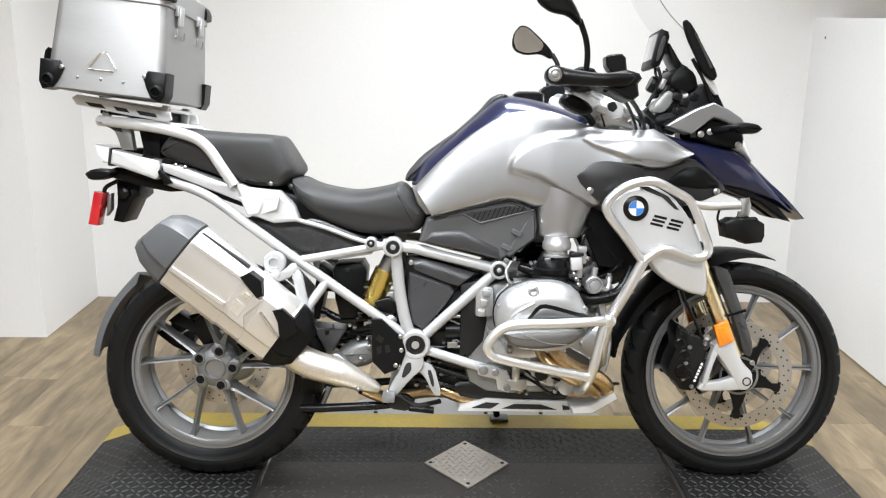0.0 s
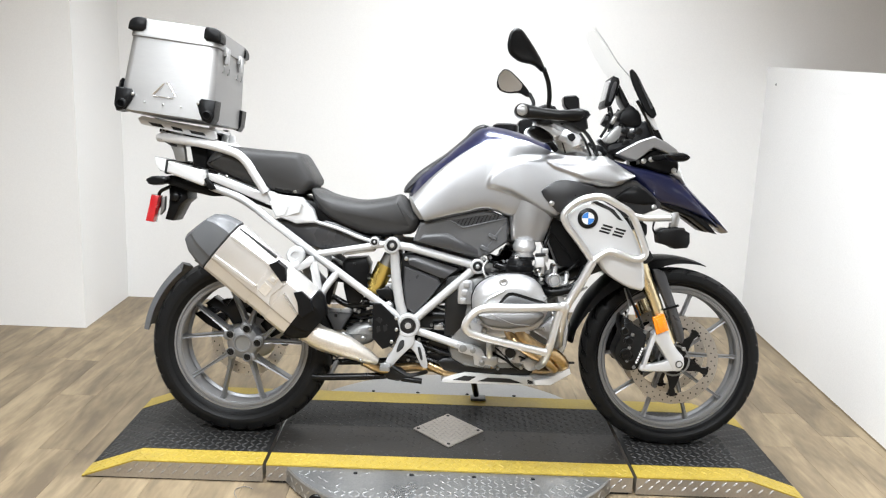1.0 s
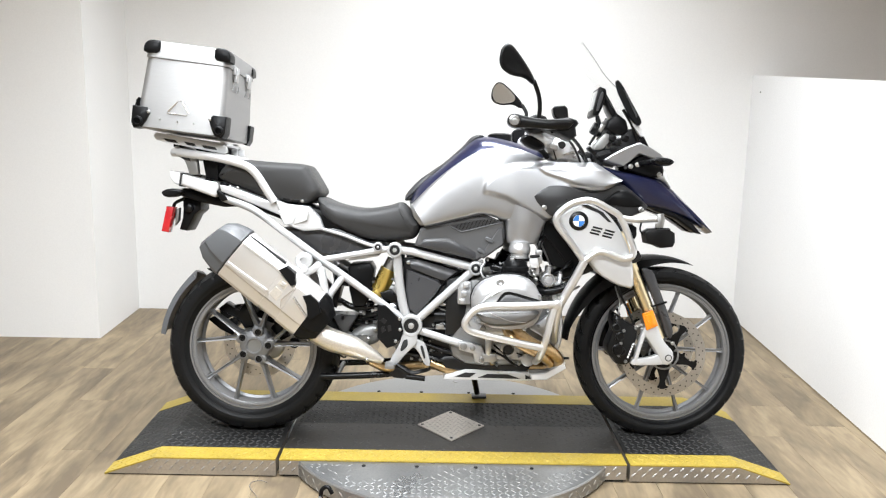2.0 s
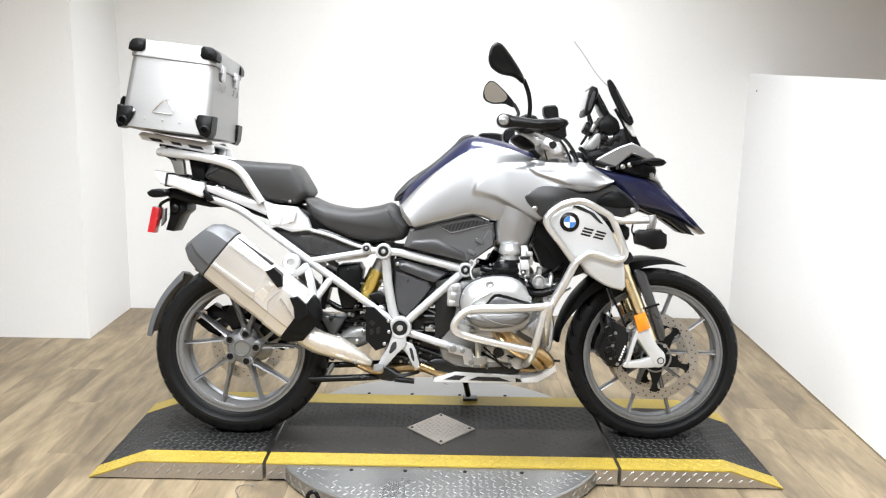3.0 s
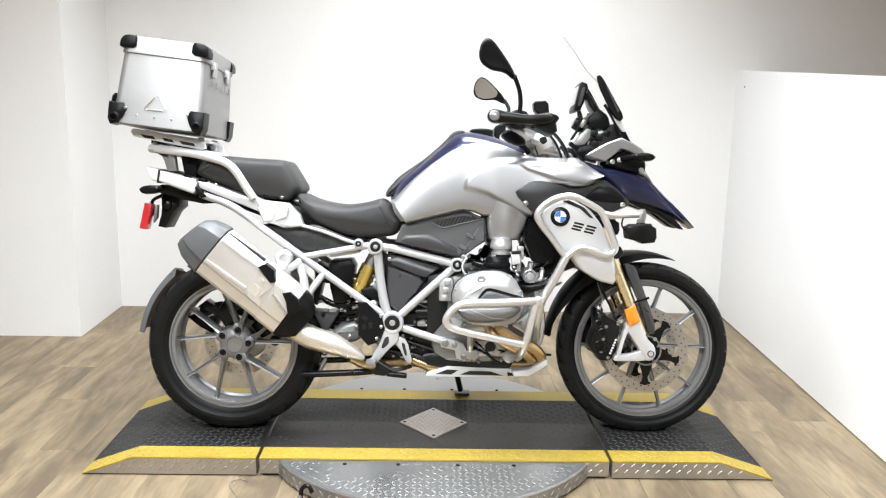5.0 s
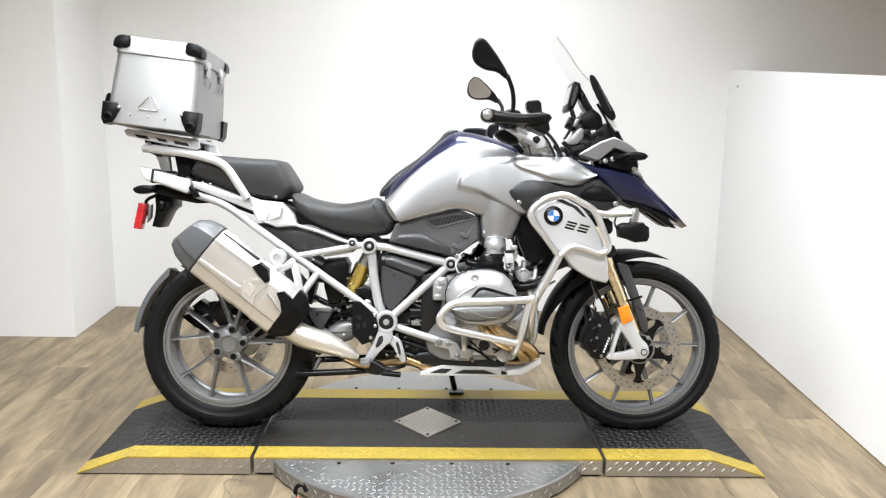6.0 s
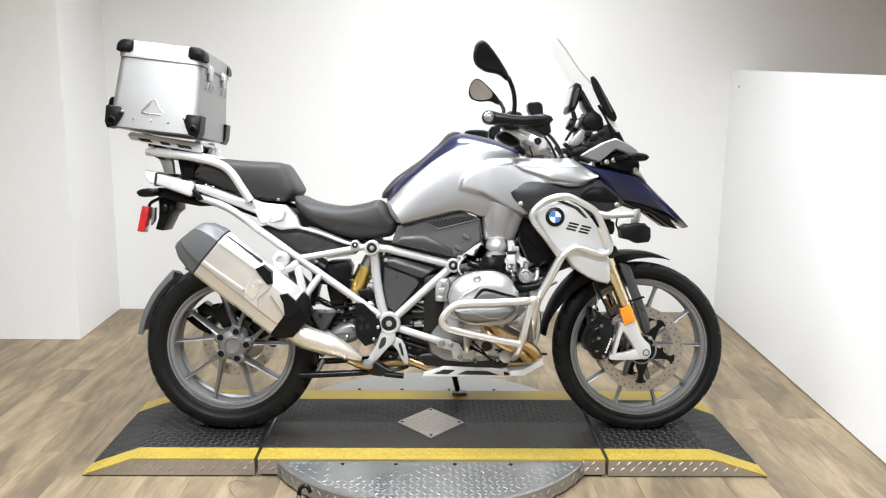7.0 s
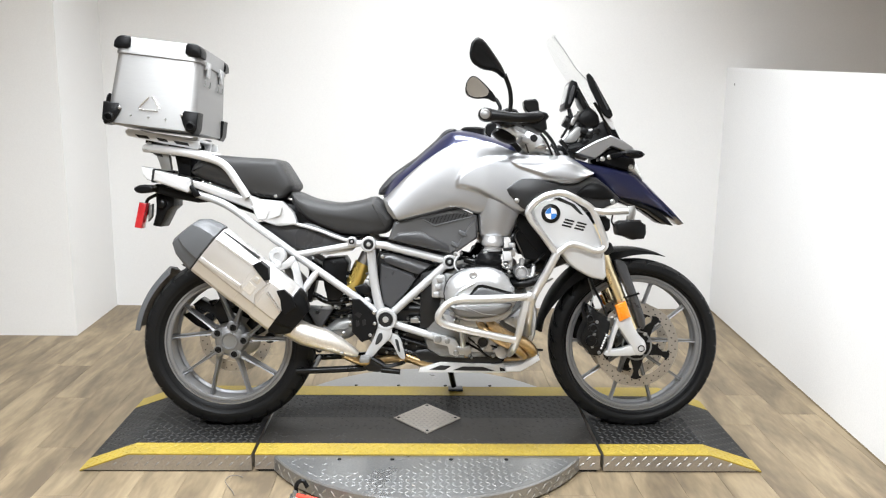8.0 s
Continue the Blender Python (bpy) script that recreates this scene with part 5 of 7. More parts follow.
    for x, z in ((0.412, 1.012), (0.330, 1.022), (0.404, 1.046)):
        part("clamp_screw", turned([(0.008, k * 0.155), (0.008, k * 0.166), (0.005, k * 0.168), (0.004, k * 0.163)], (x, 0, z), 14), BOLT, clamp)
    part("switch_loom", pipe([(0.222, k * 0.26, 1.070), (0.255, k * 0.22, 1.048), (0.292, k * 0.19, 1.030), (0.315, k * 0.16, 1.010)], 0.010, seg=10), BLACK_METAL, bike, "black wiring loom")
    part("switch_pod", slab([(0.206, 1.060), (0.222, 1.078), (0.250, 1.072), (0.286, 1.050), (0.292, 1.030), (0.262, 1.026), (0.228, 1.040)], rings(k, (0.30, 0.008), (0.29, 0), (0.24, 0)), 1), BLACK_PLASTIC, bike, "black switch pod")
    part("grip_inner", pipe([(0.236, k * 0.262, 1.086), (0.300, k * 0.215, 1.056)], 0.017, seg=16), LIGHT_SILVER, bike, "bright handlebar tube")
    # mirror: stem, shell and glass; the glass turns back and inwards
    sx = 0.034 if k > 0 else 0.0
    part("mirror_stem", pipe([(0.262, k * 0.335, 1.125), (0.264, k * 0.338, 1.165), (0.258 + sx, k * 0.342, 1.205), (0.240 + sx, k * 0.352, 1.248)], 0.0075, seg=10), BLACK_METAL, bike, "black mirror stem")
    teardrop = [(0.118, 1.300), (0.124, 1.330), (0.142, 1.350), (0.165, 1.345), (0.200, 1.308), (0.232, 1.268), (0.246, 1.240), (0.236, 1.232), (0.205, 1.252), (0.160, 1.252), (0.130, 1.266), (0.120, 1.282)]
    shell = part("mirror", slab([(x + sx, z) for x, z in teardrop], [(k * (0.462 + q), d) for q, d in ((0.018, 0.016), (0.014, 0.006), (0.004, 0.0), (-0.010, 0.0), (-0.013, 0.002))], 1, shear=-k * 0.85), BLACK_PLASTIC, bike, "black teardrop rear-view mirror", 50)
    part("mirror_glass", slab([(x + sx, z) for x, z in ((0.122, 1.300), (0.127, 1.327), (0.143, 1.345), (0.163, 1.340), (0.193, 1.308), (0.215, 1.280), (0.205, 1.259), (0.160, 1.257), (0.132, 1.270))], [(k * (0.4585 + q), 0) for q in (-0.012, -0.0145)], 1, shear=-k * 0.85), MIRROR, shell, "mirror glass", 0)

# ---- seats and tail ----
part("rider_seat", slab([(-0.500, 0.862), (-0.432, 0.830), (-0.33, 0.813), (-0.235, 0.830), (-0.195, 0.845), (-0.150, 0.80), (-0.118, 0.765), (-0.138, 0.718), (-0.162, 0.706), (-0.300, 0.698), (-0.431, 0.748), (-0.488, 0.800)], [(-0.158, 0.030), (-0.152, 0.018), (-0.135, 0.006), (-0.10, 0), (0.10, 0), (0.135, 0.006), (0.152, 0.018), (0.158, 0.030)], 2), SEAT_FABRIC, bike, "black grained rider seat", 60)
part("pillion_seat", slab([(-0.852, 0.915), (-0.842, 0.945), (-0.812, 0.974), (-0.76, 0.984), (-0.66, 0.976), (-0.548, 0.972), (-0.532, 0.962), (-0.508, 0.925), (-0.478, 0.874), (-0.500, 0.845), (-0.530, 0.826), (-0.606, 0.832), (-0.80, 0.890)], [(-0.150, 0.024), (-0.144, 0.012), (-0.125, 0.004), (-0.09, 0), (0.09, 0), (0.125, 0.004), (0.144, 0.012), (0.150, 0.024)], 1), SEAT_FABRIC, bike, "black grained pillion seat", 50)
part("under_seat_panel", slab([(-0.655, 0.745), (-0.475, 0.735), (-0.434, 0.752), (-0.303, 0.698), (-0.235, 0.685), (-0.30, 0.658), (-0.468, 0.636)], soft(-0.125, 0.125, 0.012), 1), GREY_PLASTIC, bike, "charcoal under-seat panel")
part("seat_pan", slab([(-0.62, 0.85), (-0.45, 0.80), (-0.20, 0.72), (-0.22, 0.69), (-0.47, 0.74), (-0.66, 0.83)], soft(-0.12, 0.12, 0.01), 0), BLACK_PLASTIC, bike)
for k in SIDES:
    part("tail_panel", slab([(-0.974, 0.888), (-0.968, 0.927), (-0.90, 0.912), (-0.841, 0.899), (-0.837, 0.885), (-0.845, 0.851), (-0.855, 0.846)], rings(k, (0.152, 0.010), (0.149, 0.003), (0.138, 0), (0.09, 0)), 0), LIGHT_SILVER, bike, "pale silver tail panel", 25)
    part("tail_strip", slab([(-0.838, 0.893), (-0.794, 0.887), (-0.683, 0.847), (-0.605, 0.822), (-0.617, 0.785), (-0.731, 0.828), (-0.834, 0.867)], rings(k, (0.148, 0.008), (0.146, 0.003), (0.135, 0), (0.09, 0)), 0), LIGHT_SILVER, bike, "pale silver tail strip", 25)
    part("tail_nose", slab([(-0.642, 0.844), (-0.602, 0.829), (-0.522, 0.821), (-0.482, 0.783), (-0.466, 0.739), (-0.538, 0.732), (-0.602, 0.754), (-0.624, 0.788)], rings(k, (0.158, 0.012), (0.154, 0.004), (0.145, 0), (0.09, 0)), 0), LIGHT_SILVER, bike, "pale silver folded tail panel", 25)
    part("tail_filler", slab([(-0.85, 0.885), (-0.62, 0.81), (-0.60, 0.765), (-0.70, 0.80), (-0.845, 0.84)], rings(k, (0.128, 0.002), (0.08, 0)), 0), BLACK_PLASTIC, bike)
    part("tail_step", slab([(-0.627, 0.803), (-0.566, 0.800), (-0.560, 0.790), (-0.574, 0.756), (-0.606, 0.752)], rings(k, (0.166, 0.006), (0.162, 0.001), (0.15, 0)), 0), LIGHT_SILVER, bike)
    part("tail_facet", slab([(-0.560, 0.801), (-0.516, 0.807), (-0.524, 0.772), (-0.572, 0.756)], rings(k, (0.163, 0.001), (0.15, 0)), 0, shear=k * 0.3), LIGHT_SILVER, bike, "folded facet of the tail panel")
    part("grab_rail", pipe([(-1.010, k * 0.115, 1.003), (-0.94, k * 0.150, 0.997), (-0.86, k * 0.160, 0.988), (-0.79, k * 0.164, 0.974), (-0.737, k * 0.166, 0.957), (-0.704, k * 0.165, 0.930), (-0.672, k * 0.162, 0.882), (-0.641, k * 0.156, 0.834)], 0.0145, seg=14), LIGHT_SILVER, bike, "pale silver grab rail")
    for x, z in ((-0.875, 0.905), (-0.822, 0.893), (-0.60, 0.845), (-0.57, 0.842)):
        part("tail_latch", brick((0.030, 0.02, 0.012), pose(x, k * 0.135, z, 0, 16), 0.003, 1), BLACK_PLASTIC, bike)
    for x, z in ((-0.80, 0.885), (-0.775, 0.88), (-0.545, 0.84)):
        part("tail_screw", turned([(0.006, k * 0.13), (0.006, k * 0.146), (0.004, k * 0.147)], (x, 0, z), 10), BOLT, bike)
    part("rear_indicator", slab([(-1.045, 0.862), (-1.02, 0.876), (-0.975, 0.874), (-0.968, 0.86), (-0.99, 0.845), (-1.03, 0.842)], rings(k, (0.155, 0.008), (0.15, 0.002), (0.12, 0), (0.06, 0.004)), 1), BLACK_PLASTIC, bike, "black rear indicator")
part("tail_lamp", slab([(-1.020, 0.940), (-0.972, 0.932), (-0.976, 0.886), (-1.002, 0.892), (-1.016, 0.910)], soft(-0.135, 0.135, 0.010), 0), CLEAR_LENS, bike, "clear tail lamp")
part("lamp_seal", slab([(-0.974, 0.930), (-0.967, 0.930), (-0.972, 0.882), (-0.980, 0.884)], soft(-0.1505, 0.1505, 0.002), 0), GAP, bike)
part("tail_underside", slab([(-0.995, 0.872), (-0.975, 0.878), (-0.88, 0.850), (-0.832, 0.838), (-0.78, 0.815), (-0.832, 0.812), (-0.909, 0.826), (-0.985, 0.848)], soft(-0.105, 0.105, 0.008), 0), BLACK_PLASTIC, bike, "black under-tail tray")
part("tray_notch", slab([(-0.852, 0.872), (-0.836, 0.876), (-0.806, 0.838), (-0.828, 0.832)], soft(-0.150, -0.10, 0.004), 0), BLACK_PLASTIC, bike)
part("plate_bracket", slab([(-0.994, 0.846), (-0.930, 0.836), (-0.928, 0.800), (-0.950, 0.782), (-0.968, 0.745), (-0.980, 0.722), (-1.006, 0.727), (-0.994, 0.770), (-0.992, 0.800)], soft(-0.06, 0.06, 0.006), 0), BLACK_PLASTIC, bike, "black number plate bracket")
part("plate_hinge", turned([(0.016, -0.055), (0.016, -0.078), (0.011, -0.082)], (-0.968, 0, 0.806), 18), BLACK_METAL, bike)
part("plate_stay", slab([(-1.010, 0.800), (-0.998, 0.806), (-1.000, 0.760), (-1.014, 0.742)], soft(-0.085, -0.06, 0.003), 0), ENGINE_GREY, bike)
part("plate_lamp_arm", pipe([(-0.985, -0.07, 0.84), (-1.02, -0.075, 0.815), (-1.01, -0.07, 0.76)], 0.006, seg=8), BLACK_METAL, bike)
part("rear_reflector", slab([(-1.034, 0.812), (-1.008, 0.808), (-1.028, 0.718), (-1.053, 0.722)], soft(-0.115, -0.07, 0.003), 0), RED, bike, "red rear reflector")
part("rack_plate", slab([(-1.02, 1.004), (-0.93, 1.008), (-0.80, 1.0), (-0.79, 0.985), (-0.88, 0.986), (-0.93, 0.975), (-0.97, 0.992)], soft(-0.12, 0.12, 0.004), 1), LIGHT_SILVER, bike, "pale silver luggage rack")
part("rack_post", slab([(-0.908, 0.985), (-0.848, 0.980), (-0.850, 0.905), (-0.894, 0.912)], soft(-0.115, 0.115, 0.008), 0), BLACK_PLASTIC, bike, "black rack support")
part("rack_leg", slab([(-1.010, 1.000), (-0.968, 0.984), (-0.956, 0.958), (-0.946, 0.925), (-0.912, 0.925), (-0.916, 0.960), (-0.920, 0.988)], soft(-0.140, -0.110, 0.006), 0), ENGINE_GREY, bike, "grey rack support fin")
part("leg_slot", slab([(-0.985, 0.990), (-0.945, 0.985), (-0.940, 0.972), (-0.962, 0.976)], soft(-0.1415, -0.12, 0.001), 0), GAP, bike)

# top case, its nose tipped down a little
def rounded_box(stations, r):
    """A box with rounded upright edges through stations of (z, half length, half width)."""
    bm = bmesh.new()
    loops = []
    for z, hx, hy in stations:
        ring = []
        for sx, sy, a0 in ((1, 1, 0), (-1, 1, 90), (-1, -1, 180), (1, -1, 270)):
            for j in range(6):
                a = radians(a0 + 18 * j)
                ring.append(bm.verts.new((sx * (hx - r) + r * math.cos(a), sy * (hy - r) + r * math.sin(a), z)))
        loops.append(ring)
    bm.faces.new(loops[0][::-1])
    bm.faces.new(loops[-1])
    for la, lb in zip(loops, loops[1:]):
        for q in range(len(la)):
            bm.faces.new((la[q - 1], la[q], lb[q], lb[q - 1]))
    return bm


box = part("top_case", rounded_box([(-0.142, 0.146, 0.199), (-0.138, 0.154, 0.207), (0.095, 0.141, 0.194), (0.100, 0.140, 0.193)], 0.026), ALU, bike, "brushed aluminium top case with black corner guards", 30)
box.matrix_local = pose(-0.948, 0, 1.210, 0, 6.2, 0)
part("lid", rounded_box([(0.098, 0.139, 0.192), (0.102, 0.145, 0.198), (0.110, 0.145, 0.198), (0.113, 0.1435, 0.1965), (0.150, 0.1435, 0.1965), (0.157, 0.140, 0.193), (0.161, 0.132, 0.185)], 0.028), ALU, box, "aluminium lid with a rolled rim", 30)
for sx in SIDES:
    for sy in SIDES:
        o, n = sx * 0.151, sx * 0.092
        up = slab([(o, 0.114), (o, 0.138), (o - sx * 0.008, 0.153), (o - sx * 0.024, 0.162), (n, 0.161), (n, 0.116)], [(sy * 0.204, 0.008), (sy * 0.200, 0.002), (sy * 0.190, 0), (sy * 0.142, 0)], 1)
        part("lid_corner_guard", up, BLACK_PLASTIC, box, "rounded black lid corner")
        o, n = sx * 0.162, sx * 0.102
        dn = slab([(o, -0.070), (n + sx * 0.012, -0.070), (n, -0.088), (n + sx * 0.010, -0.116), (n + sx * 0.024, -0.140), (o - sx * 0.010, -0.147), (o, -0.128)], [(sy * 0.217, 0.006), (sy * 0.214, 0.001), (sy * 0.206, 0), (sy * 0.150, 0)], 0)
        lathe(dn, [(0.018, sy * 0.212), (0.018, sy * 0.220), (0.012, sy * 0.223), (0.010, sy * 0.217)], (sx * 0.139, 0, -0.122), 16)
        part("base_corner_guard", dn, BLACK_PLASTIC, box, "thick black base corner guard")
        part("guard_rivet", turned([(0.0055, sy * 0.212), (0.0055, sy * 0.2165), (0.003, sy * 0.218)], (sx * 0.106, 0, -0.086), 10), BOLT, box)
part("lashing_strap", slab([(-0.162, -0.09), (-0.156, -0.09), (-0.150, -0.04), (-0.157, -0.05)], soft(-0.20, -0.17, 0.001), 0), BLACK_PLASTIC, box, "black lashing strap")
for y in (-0.10, 0.09):
    latch = brick((0.012, 0.05, 0.03), pose(0.147, y, 0.10), 0.004)
    block(latch, (0.010, 0.03, 0.05), pose(0.152, y, 0.085), 0.004)
    part("lid_latch", latch, ENGINE, box, "silver lid latch")
for y in (-0.125, -0.06, 0.06, 0.12):
    lk = brick((0.004, 0.006, 0.022), pose(0.152, y, 0.040), 0.001, 1)
    block(lk, (0.004, 0.018, 0.005), pose(0.152, y - 0.006, 0.030), 0.001, 1)
    part("latch_hook", lk, ENGINE_GREY, box)
emb = bmesh.new()
for p, q in (((-0.043, -0.078), (-0.012, -0.039)), ((-0.043, -0.083), (0.024, -0.083)), ((0.002, -0.037), (0.029, -0.075)), ((-0.006, -0.037), (0.005, -0.037))):
    a, b = Vector((p[0], -0.207, p[1])), Vector((q[0], -0.207, q[1]))
    tube(emb, [a, b], 0.0018, seg=6)
# Brighter metal than the case stands in for lamp light on the ridges.
part("embossed_mark", emb, ALU_EDGE, box, "embossed open triangle mark, brighter metal for its lit ridges")
rv = bmesh.new()
for x in (-0.068, -0.008, 0.050):
    lathe(rv, [(0.0035, -0.205), (0.0035, -0.2085), (0.002, -0.2095)], (x, 0, -0.106), 8)
part("case_rivet", rv, BOLT, box)
frame_plate = bmesh.new()
block(frame_plate, (0.25, 0.20, 0.010), pose(-0.945, 0, 1.050, 0, 8.0), 0.004)
for y in (-0.127, 0.127):
    prism(frame_plate, [(-1.075, 1.062), (-1.061, 1.072), (-0.93, 1.048), (-0.816, 1.028), (-0.812, 1.006), (-0.825, 1.000), (-0.94, 1.020), (-1.063, 1.044)], soft(y - 0.007, y + 0.007, 0.002), 0)
    block(frame_plate, (0.03, 0.04, 0.010), pose(-1.03, y * 0.88, 1.056, 0, 10), 0.003)
    block(frame_plate, (0.03, 0.04, 0.010), pose(-0.85, y * 0.88, 1.022, 0, 10), 0.003)
part("case_carrier", frame_plate, LIGHT_SILVER, bike, "pale silver top case carrier plate")
for y in (-0.1347, 0.1347):
    for poly in ([(-1.040, 1.052), (-0.997, 1.046), (-0.985, 1.034), (-1.026, 1.040)], [(-0.965, 1.041), (-0.93, 1.035), (-0.922, 1.024), (-0.955, 1.029)], [(-0.905, 1.031), (-0.855, 1.023), (-0.848, 1.012), (-0.895, 1.019)]):
        part("carrier_slot", slab(poly, [(y, 0), (y * 0.97, 0)], 0), GAP, bike)
pk = bmesh.new()
for x, z in ((-1.0, 1.04), (-0.92, 1.03), (-0.87, 1.025)):
    block(pk, (0.028, 0.20, 0.022), pose(x, 0, z - 0.008, 0, 6.5), 0.004)
part("carrier_puck", pk, BLACK_METAL, bike)
for x in (-1.0, -0.84):
    for y in (-0.09, 0.09):
        ft = bmesh.new()
        block(ft, (0.02, 0.02, 0.05), pose(x, y, 1.022, 0, 6), 0.003)
        part("carrier_foot", ft, LIGHT_SILVER, bike)

# ---- frame ----
for k in SIDES:
    y = k * 0.152
    part("subframe_rail", pipe([(-0.83, y * 0.85, 0.846), (-0.718, y * 0.95, 0.806), (-0.60, y, 0.724), (-0.47, y, 0.630), (-0.32, y, 0.525), (-0.185, y, 0.430)], 0.0135, seg=14, steps=5), FRAME_PAINT, bike, "pale silver subframe rail")
    part("subframe_upper", pipe([(-0.475, y, 0.632), (-0.35, y, 0.655), (-0.235, y, 0.676), (-0.205, y, 0.677)], 0.0115, seg=12), FRAME_PAINT, bike)
    part("seat_rail", pipe([(-0.475, y * 0.95, 0.742), (-0.40, y * 0.96, 0.722), (-0.31, y * 0.98, 0.690), (-0.235, y, 0.677)], 0.006, seg=10), FRAME_PAINT, bike)
    part("frame_top_tube", pipe([(-0.214, y, 0.673), (-0.155, y, 0.668), (-0.12, y, 0.659), (0.073, y, 0.613)], 0.0140, seg=14, smooth_path=False), FRAME_PAINT, bike, "pale silver frame tube")
    part("frame_diagonal", pipe([(0.073, y, 0.613), (-0.145, y, 0.412)], 0.0145, seg=14), FRAME_PAINT, bike, "pale silver frame tube")
    part("frame_upright", pipe([(-0.208, y, 0.660), (-0.196, y, 0.55), (-0.178, y, 0.46), (-0.155, y, 0.410)], 0.0165, seg=14), FRAME_PAINT, bike, "pale silver frame tube")
    part("frame_lower_tube", pipe([(-0.15, y, 0.395), (0.045, y, 0.334)], 0.0135, seg=14), FRAME_PAINT, bike, "pale silver frame tube")
    part("subframe_strut", pipe([(-0.392, y, 0.580), (-0.442, y + k * 0.02, 0.508), (-0.482, y + k * 0.026, 0.428)], 0.0125, seg=12), FRAME_PAINT, bike, "pale silver strut")
    for x, z, r, rc, h in ((-0.214, 0.673, 0.027, 0.018, 0.028), (-0.152, 0.406, 0.040, 0.026, 0.030), (0.073, 0.613, 0.025, 0.016, 0.024), (-0.274, 0.682, 0.017, 0.010, 0.02)):
        node = part("frame_node", turned([(r, y - k * 0.02), (r, y + k * (h - 0.004)), (r - 0.004, y + k * h), (r * 0.7, y + k * h), (r * 0.68, y + k * (h - 0.008)), (0.0001, y + k * (h - 0.008))], (x, 0, z), 28), FRAME_PAINT, bike, "pale silver frame node")
        part("node_bolt", turned([(rc, y + k * (h - 0.009)), (rc, y + k * (h - 0.002)), (rc * 0.6, y + k * (h - 0.001)), (rc * 0.55, y + k * (h - 0.006)), (rc * 0.3, y + k * (h - 0.005))], (x, 0, z), 20), DARK_ENGINE, node, "dark bolt in the frame node")
        part("node_pin", turned([(rc * 0.42, y + k * (h - 0.012)), (rc * 0.42, y + k * (h - 0.003)), (rc * 0.2, y + k * (h - 0.002))], (x, 0, z), 16), ENGINE, node)
    # foot peg plates
    part("footrest_plate", slab([(-0.175, 0.395), (-0.13, 0.385), (-0.128, 0.345), (-0.165, 0.31), (-0.205, 0.262), (-0.228, 0.258), (-0.222, 0.288), (-0.195, 0.335)], soft(y + k * 0.028, y + k * 0.012, 0.003), 1), FRAME_PAINT, bike, "pale silver footrest plate")
    part("footrest_strut", slab([(-0.135, 0.36), (-0.10, 0.345), (-0.078, 0.262), (-0.100, 0.262), (-0.130, 0.322), (-0.16, 0.335)], soft(y + k * 0.018, y + k * 0.006, 0.003), 1), FRAME_PAINT, bike)
    part("strut_slot", slab([(-0.120, 0.335), (-0.108, 0.335), (-0.098, 0.29), (-0.106, 0.288)], soft(y + k * 0.0195, y + k * 0.01, 0.001), 1), GAP, bike)
    part("plate_slot", slab([(-0.178, 0.355), (-0.163, 0.36), (-0.162, 0.335), (-0.182, 0.315), (-0.19, 0.318)], soft(y + k * 0.0295, y + k * 0.02, 0.001), 1), GAP, bike)
    guard = part("heel_guard", slab([(-0.271, 0.481), (-0.243, 0.479), (-0.188, 0.427), (-0.178, 0.387), (-0.202, 0.339), (-0.235, 0.326), (-0.270, 0.363)], rings(k, (0.188, 0.003), (0.186, 0), (0.178, 0)), 0), BLACK_PLASTIC, bike, "black heel guard", 25)
    for poly in ([(-0.262, 0.425), (-0.250, 0.435), (-0.236, 0.425), (-0.244, 0.412)], [(-0.258, 0.40), (-0.246, 0.405), (-0.242, 0.388), (-0.254, 0.38)], [(-0.235, 0.405), (-0.222, 0.41), (-0.220, 0.39), (-0.232, 0.385)]):
        part("guard_cutout", slab(poly, rings(k, (0.1888, 0), (0.18, 0)), 0), DARK_ENGINE, guard)
    for x, z in ((-0.192, 0.432), (-0.190, 0.394), (-0.205, 0.352), (-0.225, 0.275)):
        part("guard_bolt", turned([(0.0062, k * 0.18), (0.0062, k * 0.191), (0.004, k * 0.1925)], (x, 0, z), 10), BOLT, bike)
    part("foot_peg", brick((0.034, 0.060, 0.016), pose(-0.222, k * 0.215, 0.272), 0.004), ENGINE_GREY, bike, "grey steel foot peg")
    part("pedal", pipe([(-0.20, k * 0.19, 0.27), (-0.15, k * 0.20, 0.245), (-0.11, k * 0.20, 0.25), (-0.085, k * 0.22, 0.262)], 0.007, seg=8), BLACK_METAL, bike, "black foot pedal")
    bracket = bmesh.new()
    ys = soft(y + k * 0.040, y + k * 0.020, 0.005)
    prism(bracket, [(-0.572, 0.578), (-0.560, 0.612), (-0.541, 0.606), (-0.537, 0.562), (-0.500, 0.522), (-0.466, 0.484), (-0.462, 0.440), (-0.478, 0.419), (-0.504, 0.427), (-0.490, 0.462), (-0.530, 0.500), (-0.566, 0.530)], ys, 1)
    prism(bracket, [(-0.560, 0.612), (-0.512, 0.606), (-0.478, 0.634), (-0.462, 0.606), (-0.510, 0.580), (-0.552, 0.572)], ys, 1)
    prism(bracket, [(-0.488, 0.610), (-0.459, 0.612), (-0.446, 0.545), (-0.436, 0.485), (-0.450, 0.440), (-0.472, 0.430), (-0.465, 0.490), (-0.476, 0.560)], ys, 1)
    part("pillion_bracket", bracket, FRAME_PAINT, bike, "pale silver cast triangular pillion bracket", 50)
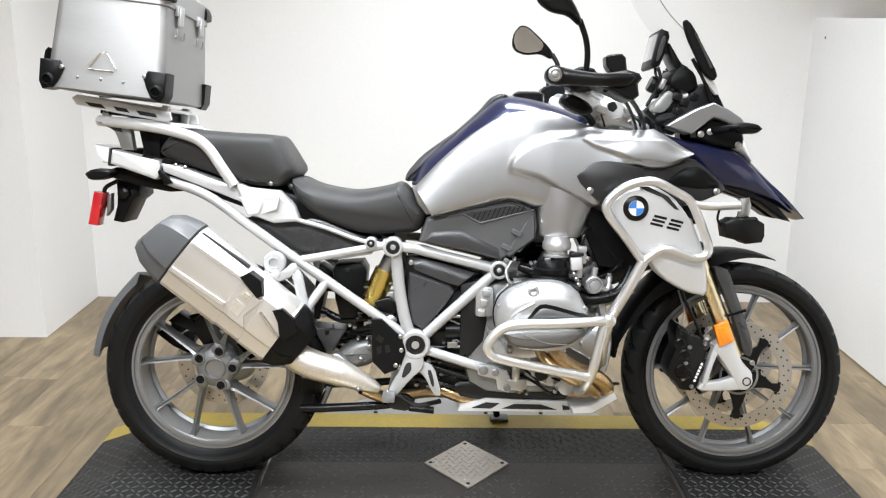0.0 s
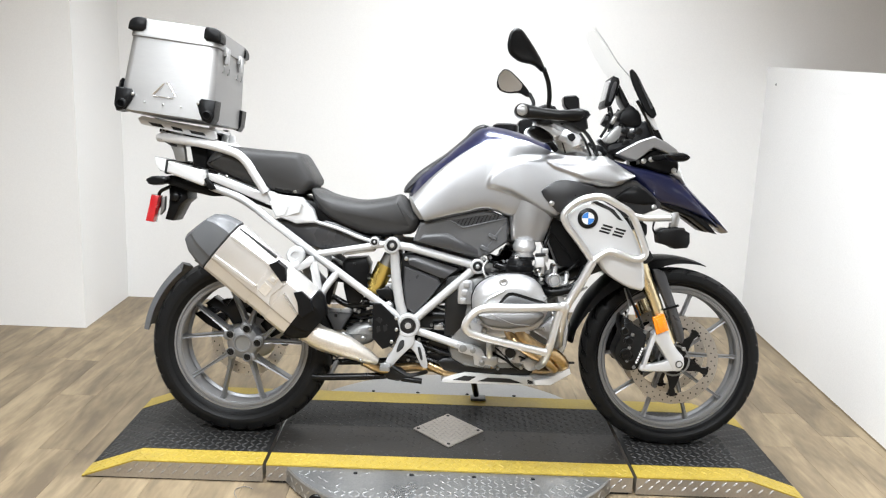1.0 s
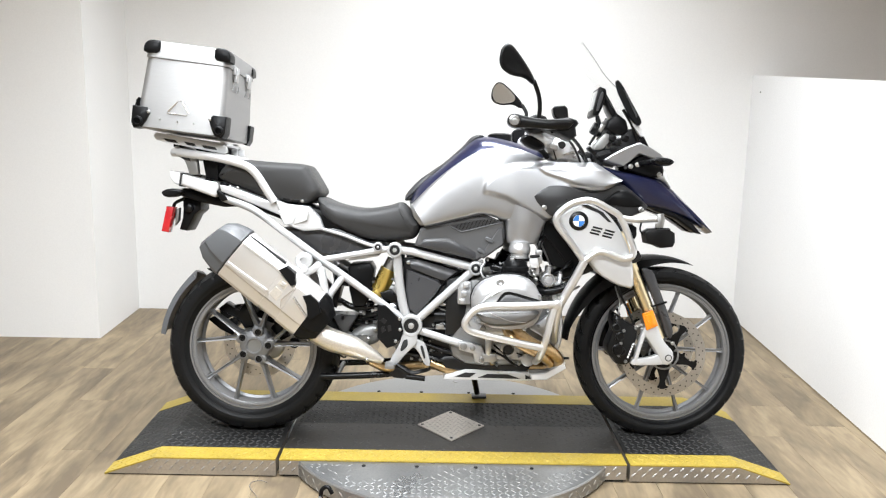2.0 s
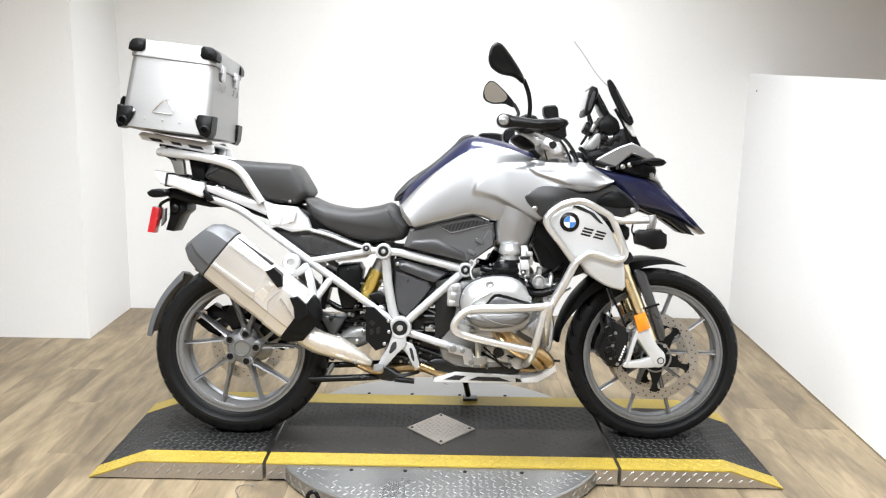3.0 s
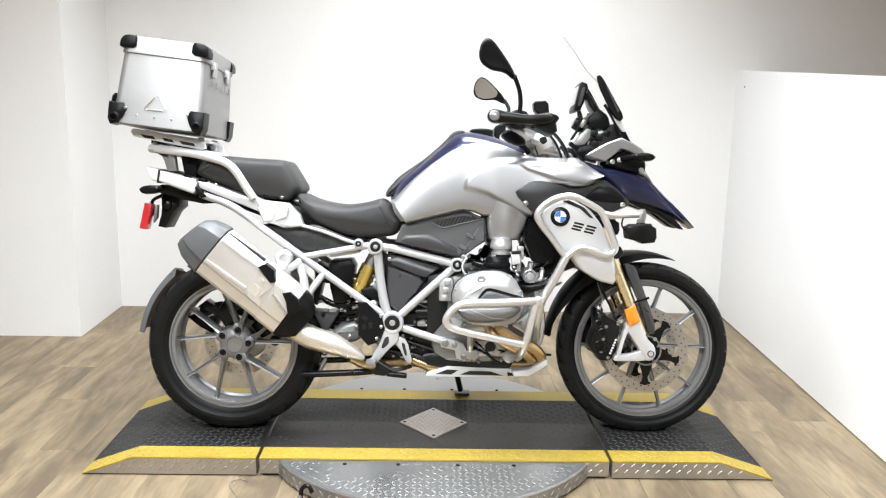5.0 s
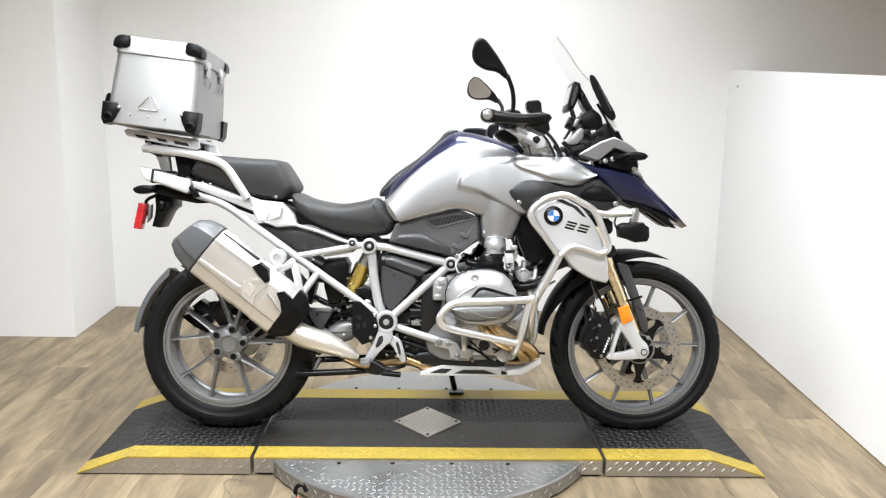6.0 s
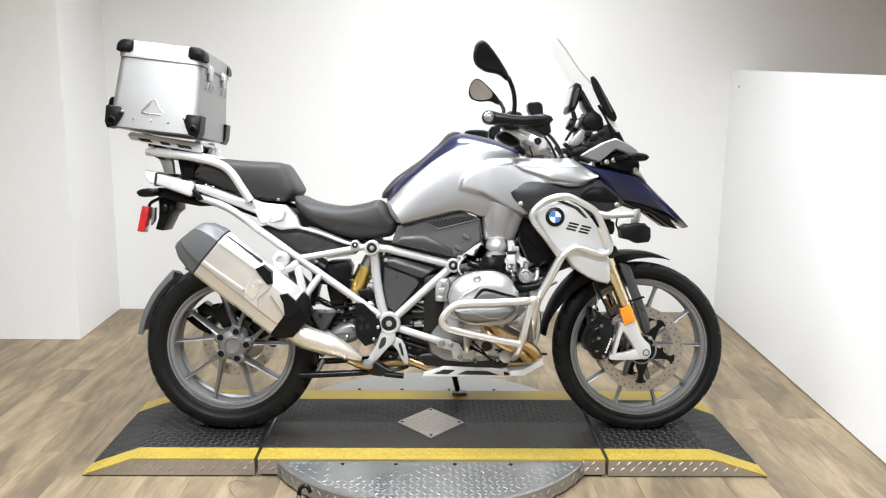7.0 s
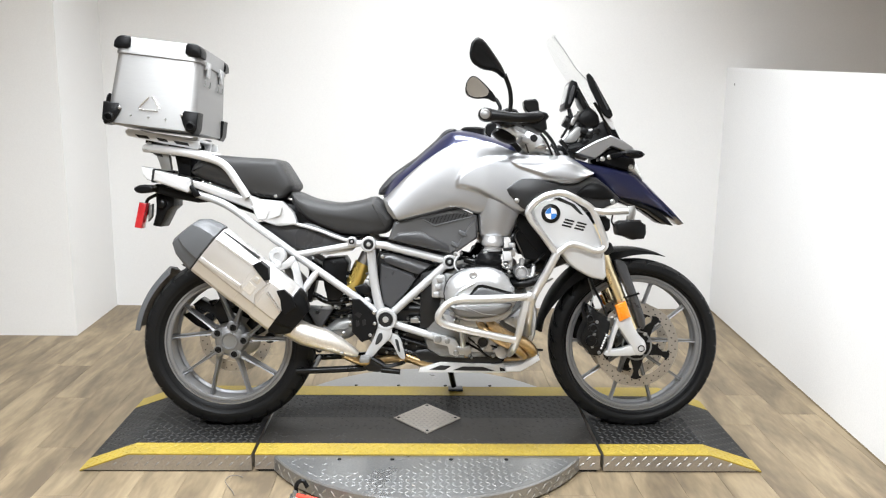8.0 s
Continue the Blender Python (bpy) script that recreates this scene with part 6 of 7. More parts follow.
    part("heat_shield", slab([(-0.545, 0.560), (-0.520, 0.566), (-0.455, 0.492), (-0.462, 0.470), (-0.480, 0.476), (-0.548, 0.542)], soft(y + k * 0.012, y - k * 0.002, 0.002), 0), ENGINE, bike, "steel heat shield")
    part("shield_stripe", slab([(-0.535, 0.555), (-0.528, 0.558), (-0.474, 0.494), (-0.480, 0.490)], soft(y + k * 0.0135, y + k * 0.004, 0.001), 0), BLACK_PLASTIC, bike)
    part("strut_knuckle", turned([(0.016, y), (0.016, y + k * 0.030), (0.012, y + k * 0.036), (0.006, y + k * 0.037)], (-0.482, 0, 0.436), 18), FRAME_PAINT, bike)
    bm = bmesh.new()
    lathe(bm, [(0.030, k * 0.170), (0.030, k * 0.190), (0.026, k * 0.195), (0.013, k * 0.196), (0.012, k * 0.190), (0.006, k * 0.190)], (-0.531, 0, 0.630), 28)
    lathe(bm, [(0.012, k * 0.170), (0.012, k * 0.196), (0.008, k * 0.199)], (-0.526, 0, 0.600), 16)
    part("pillion_mount", bm, FRAME_PAINT, bike)

# side covers between the tubes
for k in SIDES:
    part("air_duct_cover", slab([(-0.125, 0.752), (-0.10, 0.757), (-0.02, 0.776), (0.10, 0.803), (0.168, 0.778), (0.176, 0.735), (0.168, 0.695), (0.078, 0.640), (-0.02, 0.662), (-0.145, 0.69)], rings(k, (0.172, 0.010), (0.169, 0.004), (0.160, 0), (0.10, 0)), 0), DUCT_GREY, bike, "grey air duct cover", 20)
    part("duct_grille", slab([(-0.026, 0.764), (0.094, 0.790), (0.158, 0.776), (0.02, 0.744)], rings(k, (0.1735, 0.003), (0.168, 0)), 0), GREY_PLASTIC, bike, "dark mesh inlet")
    part("grille_edge", pipe([(-0.030, k * 0.1735, 0.766), (0.020, k * 0.1745, 0.741), (0.100, k * 0.1745, 0.762), (0.164, k * 0.1735, 0.778)], 0.0026, seg=8, smooth_path=False), HUGGER_GREY, bike)
    mesh_bars = bmesh.new()
    for q in range(11):
        block(mesh_bars, (0.0022, 0.003, 0.020 + 0.014 * math.sin(math.pi * q / 10)), pose(0.002 + 0.013 * q, k * 0.1742, 0.758 + 0.0020 * q, 0, 25), 0)
    part("grille_bars", mesh_bars, BLACK_PLASTIC, bike, "fine dark mesh bars")
    part("duct_fold", slab([(-0.11, 0.715), (-0.03, 0.722), (0.07, 0.672), (0.075, 0.645), (-0.02, 0.666), (-0.13, 0.69)], rings(k, (0.1765, 0.008), (0.172, 0), (0.16, 0)), 0), GREY_PLASTIC, bike)
    part("duct_corner", slab([(0.085, 0.655), (0.15, 0.76), (0.166, 0.765), (0.170, 0.70), (0.10, 0.648)], rings(k, (0.176, 0.006), (0.17, 0), (0.15, 0)), 0), DUCT_GREY, bike)
    bm = bmesh.new()
    for x, z in ((0.118, 0.715), (0.092, 0.675)):
        block(bm, (0.030, 0.006, 0.014), pose(x, k * 0.177, z, 0, 25), 0.002, 1)
    part("duct_clip", bm, HUGGER_GREY, bike)
    part("side_cover", slab([(-0.182, 0.640), (-0.14, 0.648), (0.025, 0.600), (-0.035, 0.556), (-0.06, 0.52), (-0.138, 0.432), (-0.172, 0.458), (-0.186, 0.54)], rings(k, (0.138, 0.008), (0.135, 0.002), (0.128, 0), (0.08, 0)), 0), BLACK_PLASTIC, bike, "charcoal triangular side cover")
    part("side_cover_facet", slab([(-0.170, 0.634), (-0.13, 0.640), (0.008, 0.600), (-0.035, 0.566), (-0.06, 0.572), (-0.155, 0.608)], rings(k, (0.140, 0.003), (0.138, 0), (0.11, 0)), 0, tilt=-k * 0.22), GREY_PLASTIC, bike)
    part("side_cover_step", slab([(-0.172, 0.602), (-0.058, 0.566), (-0.048, 0.548), (-0.072, 0.512), (-0.132, 0.444), (-0.160, 0.462), (-0.174, 0.53)], rings(k, (0.145, 0.007), (0.140, 0), (0.11, 0)), 0, tilt=-k * 0.10), GREY_PLASTIC, bike, smooth=20)
    part("side_cover_crease", slab([(-0.165, 0.555), (-0.06, 0.528), (-0.075, 0.508), (-0.13, 0.452), (-0.158, 0.468)], rings(k, (0.150, 0.008), (0.144, 0), (0.12, 0)), 0, tilt=-k * 0.04), BLACK_PLASTIC, bike, smooth=20)
    bm = bmesh.new()
    lathe(bm, [(0.007, k * 0.14), (0.007, k * 0.147), (0.004, k * 0.148)], (-0.166, 0, 0.628), 10)
    part("cover_screw", bm, BOLT, bike)

# gearbox block, swingarm, shock and small hardware seen between the tubes
part("gearbox", slab([(-0.20, 0.58), (0.02, 0.60), (0.10, 0.54), (0.10, 0.30), (-0.08, 0.25), (-0.19, 0.30), (-0.22, 0.42)], soft(-0.115, 0.115, 0.02), 1), DARK_ENGINE, bike, "dark gearbox housing")
part("swingarm", slab([(-0.16, 0.43), (-0.30, 0.44), (-0.55, 0.365), (-0.66, 0.33), (-0.66, 0.27), (-0.52, 0.28), (-0.30, 0.345), (-0.16, 0.36)], soft(0.075, 0.15, 0.018), 1), ENGINE, bike, "cast silver swingarm")
part("rear_shock", pipe([(-0.237, -0.085, 0.598), (-0.280, -0.085, 0.505)], 0.032, seg=22), GOLD, bike, "gold rear shock reservoir")
part("shock_cap", pipe([(-0.220, -0.085, 0.632), (-0.238, -0.085, 0.596)], 0.026, seg=22), BOLT, bike, "silver shock cap")
coil = [Vector((-0.30 - 0.30 * q * 0.021 / 8 + 0.036 * math.cos(q * math.pi / 4), 0.02 + 0.036 * math.sin(q * math.pi / 4), 0.52 - q * 0.021 / 8 * 0.9)) for q in range(73)]
part("shock_spring", pipe(coil, 0.0065, seg=8, steps=2), BLACK_METAL, bike, "black coil spring")
part("battery_box", slab([(-0.386, 0.60), (-0.378, 0.614), (-0.305, 0.620), (-0.291, 0.596), (-0.301, 0.502), (-0.324, 0.462), (-0.365, 0.461), (-0.380, 0.519)], soft(-0.105, 0.03, 0.010), 0), BLACK_PLASTIC, bike, "black moulded box")
part("splash_flap", slab([(-0.430, 0.606), (-0.389, 0.585), (-0.385, 0.527), (-0.412, 0.530), (-0.432, 0.447), (-0.447, 0.450), (-0.444, 0.541)], soft(-0.05, 0.05, 0.006), 0), BLACK_PLASTIC, bike, "black splash flap")
part("mudguard_wedge", slab([(-0.449, 0.428), (-0.350, 0.424), (-0.389, 0.358), (-0.412, 0.358)], soft(-0.065, 0.03, 0.008), 0), GREY_PLASTIC, bike, "dark grey wedge of the inner mudguard", 25)
part("shock_lever", slab([(-0.384, 0.352), (-0.334, 0.387), (-0.280, 0.399), (-0.258, 0.355), (-0.276, 0.322), (-0.319, 0.308), (-0.358, 0.318)], soft(-0.07, 0.03, 0.020), 2), ENGINE_GREY, bike, "grey cast shock lever", 50)
part("lever_lug", slab([(-0.395, 0.352), (-0.375, 0.364), (-0.338, 0.332), (-0.352, 0.318)], soft(-0.095, -0.06, 0.006), 1), ENGINE, bike)
for x, z in ((-0.31, 0.338), (-0.285, 0.375)):
    part("lever_bolt", turned([(0.008, -0.06), (0.008, -0.078), (0.005, -0.08)], (x, 0, z), 12), BOLT, bike)
part("box_lid", slab([(-0.395, 0.625), (-0.352, 0.652), (-0.29, 0.662), (-0.272, 0.645), (-0.30, 0.640), (-0.37, 0.628)], soft(-0.09, 0.05, 0.004), 1), LIGHT_SILVER, bike)
bm = bmesh.new()
tube(bm, [(-0.42, -0.07, 0.48), (-0.36, -0.08, 0.455), (-0.29, -0.08, 0.46)], 0.011)
tube(bm, [(-0.30, -0.10, 0.53), (-0.25, -0.11, 0.47), (-0.21, -0.10, 0.44)], 0.008)
tube(bm, [(-0.33, -0.06, 0.42), (-0.28, -0.08, 0.435), (-0.24, -0.08, 0.43)], 0.012)
part("linkage_hose", bm, BLACK_METAL, bike, "black hoses")
bm = bmesh.new()
tube(bm, [(-0.30, -0.07, 0.445), (-0.25, -0.07, 0.452)], 0.016)
tube(bm, [(-0.235, -0.09, 0.49), (-0.205, -0.09, 0.50), (-0.20, -0.09, 0.55)], 0.012)
block(bm, (0.035, 0.04, 0.05), pose(-0.225, -0.075, 0.515), 0.008)
part("linkage_casting", bm, ENGINE, bike, "silver suspension castings")
part("starter_motor", pipe([(-0.07, -0.115, 0.435), (0.055, -0.115, 0.435)], 0.027, seg=20), BLACK_METAL, bike, "black cylindrical starter motor")
bm = pipe([(-0.06, -0.13, 0.392), (0.04, -0.13, 0.388)], 0.0045)
block(bm, (0.03, 0.02, 0.018), pose(-0.05, -0.13, 0.398), 0.004)
part("starter_cable", bm, BOLT, bike)
part("starter_bolt", pipe([(-0.05, -0.13, 0.478), (0.05, -0.13, 0.478)], 0.006), BOLT, bike)

part("lower_block", slab([(-0.19, 0.36), (-0.02, 0.35), (0.06, 0.32), (0.10, 0.25), (0.02, 0.238), (-0.16, 0.238), (-0.20, 0.28)], soft(-0.10, 0.10, 0.012), 0), BLACK_METAL, bike, "black lower gearbox cover")
for k in SIDES:
    for pts, r in (([(0.40, 0.13, 1.03), (0.45, 0.14, 1.01), (0.475, 0.12, 0.96)], 0.007), ([(0.47, 0.10, 1.05), (0.50, 0.09, 1.02), (0.52, 0.10, 0.98)], 0.008)):
        part("control_cable", pipe([(x, k * y, z) for x, y, z in pts], r, seg=8), BLACK_METAL, bike, "black control cable")
    part("cable_clamp", brick((0.03, 0.03, 0.02), pose(0.335, k * 0.17, 1.045, 0, 20), 0.005), ENGINE, bike)
    part("yoke_bolt", turned([(0.014, k * 0.10), (0.014, k * 0.122), (0.009, k * 0.125)], (0.415, 0, 0.985), 16), BOLT, bike)
    part("fork_cap", turned([(0.026, 0.955), (0.026, 1.005), (0.018, 1.012), (0.010, 1.012)], (0.455, k * 0.105, 0), 24, axis="Z"), ENGINE, bike, "silver fork cap")
    part("instrument_stay", pipe([(0.52, k * 0.07, 1.03), (0.545, k * 0.08, 1.10), (0.575, k * 0.09, 1.17)], 0.010, seg=10), BLACK_METAL, bike, "black instrument stay")
    part("instrument_arm", pipe([(0.50, k * 0.06, 1.05), (0.53, k * 0.07, 1.075), (0.59, k * 0.08, 1.09)], 0.013, seg=10), ENGINE, bike)
part("start_switch", brick((0.010, 0.012, 0.010), pose(0.232, -0.285, 1.052), 0.003), RED, bike, "small red switch")

# ---- engine ----
part("crankcase", slab([(0.02, 0.56), (0.12, 0.60), (0.30, 0.58), (0.36, 0.50), (0.37, 0.36), (0.34, 0.27), (0.06, 0.255), (-0.02, 0.30), (0.0, 0.44)], soft(-0.145, 0.145, 0.02), 1), CASE_GREY, bike, "grey cast crankcase")
part("rear_housing", slab([(-0.03, 0.57), (0.035, 0.585), (0.045, 0.47), (0.035, 0.41), (0.0, 0.37), (-0.03, 0.37)], soft(-0.147, 0.147, 0.006), 0), DARK_ENGINE, bike, "dark rear housing of the engine")
for k in SIDES:
    bm = brick((0.05, 0.03, 0.085), pose(0.035, k * 0.15, 0.525), 0.010)
    for q in range(3):
        block(bm, (0.022, 0.02, 0.020), pose(0.028 + 0.006 * q, k * 0.165, 0.495 + 0.028 * q), 0.005)
    part("rear_casting", bm, ENGINE, bike, "ribbed silver casting")
part("front_cover", slab([(0.335, 0.52), (0.375, 0.50), (0.395, 0.42), (0.385, 0.33), (0.35, 0.30), (0.32, 0.36)], soft(-0.155, 0.155, 0.02), 1), ENGINE, bike, "cast silver front cover")
part("sump", slab([(-0.06, 0.29), (0.08, 0.30), (0.32, 0.285), (0.345, 0.255), (0.24, 0.235), (-0.02, 0.235)], soft(-0.13, 0.13, 0.012), 1), DARK_ENGINE, bike, "dark sump")
for k in SIDES:
    part("cylinder", slab([(0.07, 0.53), (0.12, 0.575), (0.25, 0.565), (0.30, 0.51), (0.28, 0.44), (0.22, 0.41), (0.10, 0.42)], soft(k * 0.27, k * 0.12, 0.008), 1), ENGINE, bike, "cast silver cylinder")
    fins = bmesh.new()
    for j in range(5):
        prism(fins, [(0.055, 0.535), (0.11, 0.588), (0.25, 0.578), (0.305, 0.51), (0.285, 0.43), (0.22, 0.402), (0.09, 0.412)], soft(k * (0.165 + j * 0.018), k * (0.171 + j * 0.018), 0.001), 1)
    part("cooling_fins", fins, ENGINE, bike)
    head = part("valve_cover", slab([(0.058, 0.475), (0.052, 0.520), (0.066, 0.560), (0.095, 0.584), (0.148, 0.603), (0.215, 0.604), (0.262, 0.585), (0.288, 0.535), (0.298, 0.498), (0.285, 0.465), (0.238, 0.437), (0.150, 0.428), (0.090, 0.438)], rings(k, (0.338, 0.046), (0.336, 0.034), (0.330, 0.020), (0.318, 0.007), (0.305, 0), (0.288, 0), (0.287, 0.003), (0.284, 0.003), (0.283, 0), (0.265, 0), (0.258, 0.006)), 1), ENGINE, bike, "cast silver valve cover", 50)
    part("cover_gasket", slab([(0.055, 0.475), (0.049, 0.522), (0.064, 0.562), (0.094, 0.587), (0.148, 0.606), (0.215, 0.607), (0.264, 0.587), (0.291, 0.535), (0.301, 0.497), (0.287, 0.462), (0.238, 0.434), (0.150, 0.425), (0.089, 0.435)], rings(k, (0.262, 0.003), (0.260, 0), (0.254, 0), (0.252, 0.003)), 1), BLACK_METAL, head)
    part("cover_guard", slab([(0.066, 0.476), (0.080, 0.486), (0.270, 0.494), (0.285, 0.482), (0.262, 0.458), (0.232, 0.443), (0.158, 0.434), (0.096, 0.441)], rings(k, (0.347, 0.022), (0.3445, 0.010), (0.338, 0.002), (0.325, 0), (0.30, 0)), 1), COVER_GREY, head, "grey plug cover", 60)
    part("cover_upper_panel", slab([(0.136, 0.508), (0.163, 0.541), (0.182, 0.544), (0.288, 0.514), (0.288, 0.504)], rings(k, (0.344, 0.006), (0.341, 0.001), (0.325, 0)), 1), COVER_DARK, head, "dark grey upper cover panel")
    part("cover_rib", pipe([(0.080, k * 0.338, 0.500), (0.104, k * 0.341, 0.530), (0.135, k * 0.341, 0.548), (0.150, k * 0.340, 0.556)], 0.004, seg=8), ENGINE, head)
    part("cover_shadow_gap", slab([(0.124, 0.503), (0.158, 0.551), (0.184, 0.554), (0.298, 0.521), (0.298, 0.499)], rings(k, (0.3400, 0.001), (0.325, 0)), 1), BLACK_METAL, head)
    part("fin_line", pipe([(0.115, k * 0.3470, 0.480), (0.150, k * 0.3482, 0.466), (0.185, k * 0.3482, 0.454), (0.235, k * 0.3465, 0.450)], 0.0012, seg=6), ENGINE, head)
    for x, z, y, r in ((0.148, 0.582, 0.322, 0.015), (0.078, 0.452, 0.318, 0.009), (0.066, 0.540, 0.300, 0.008), (0.280, 0.535, 0.306, 0.009)):
        part("cover_bolt", turned([(r, k * (y - 0.02)), (r, k * (y + 0.010)), (r * 0.75, k * (y + 0.014)), (r * 0.5, k * (y + 0.014)), (r * 0.45, k * (y + 0.008))], (x, 0, z), 16), ENGINE, head)
    # intake: rubber boot, throttle body and injector
    boot = bmesh.new()
    lathe(boot, [(0.040, 0.585), (0.047, 0.592), (0.048, 0.604), (0.044, 0.608), (0.047, 0.613), (0.047, 0.624), (0.042, 0.628), (0.040, 0.640), (0.034, 0.648)], (0.210, k * 0.20, 0), 28, axis="Z")
    part("intake_boot", boot, BLACK_PLASTIC, bike, "black rubber intake boot")
    part("throttle_body", turned([(0.030, 0.640), (0.0335, 0.648), (0.0335, 0.660), (0.029, 0.662), (0.029, 0.672), (0.036, 0.674), (0.038, 0.680), (0.038, 0.692), (0.035, 0.696), (0.033, 0.71)], (0.224, k * 0.19, 0), 32, axis="Z"), ENGINE, bike, "silver throttle body")
    part("hose_clamp", turned([(0.0365, 0.645), (0.0365, 0.655)], (0.224, k * 0.19, 0), 28, axis="Z"), BLACK_METAL, bike)
    part("clamp_screw_head", brick((0.016, 0.012, 0.010), pose(0.196, k * 0.222, 0.650), 0.003), BOLT, bike)
    part("plug_white", brick((0.030, 0.020, 0.034), pose(0.272, k * 0.222, 0.640, 0, -6), 0.005), LIGHT_SILVER, bike, "white connector plug")
    part("plug_collar", brick((0.034, 0.020, 0.010), pose(0.274, k * 0.220, 0.664, 0, -6), 0.003), DARK_ENGINE, bike)
    for q in range(3):
        part("plug_screw", turned([(0.006, k * 0.20), (0.006, k * 0.226), (0.003, k * 0.228)], (0.268 + 0.006 * q, 0, 0.612 - 0.014 * q), 12), BOLT, bike)
    bm = bmesh.new()
    block(bm, (0.030, 0.035, 0.030), pose(0.287, k * 0.195, 0.652), 0.006)
    block(bm, (0.022, 0.03, 0.018), pose(0.290, k * 0.20, 0.676), 0.004)
    tube(bm, [(0.285, k * 0.20, 0.64), (0.283, k * 0.20, 0.60)], 0.010)
    part("injector_plug", bm, ENGINE, bike, "pale injector plug")
    part("injector_cable", pipe([(0.290, k * 0.20, 0.685), (0.295, k * 0.195, 0.71), (0.315, k * 0.17, 0.73)], 0.005, seg=8), BLACK_METAL, bike)
    bm = bmesh.new()
    lathe(bm, [(0.024, k * 0.15), (0.024, k * 0.205), (0.020, k * 0.208), (0.017, k * 0.200), (0.013, k * 0.200), (0.012, k * 0.206), (0.006, k * 0.207)], (0.325, 0, 0.580), 24)
    tube(bm, [(0.325, k * 0.185, 0.59), (0.33, k * 0.185, 0.625)], 0.009)
    tube(bm, [(0.335, k * 0.185, 0.57), (0.365, k * 0.18, 0.565), (0.372, k * 0.17, 0.60)], 0.009)
    part("coolant_fitting", bm, ENGINE, bike, "silver coolant fitting")
    part("coolant_hose", pipe([(0.292, k * 0.17, 0.545), (0.327, k * 0.19, 0.539), (0.387, k * 0.19, 0.555), (0.417, k * 0.18, 0.586), (0.435, k * 0.16, 0.62)], 0.0155, seg=14), BLACK_METAL, bike, "black coolant hose")
    part("engine_side_bracket", slab([(0.335, 0.545), (0.352, 0.556), (0.366, 0.520), (0.372, 0.470), (0.358, 0.462), (0.345, 0.500)], rings(k, (0.178, 0.004), (0.17, 0), (0.15, 0)), 1), ENGINE, bike)
    for x, z in ((0.356, 0.538), (0.362, 0.485), (0.372, 0.430), (0.368, 0.390)):
        part("cover_edge_bolt", turned([(0.007, k * 0.15), (0.007, k * 0.168), (0.004, k * 0.170)], (x, 0, z), 12), BOLT, bike)
    for q in range(5):
        part("head_rib", brick((0.005, 0.05, 0.030), pose(0.062 + 0.010 * q, k * 0.205, 0.415 - 0.004 * q, 0, 12), 0.001, 1), ENGINE, bike)
    part("head_base", slab([(0.040, 0.452), (0.060, 0.440), (0.120, 0.420), (0.230, 0.424), (0.240, 0.400), (0.130, 0.385), (0.060, 0.395)], rings(k, (0.245, 0.006), (0.24, 0), (0.14, 0)), 1), ENGINE, bike, "cast silver cylinder base")
    part("knock_sensor", turned([(0.011, k * 0.20), (0.011, k * 0.252), (0.008, k * 0.256), (0.004, k * 0.252)], (0.098, 0, 0.412), 16), BOLT, bike)
    part("cable_loop", pipe([(0.105, k * 0.17, 0.635), (0.09, k * 0.19, 0.61), (0.10, k * 0.20, 0.585), (0.125, k * 0.2, 0.578)], 0.0045, seg=8), ENGINE_GREY if k < 0 else BLACK_METAL, bike)
    part("wiring_bundle", pipe([(0.13, k * 0.15, 0.62), (0.17, k * 0.17, 0.615), (0.20, k * 0.16, 0.66)], 0.012, seg=10), BLACK_METAL, bike)
    # exhaust header
    part("exhaust_header", pipe([(0.20, k * 0.235, 0.43), (0.225, k * 0.250, 0.395), (0.275, k * 0.250, 0.360), (0.335, k * 0.235, 0.335), (0.368, k * 0.20, 0.295), (0.345, k * 0.15, 0.262), (0.25, k * 0.09, 0.25)], 0.021, seg=16, steps=7), HEADER, bike, "heat-tinted golden exhaust header")
    part("exhaust_header", pipe([(0.172, k * 0.235, 0.425), (0.195, k * 0.262, 0.385), (0.245, k * 0.268, 0.350), (0.30, k * 0.255, 0.322), (0.338, k * 0.215, 0.285)], 0.015, seg=14, steps=7), HEADER, bike, "heat-tinted golden exhaust header")
    part("header_flange", slab([(0.165, 0.428), (0.24, 0.428), (0.25, 0.405), (0.17, 0.405)], soft(k * 0.26, k * 0.20, 0.004), 1), ENGINE, bike)
    # lower engine hardware
    bm = bmesh.new()
    lathe(bm, [(0.028, k * 0.14), (0.028, k * 0.165), (0.02, k * 0.168), (0.018, k * 0.155)], (0.195, 0, 0.325), 24)
    lathe(bm, [(0.024, k * 0.14), (0.024, k * 0.17), (0.016, k * 0.174)], (0.265, 0, 0.290), 20)
    block(bm, (0.10, 0.05, 0.06), pose(0.20, k * 0.13, 0.315), 0.012)
    part("oil_housing", bm, ENGINE, bike, "cast housing with round plug")
    part("plug_recess", turned([(0.017, k * 0.16), (0.017, k * 0.1685)], (0.195, 0, 0.325), 20), DARK_ENGINE, bike)
    part("engine_mount", slab([(0.015, 0.352), (0.06, 0.348), (0.10, 0.335), (0.118, 0.295), (0.105, 0.272), (0.075, 0.282), (0.07, 0.31), (0.02, 0.322)], soft(k * 0.172, k * 0.15, 0.003), 0), ENGINE, bike, "cast silver engine mount")
    for x, z, r in ((0.035, 0.336, 0.013), (0.068, 0.330, 0.010), (0.10, 0.288, 0.010)):
        part("mount_bolt", turned([(r, k * 0.165), (r, k * 0.176), (r * 0.6, k * 0.178)], (x, 0, z), 14), ENGINE_GREY, bike)
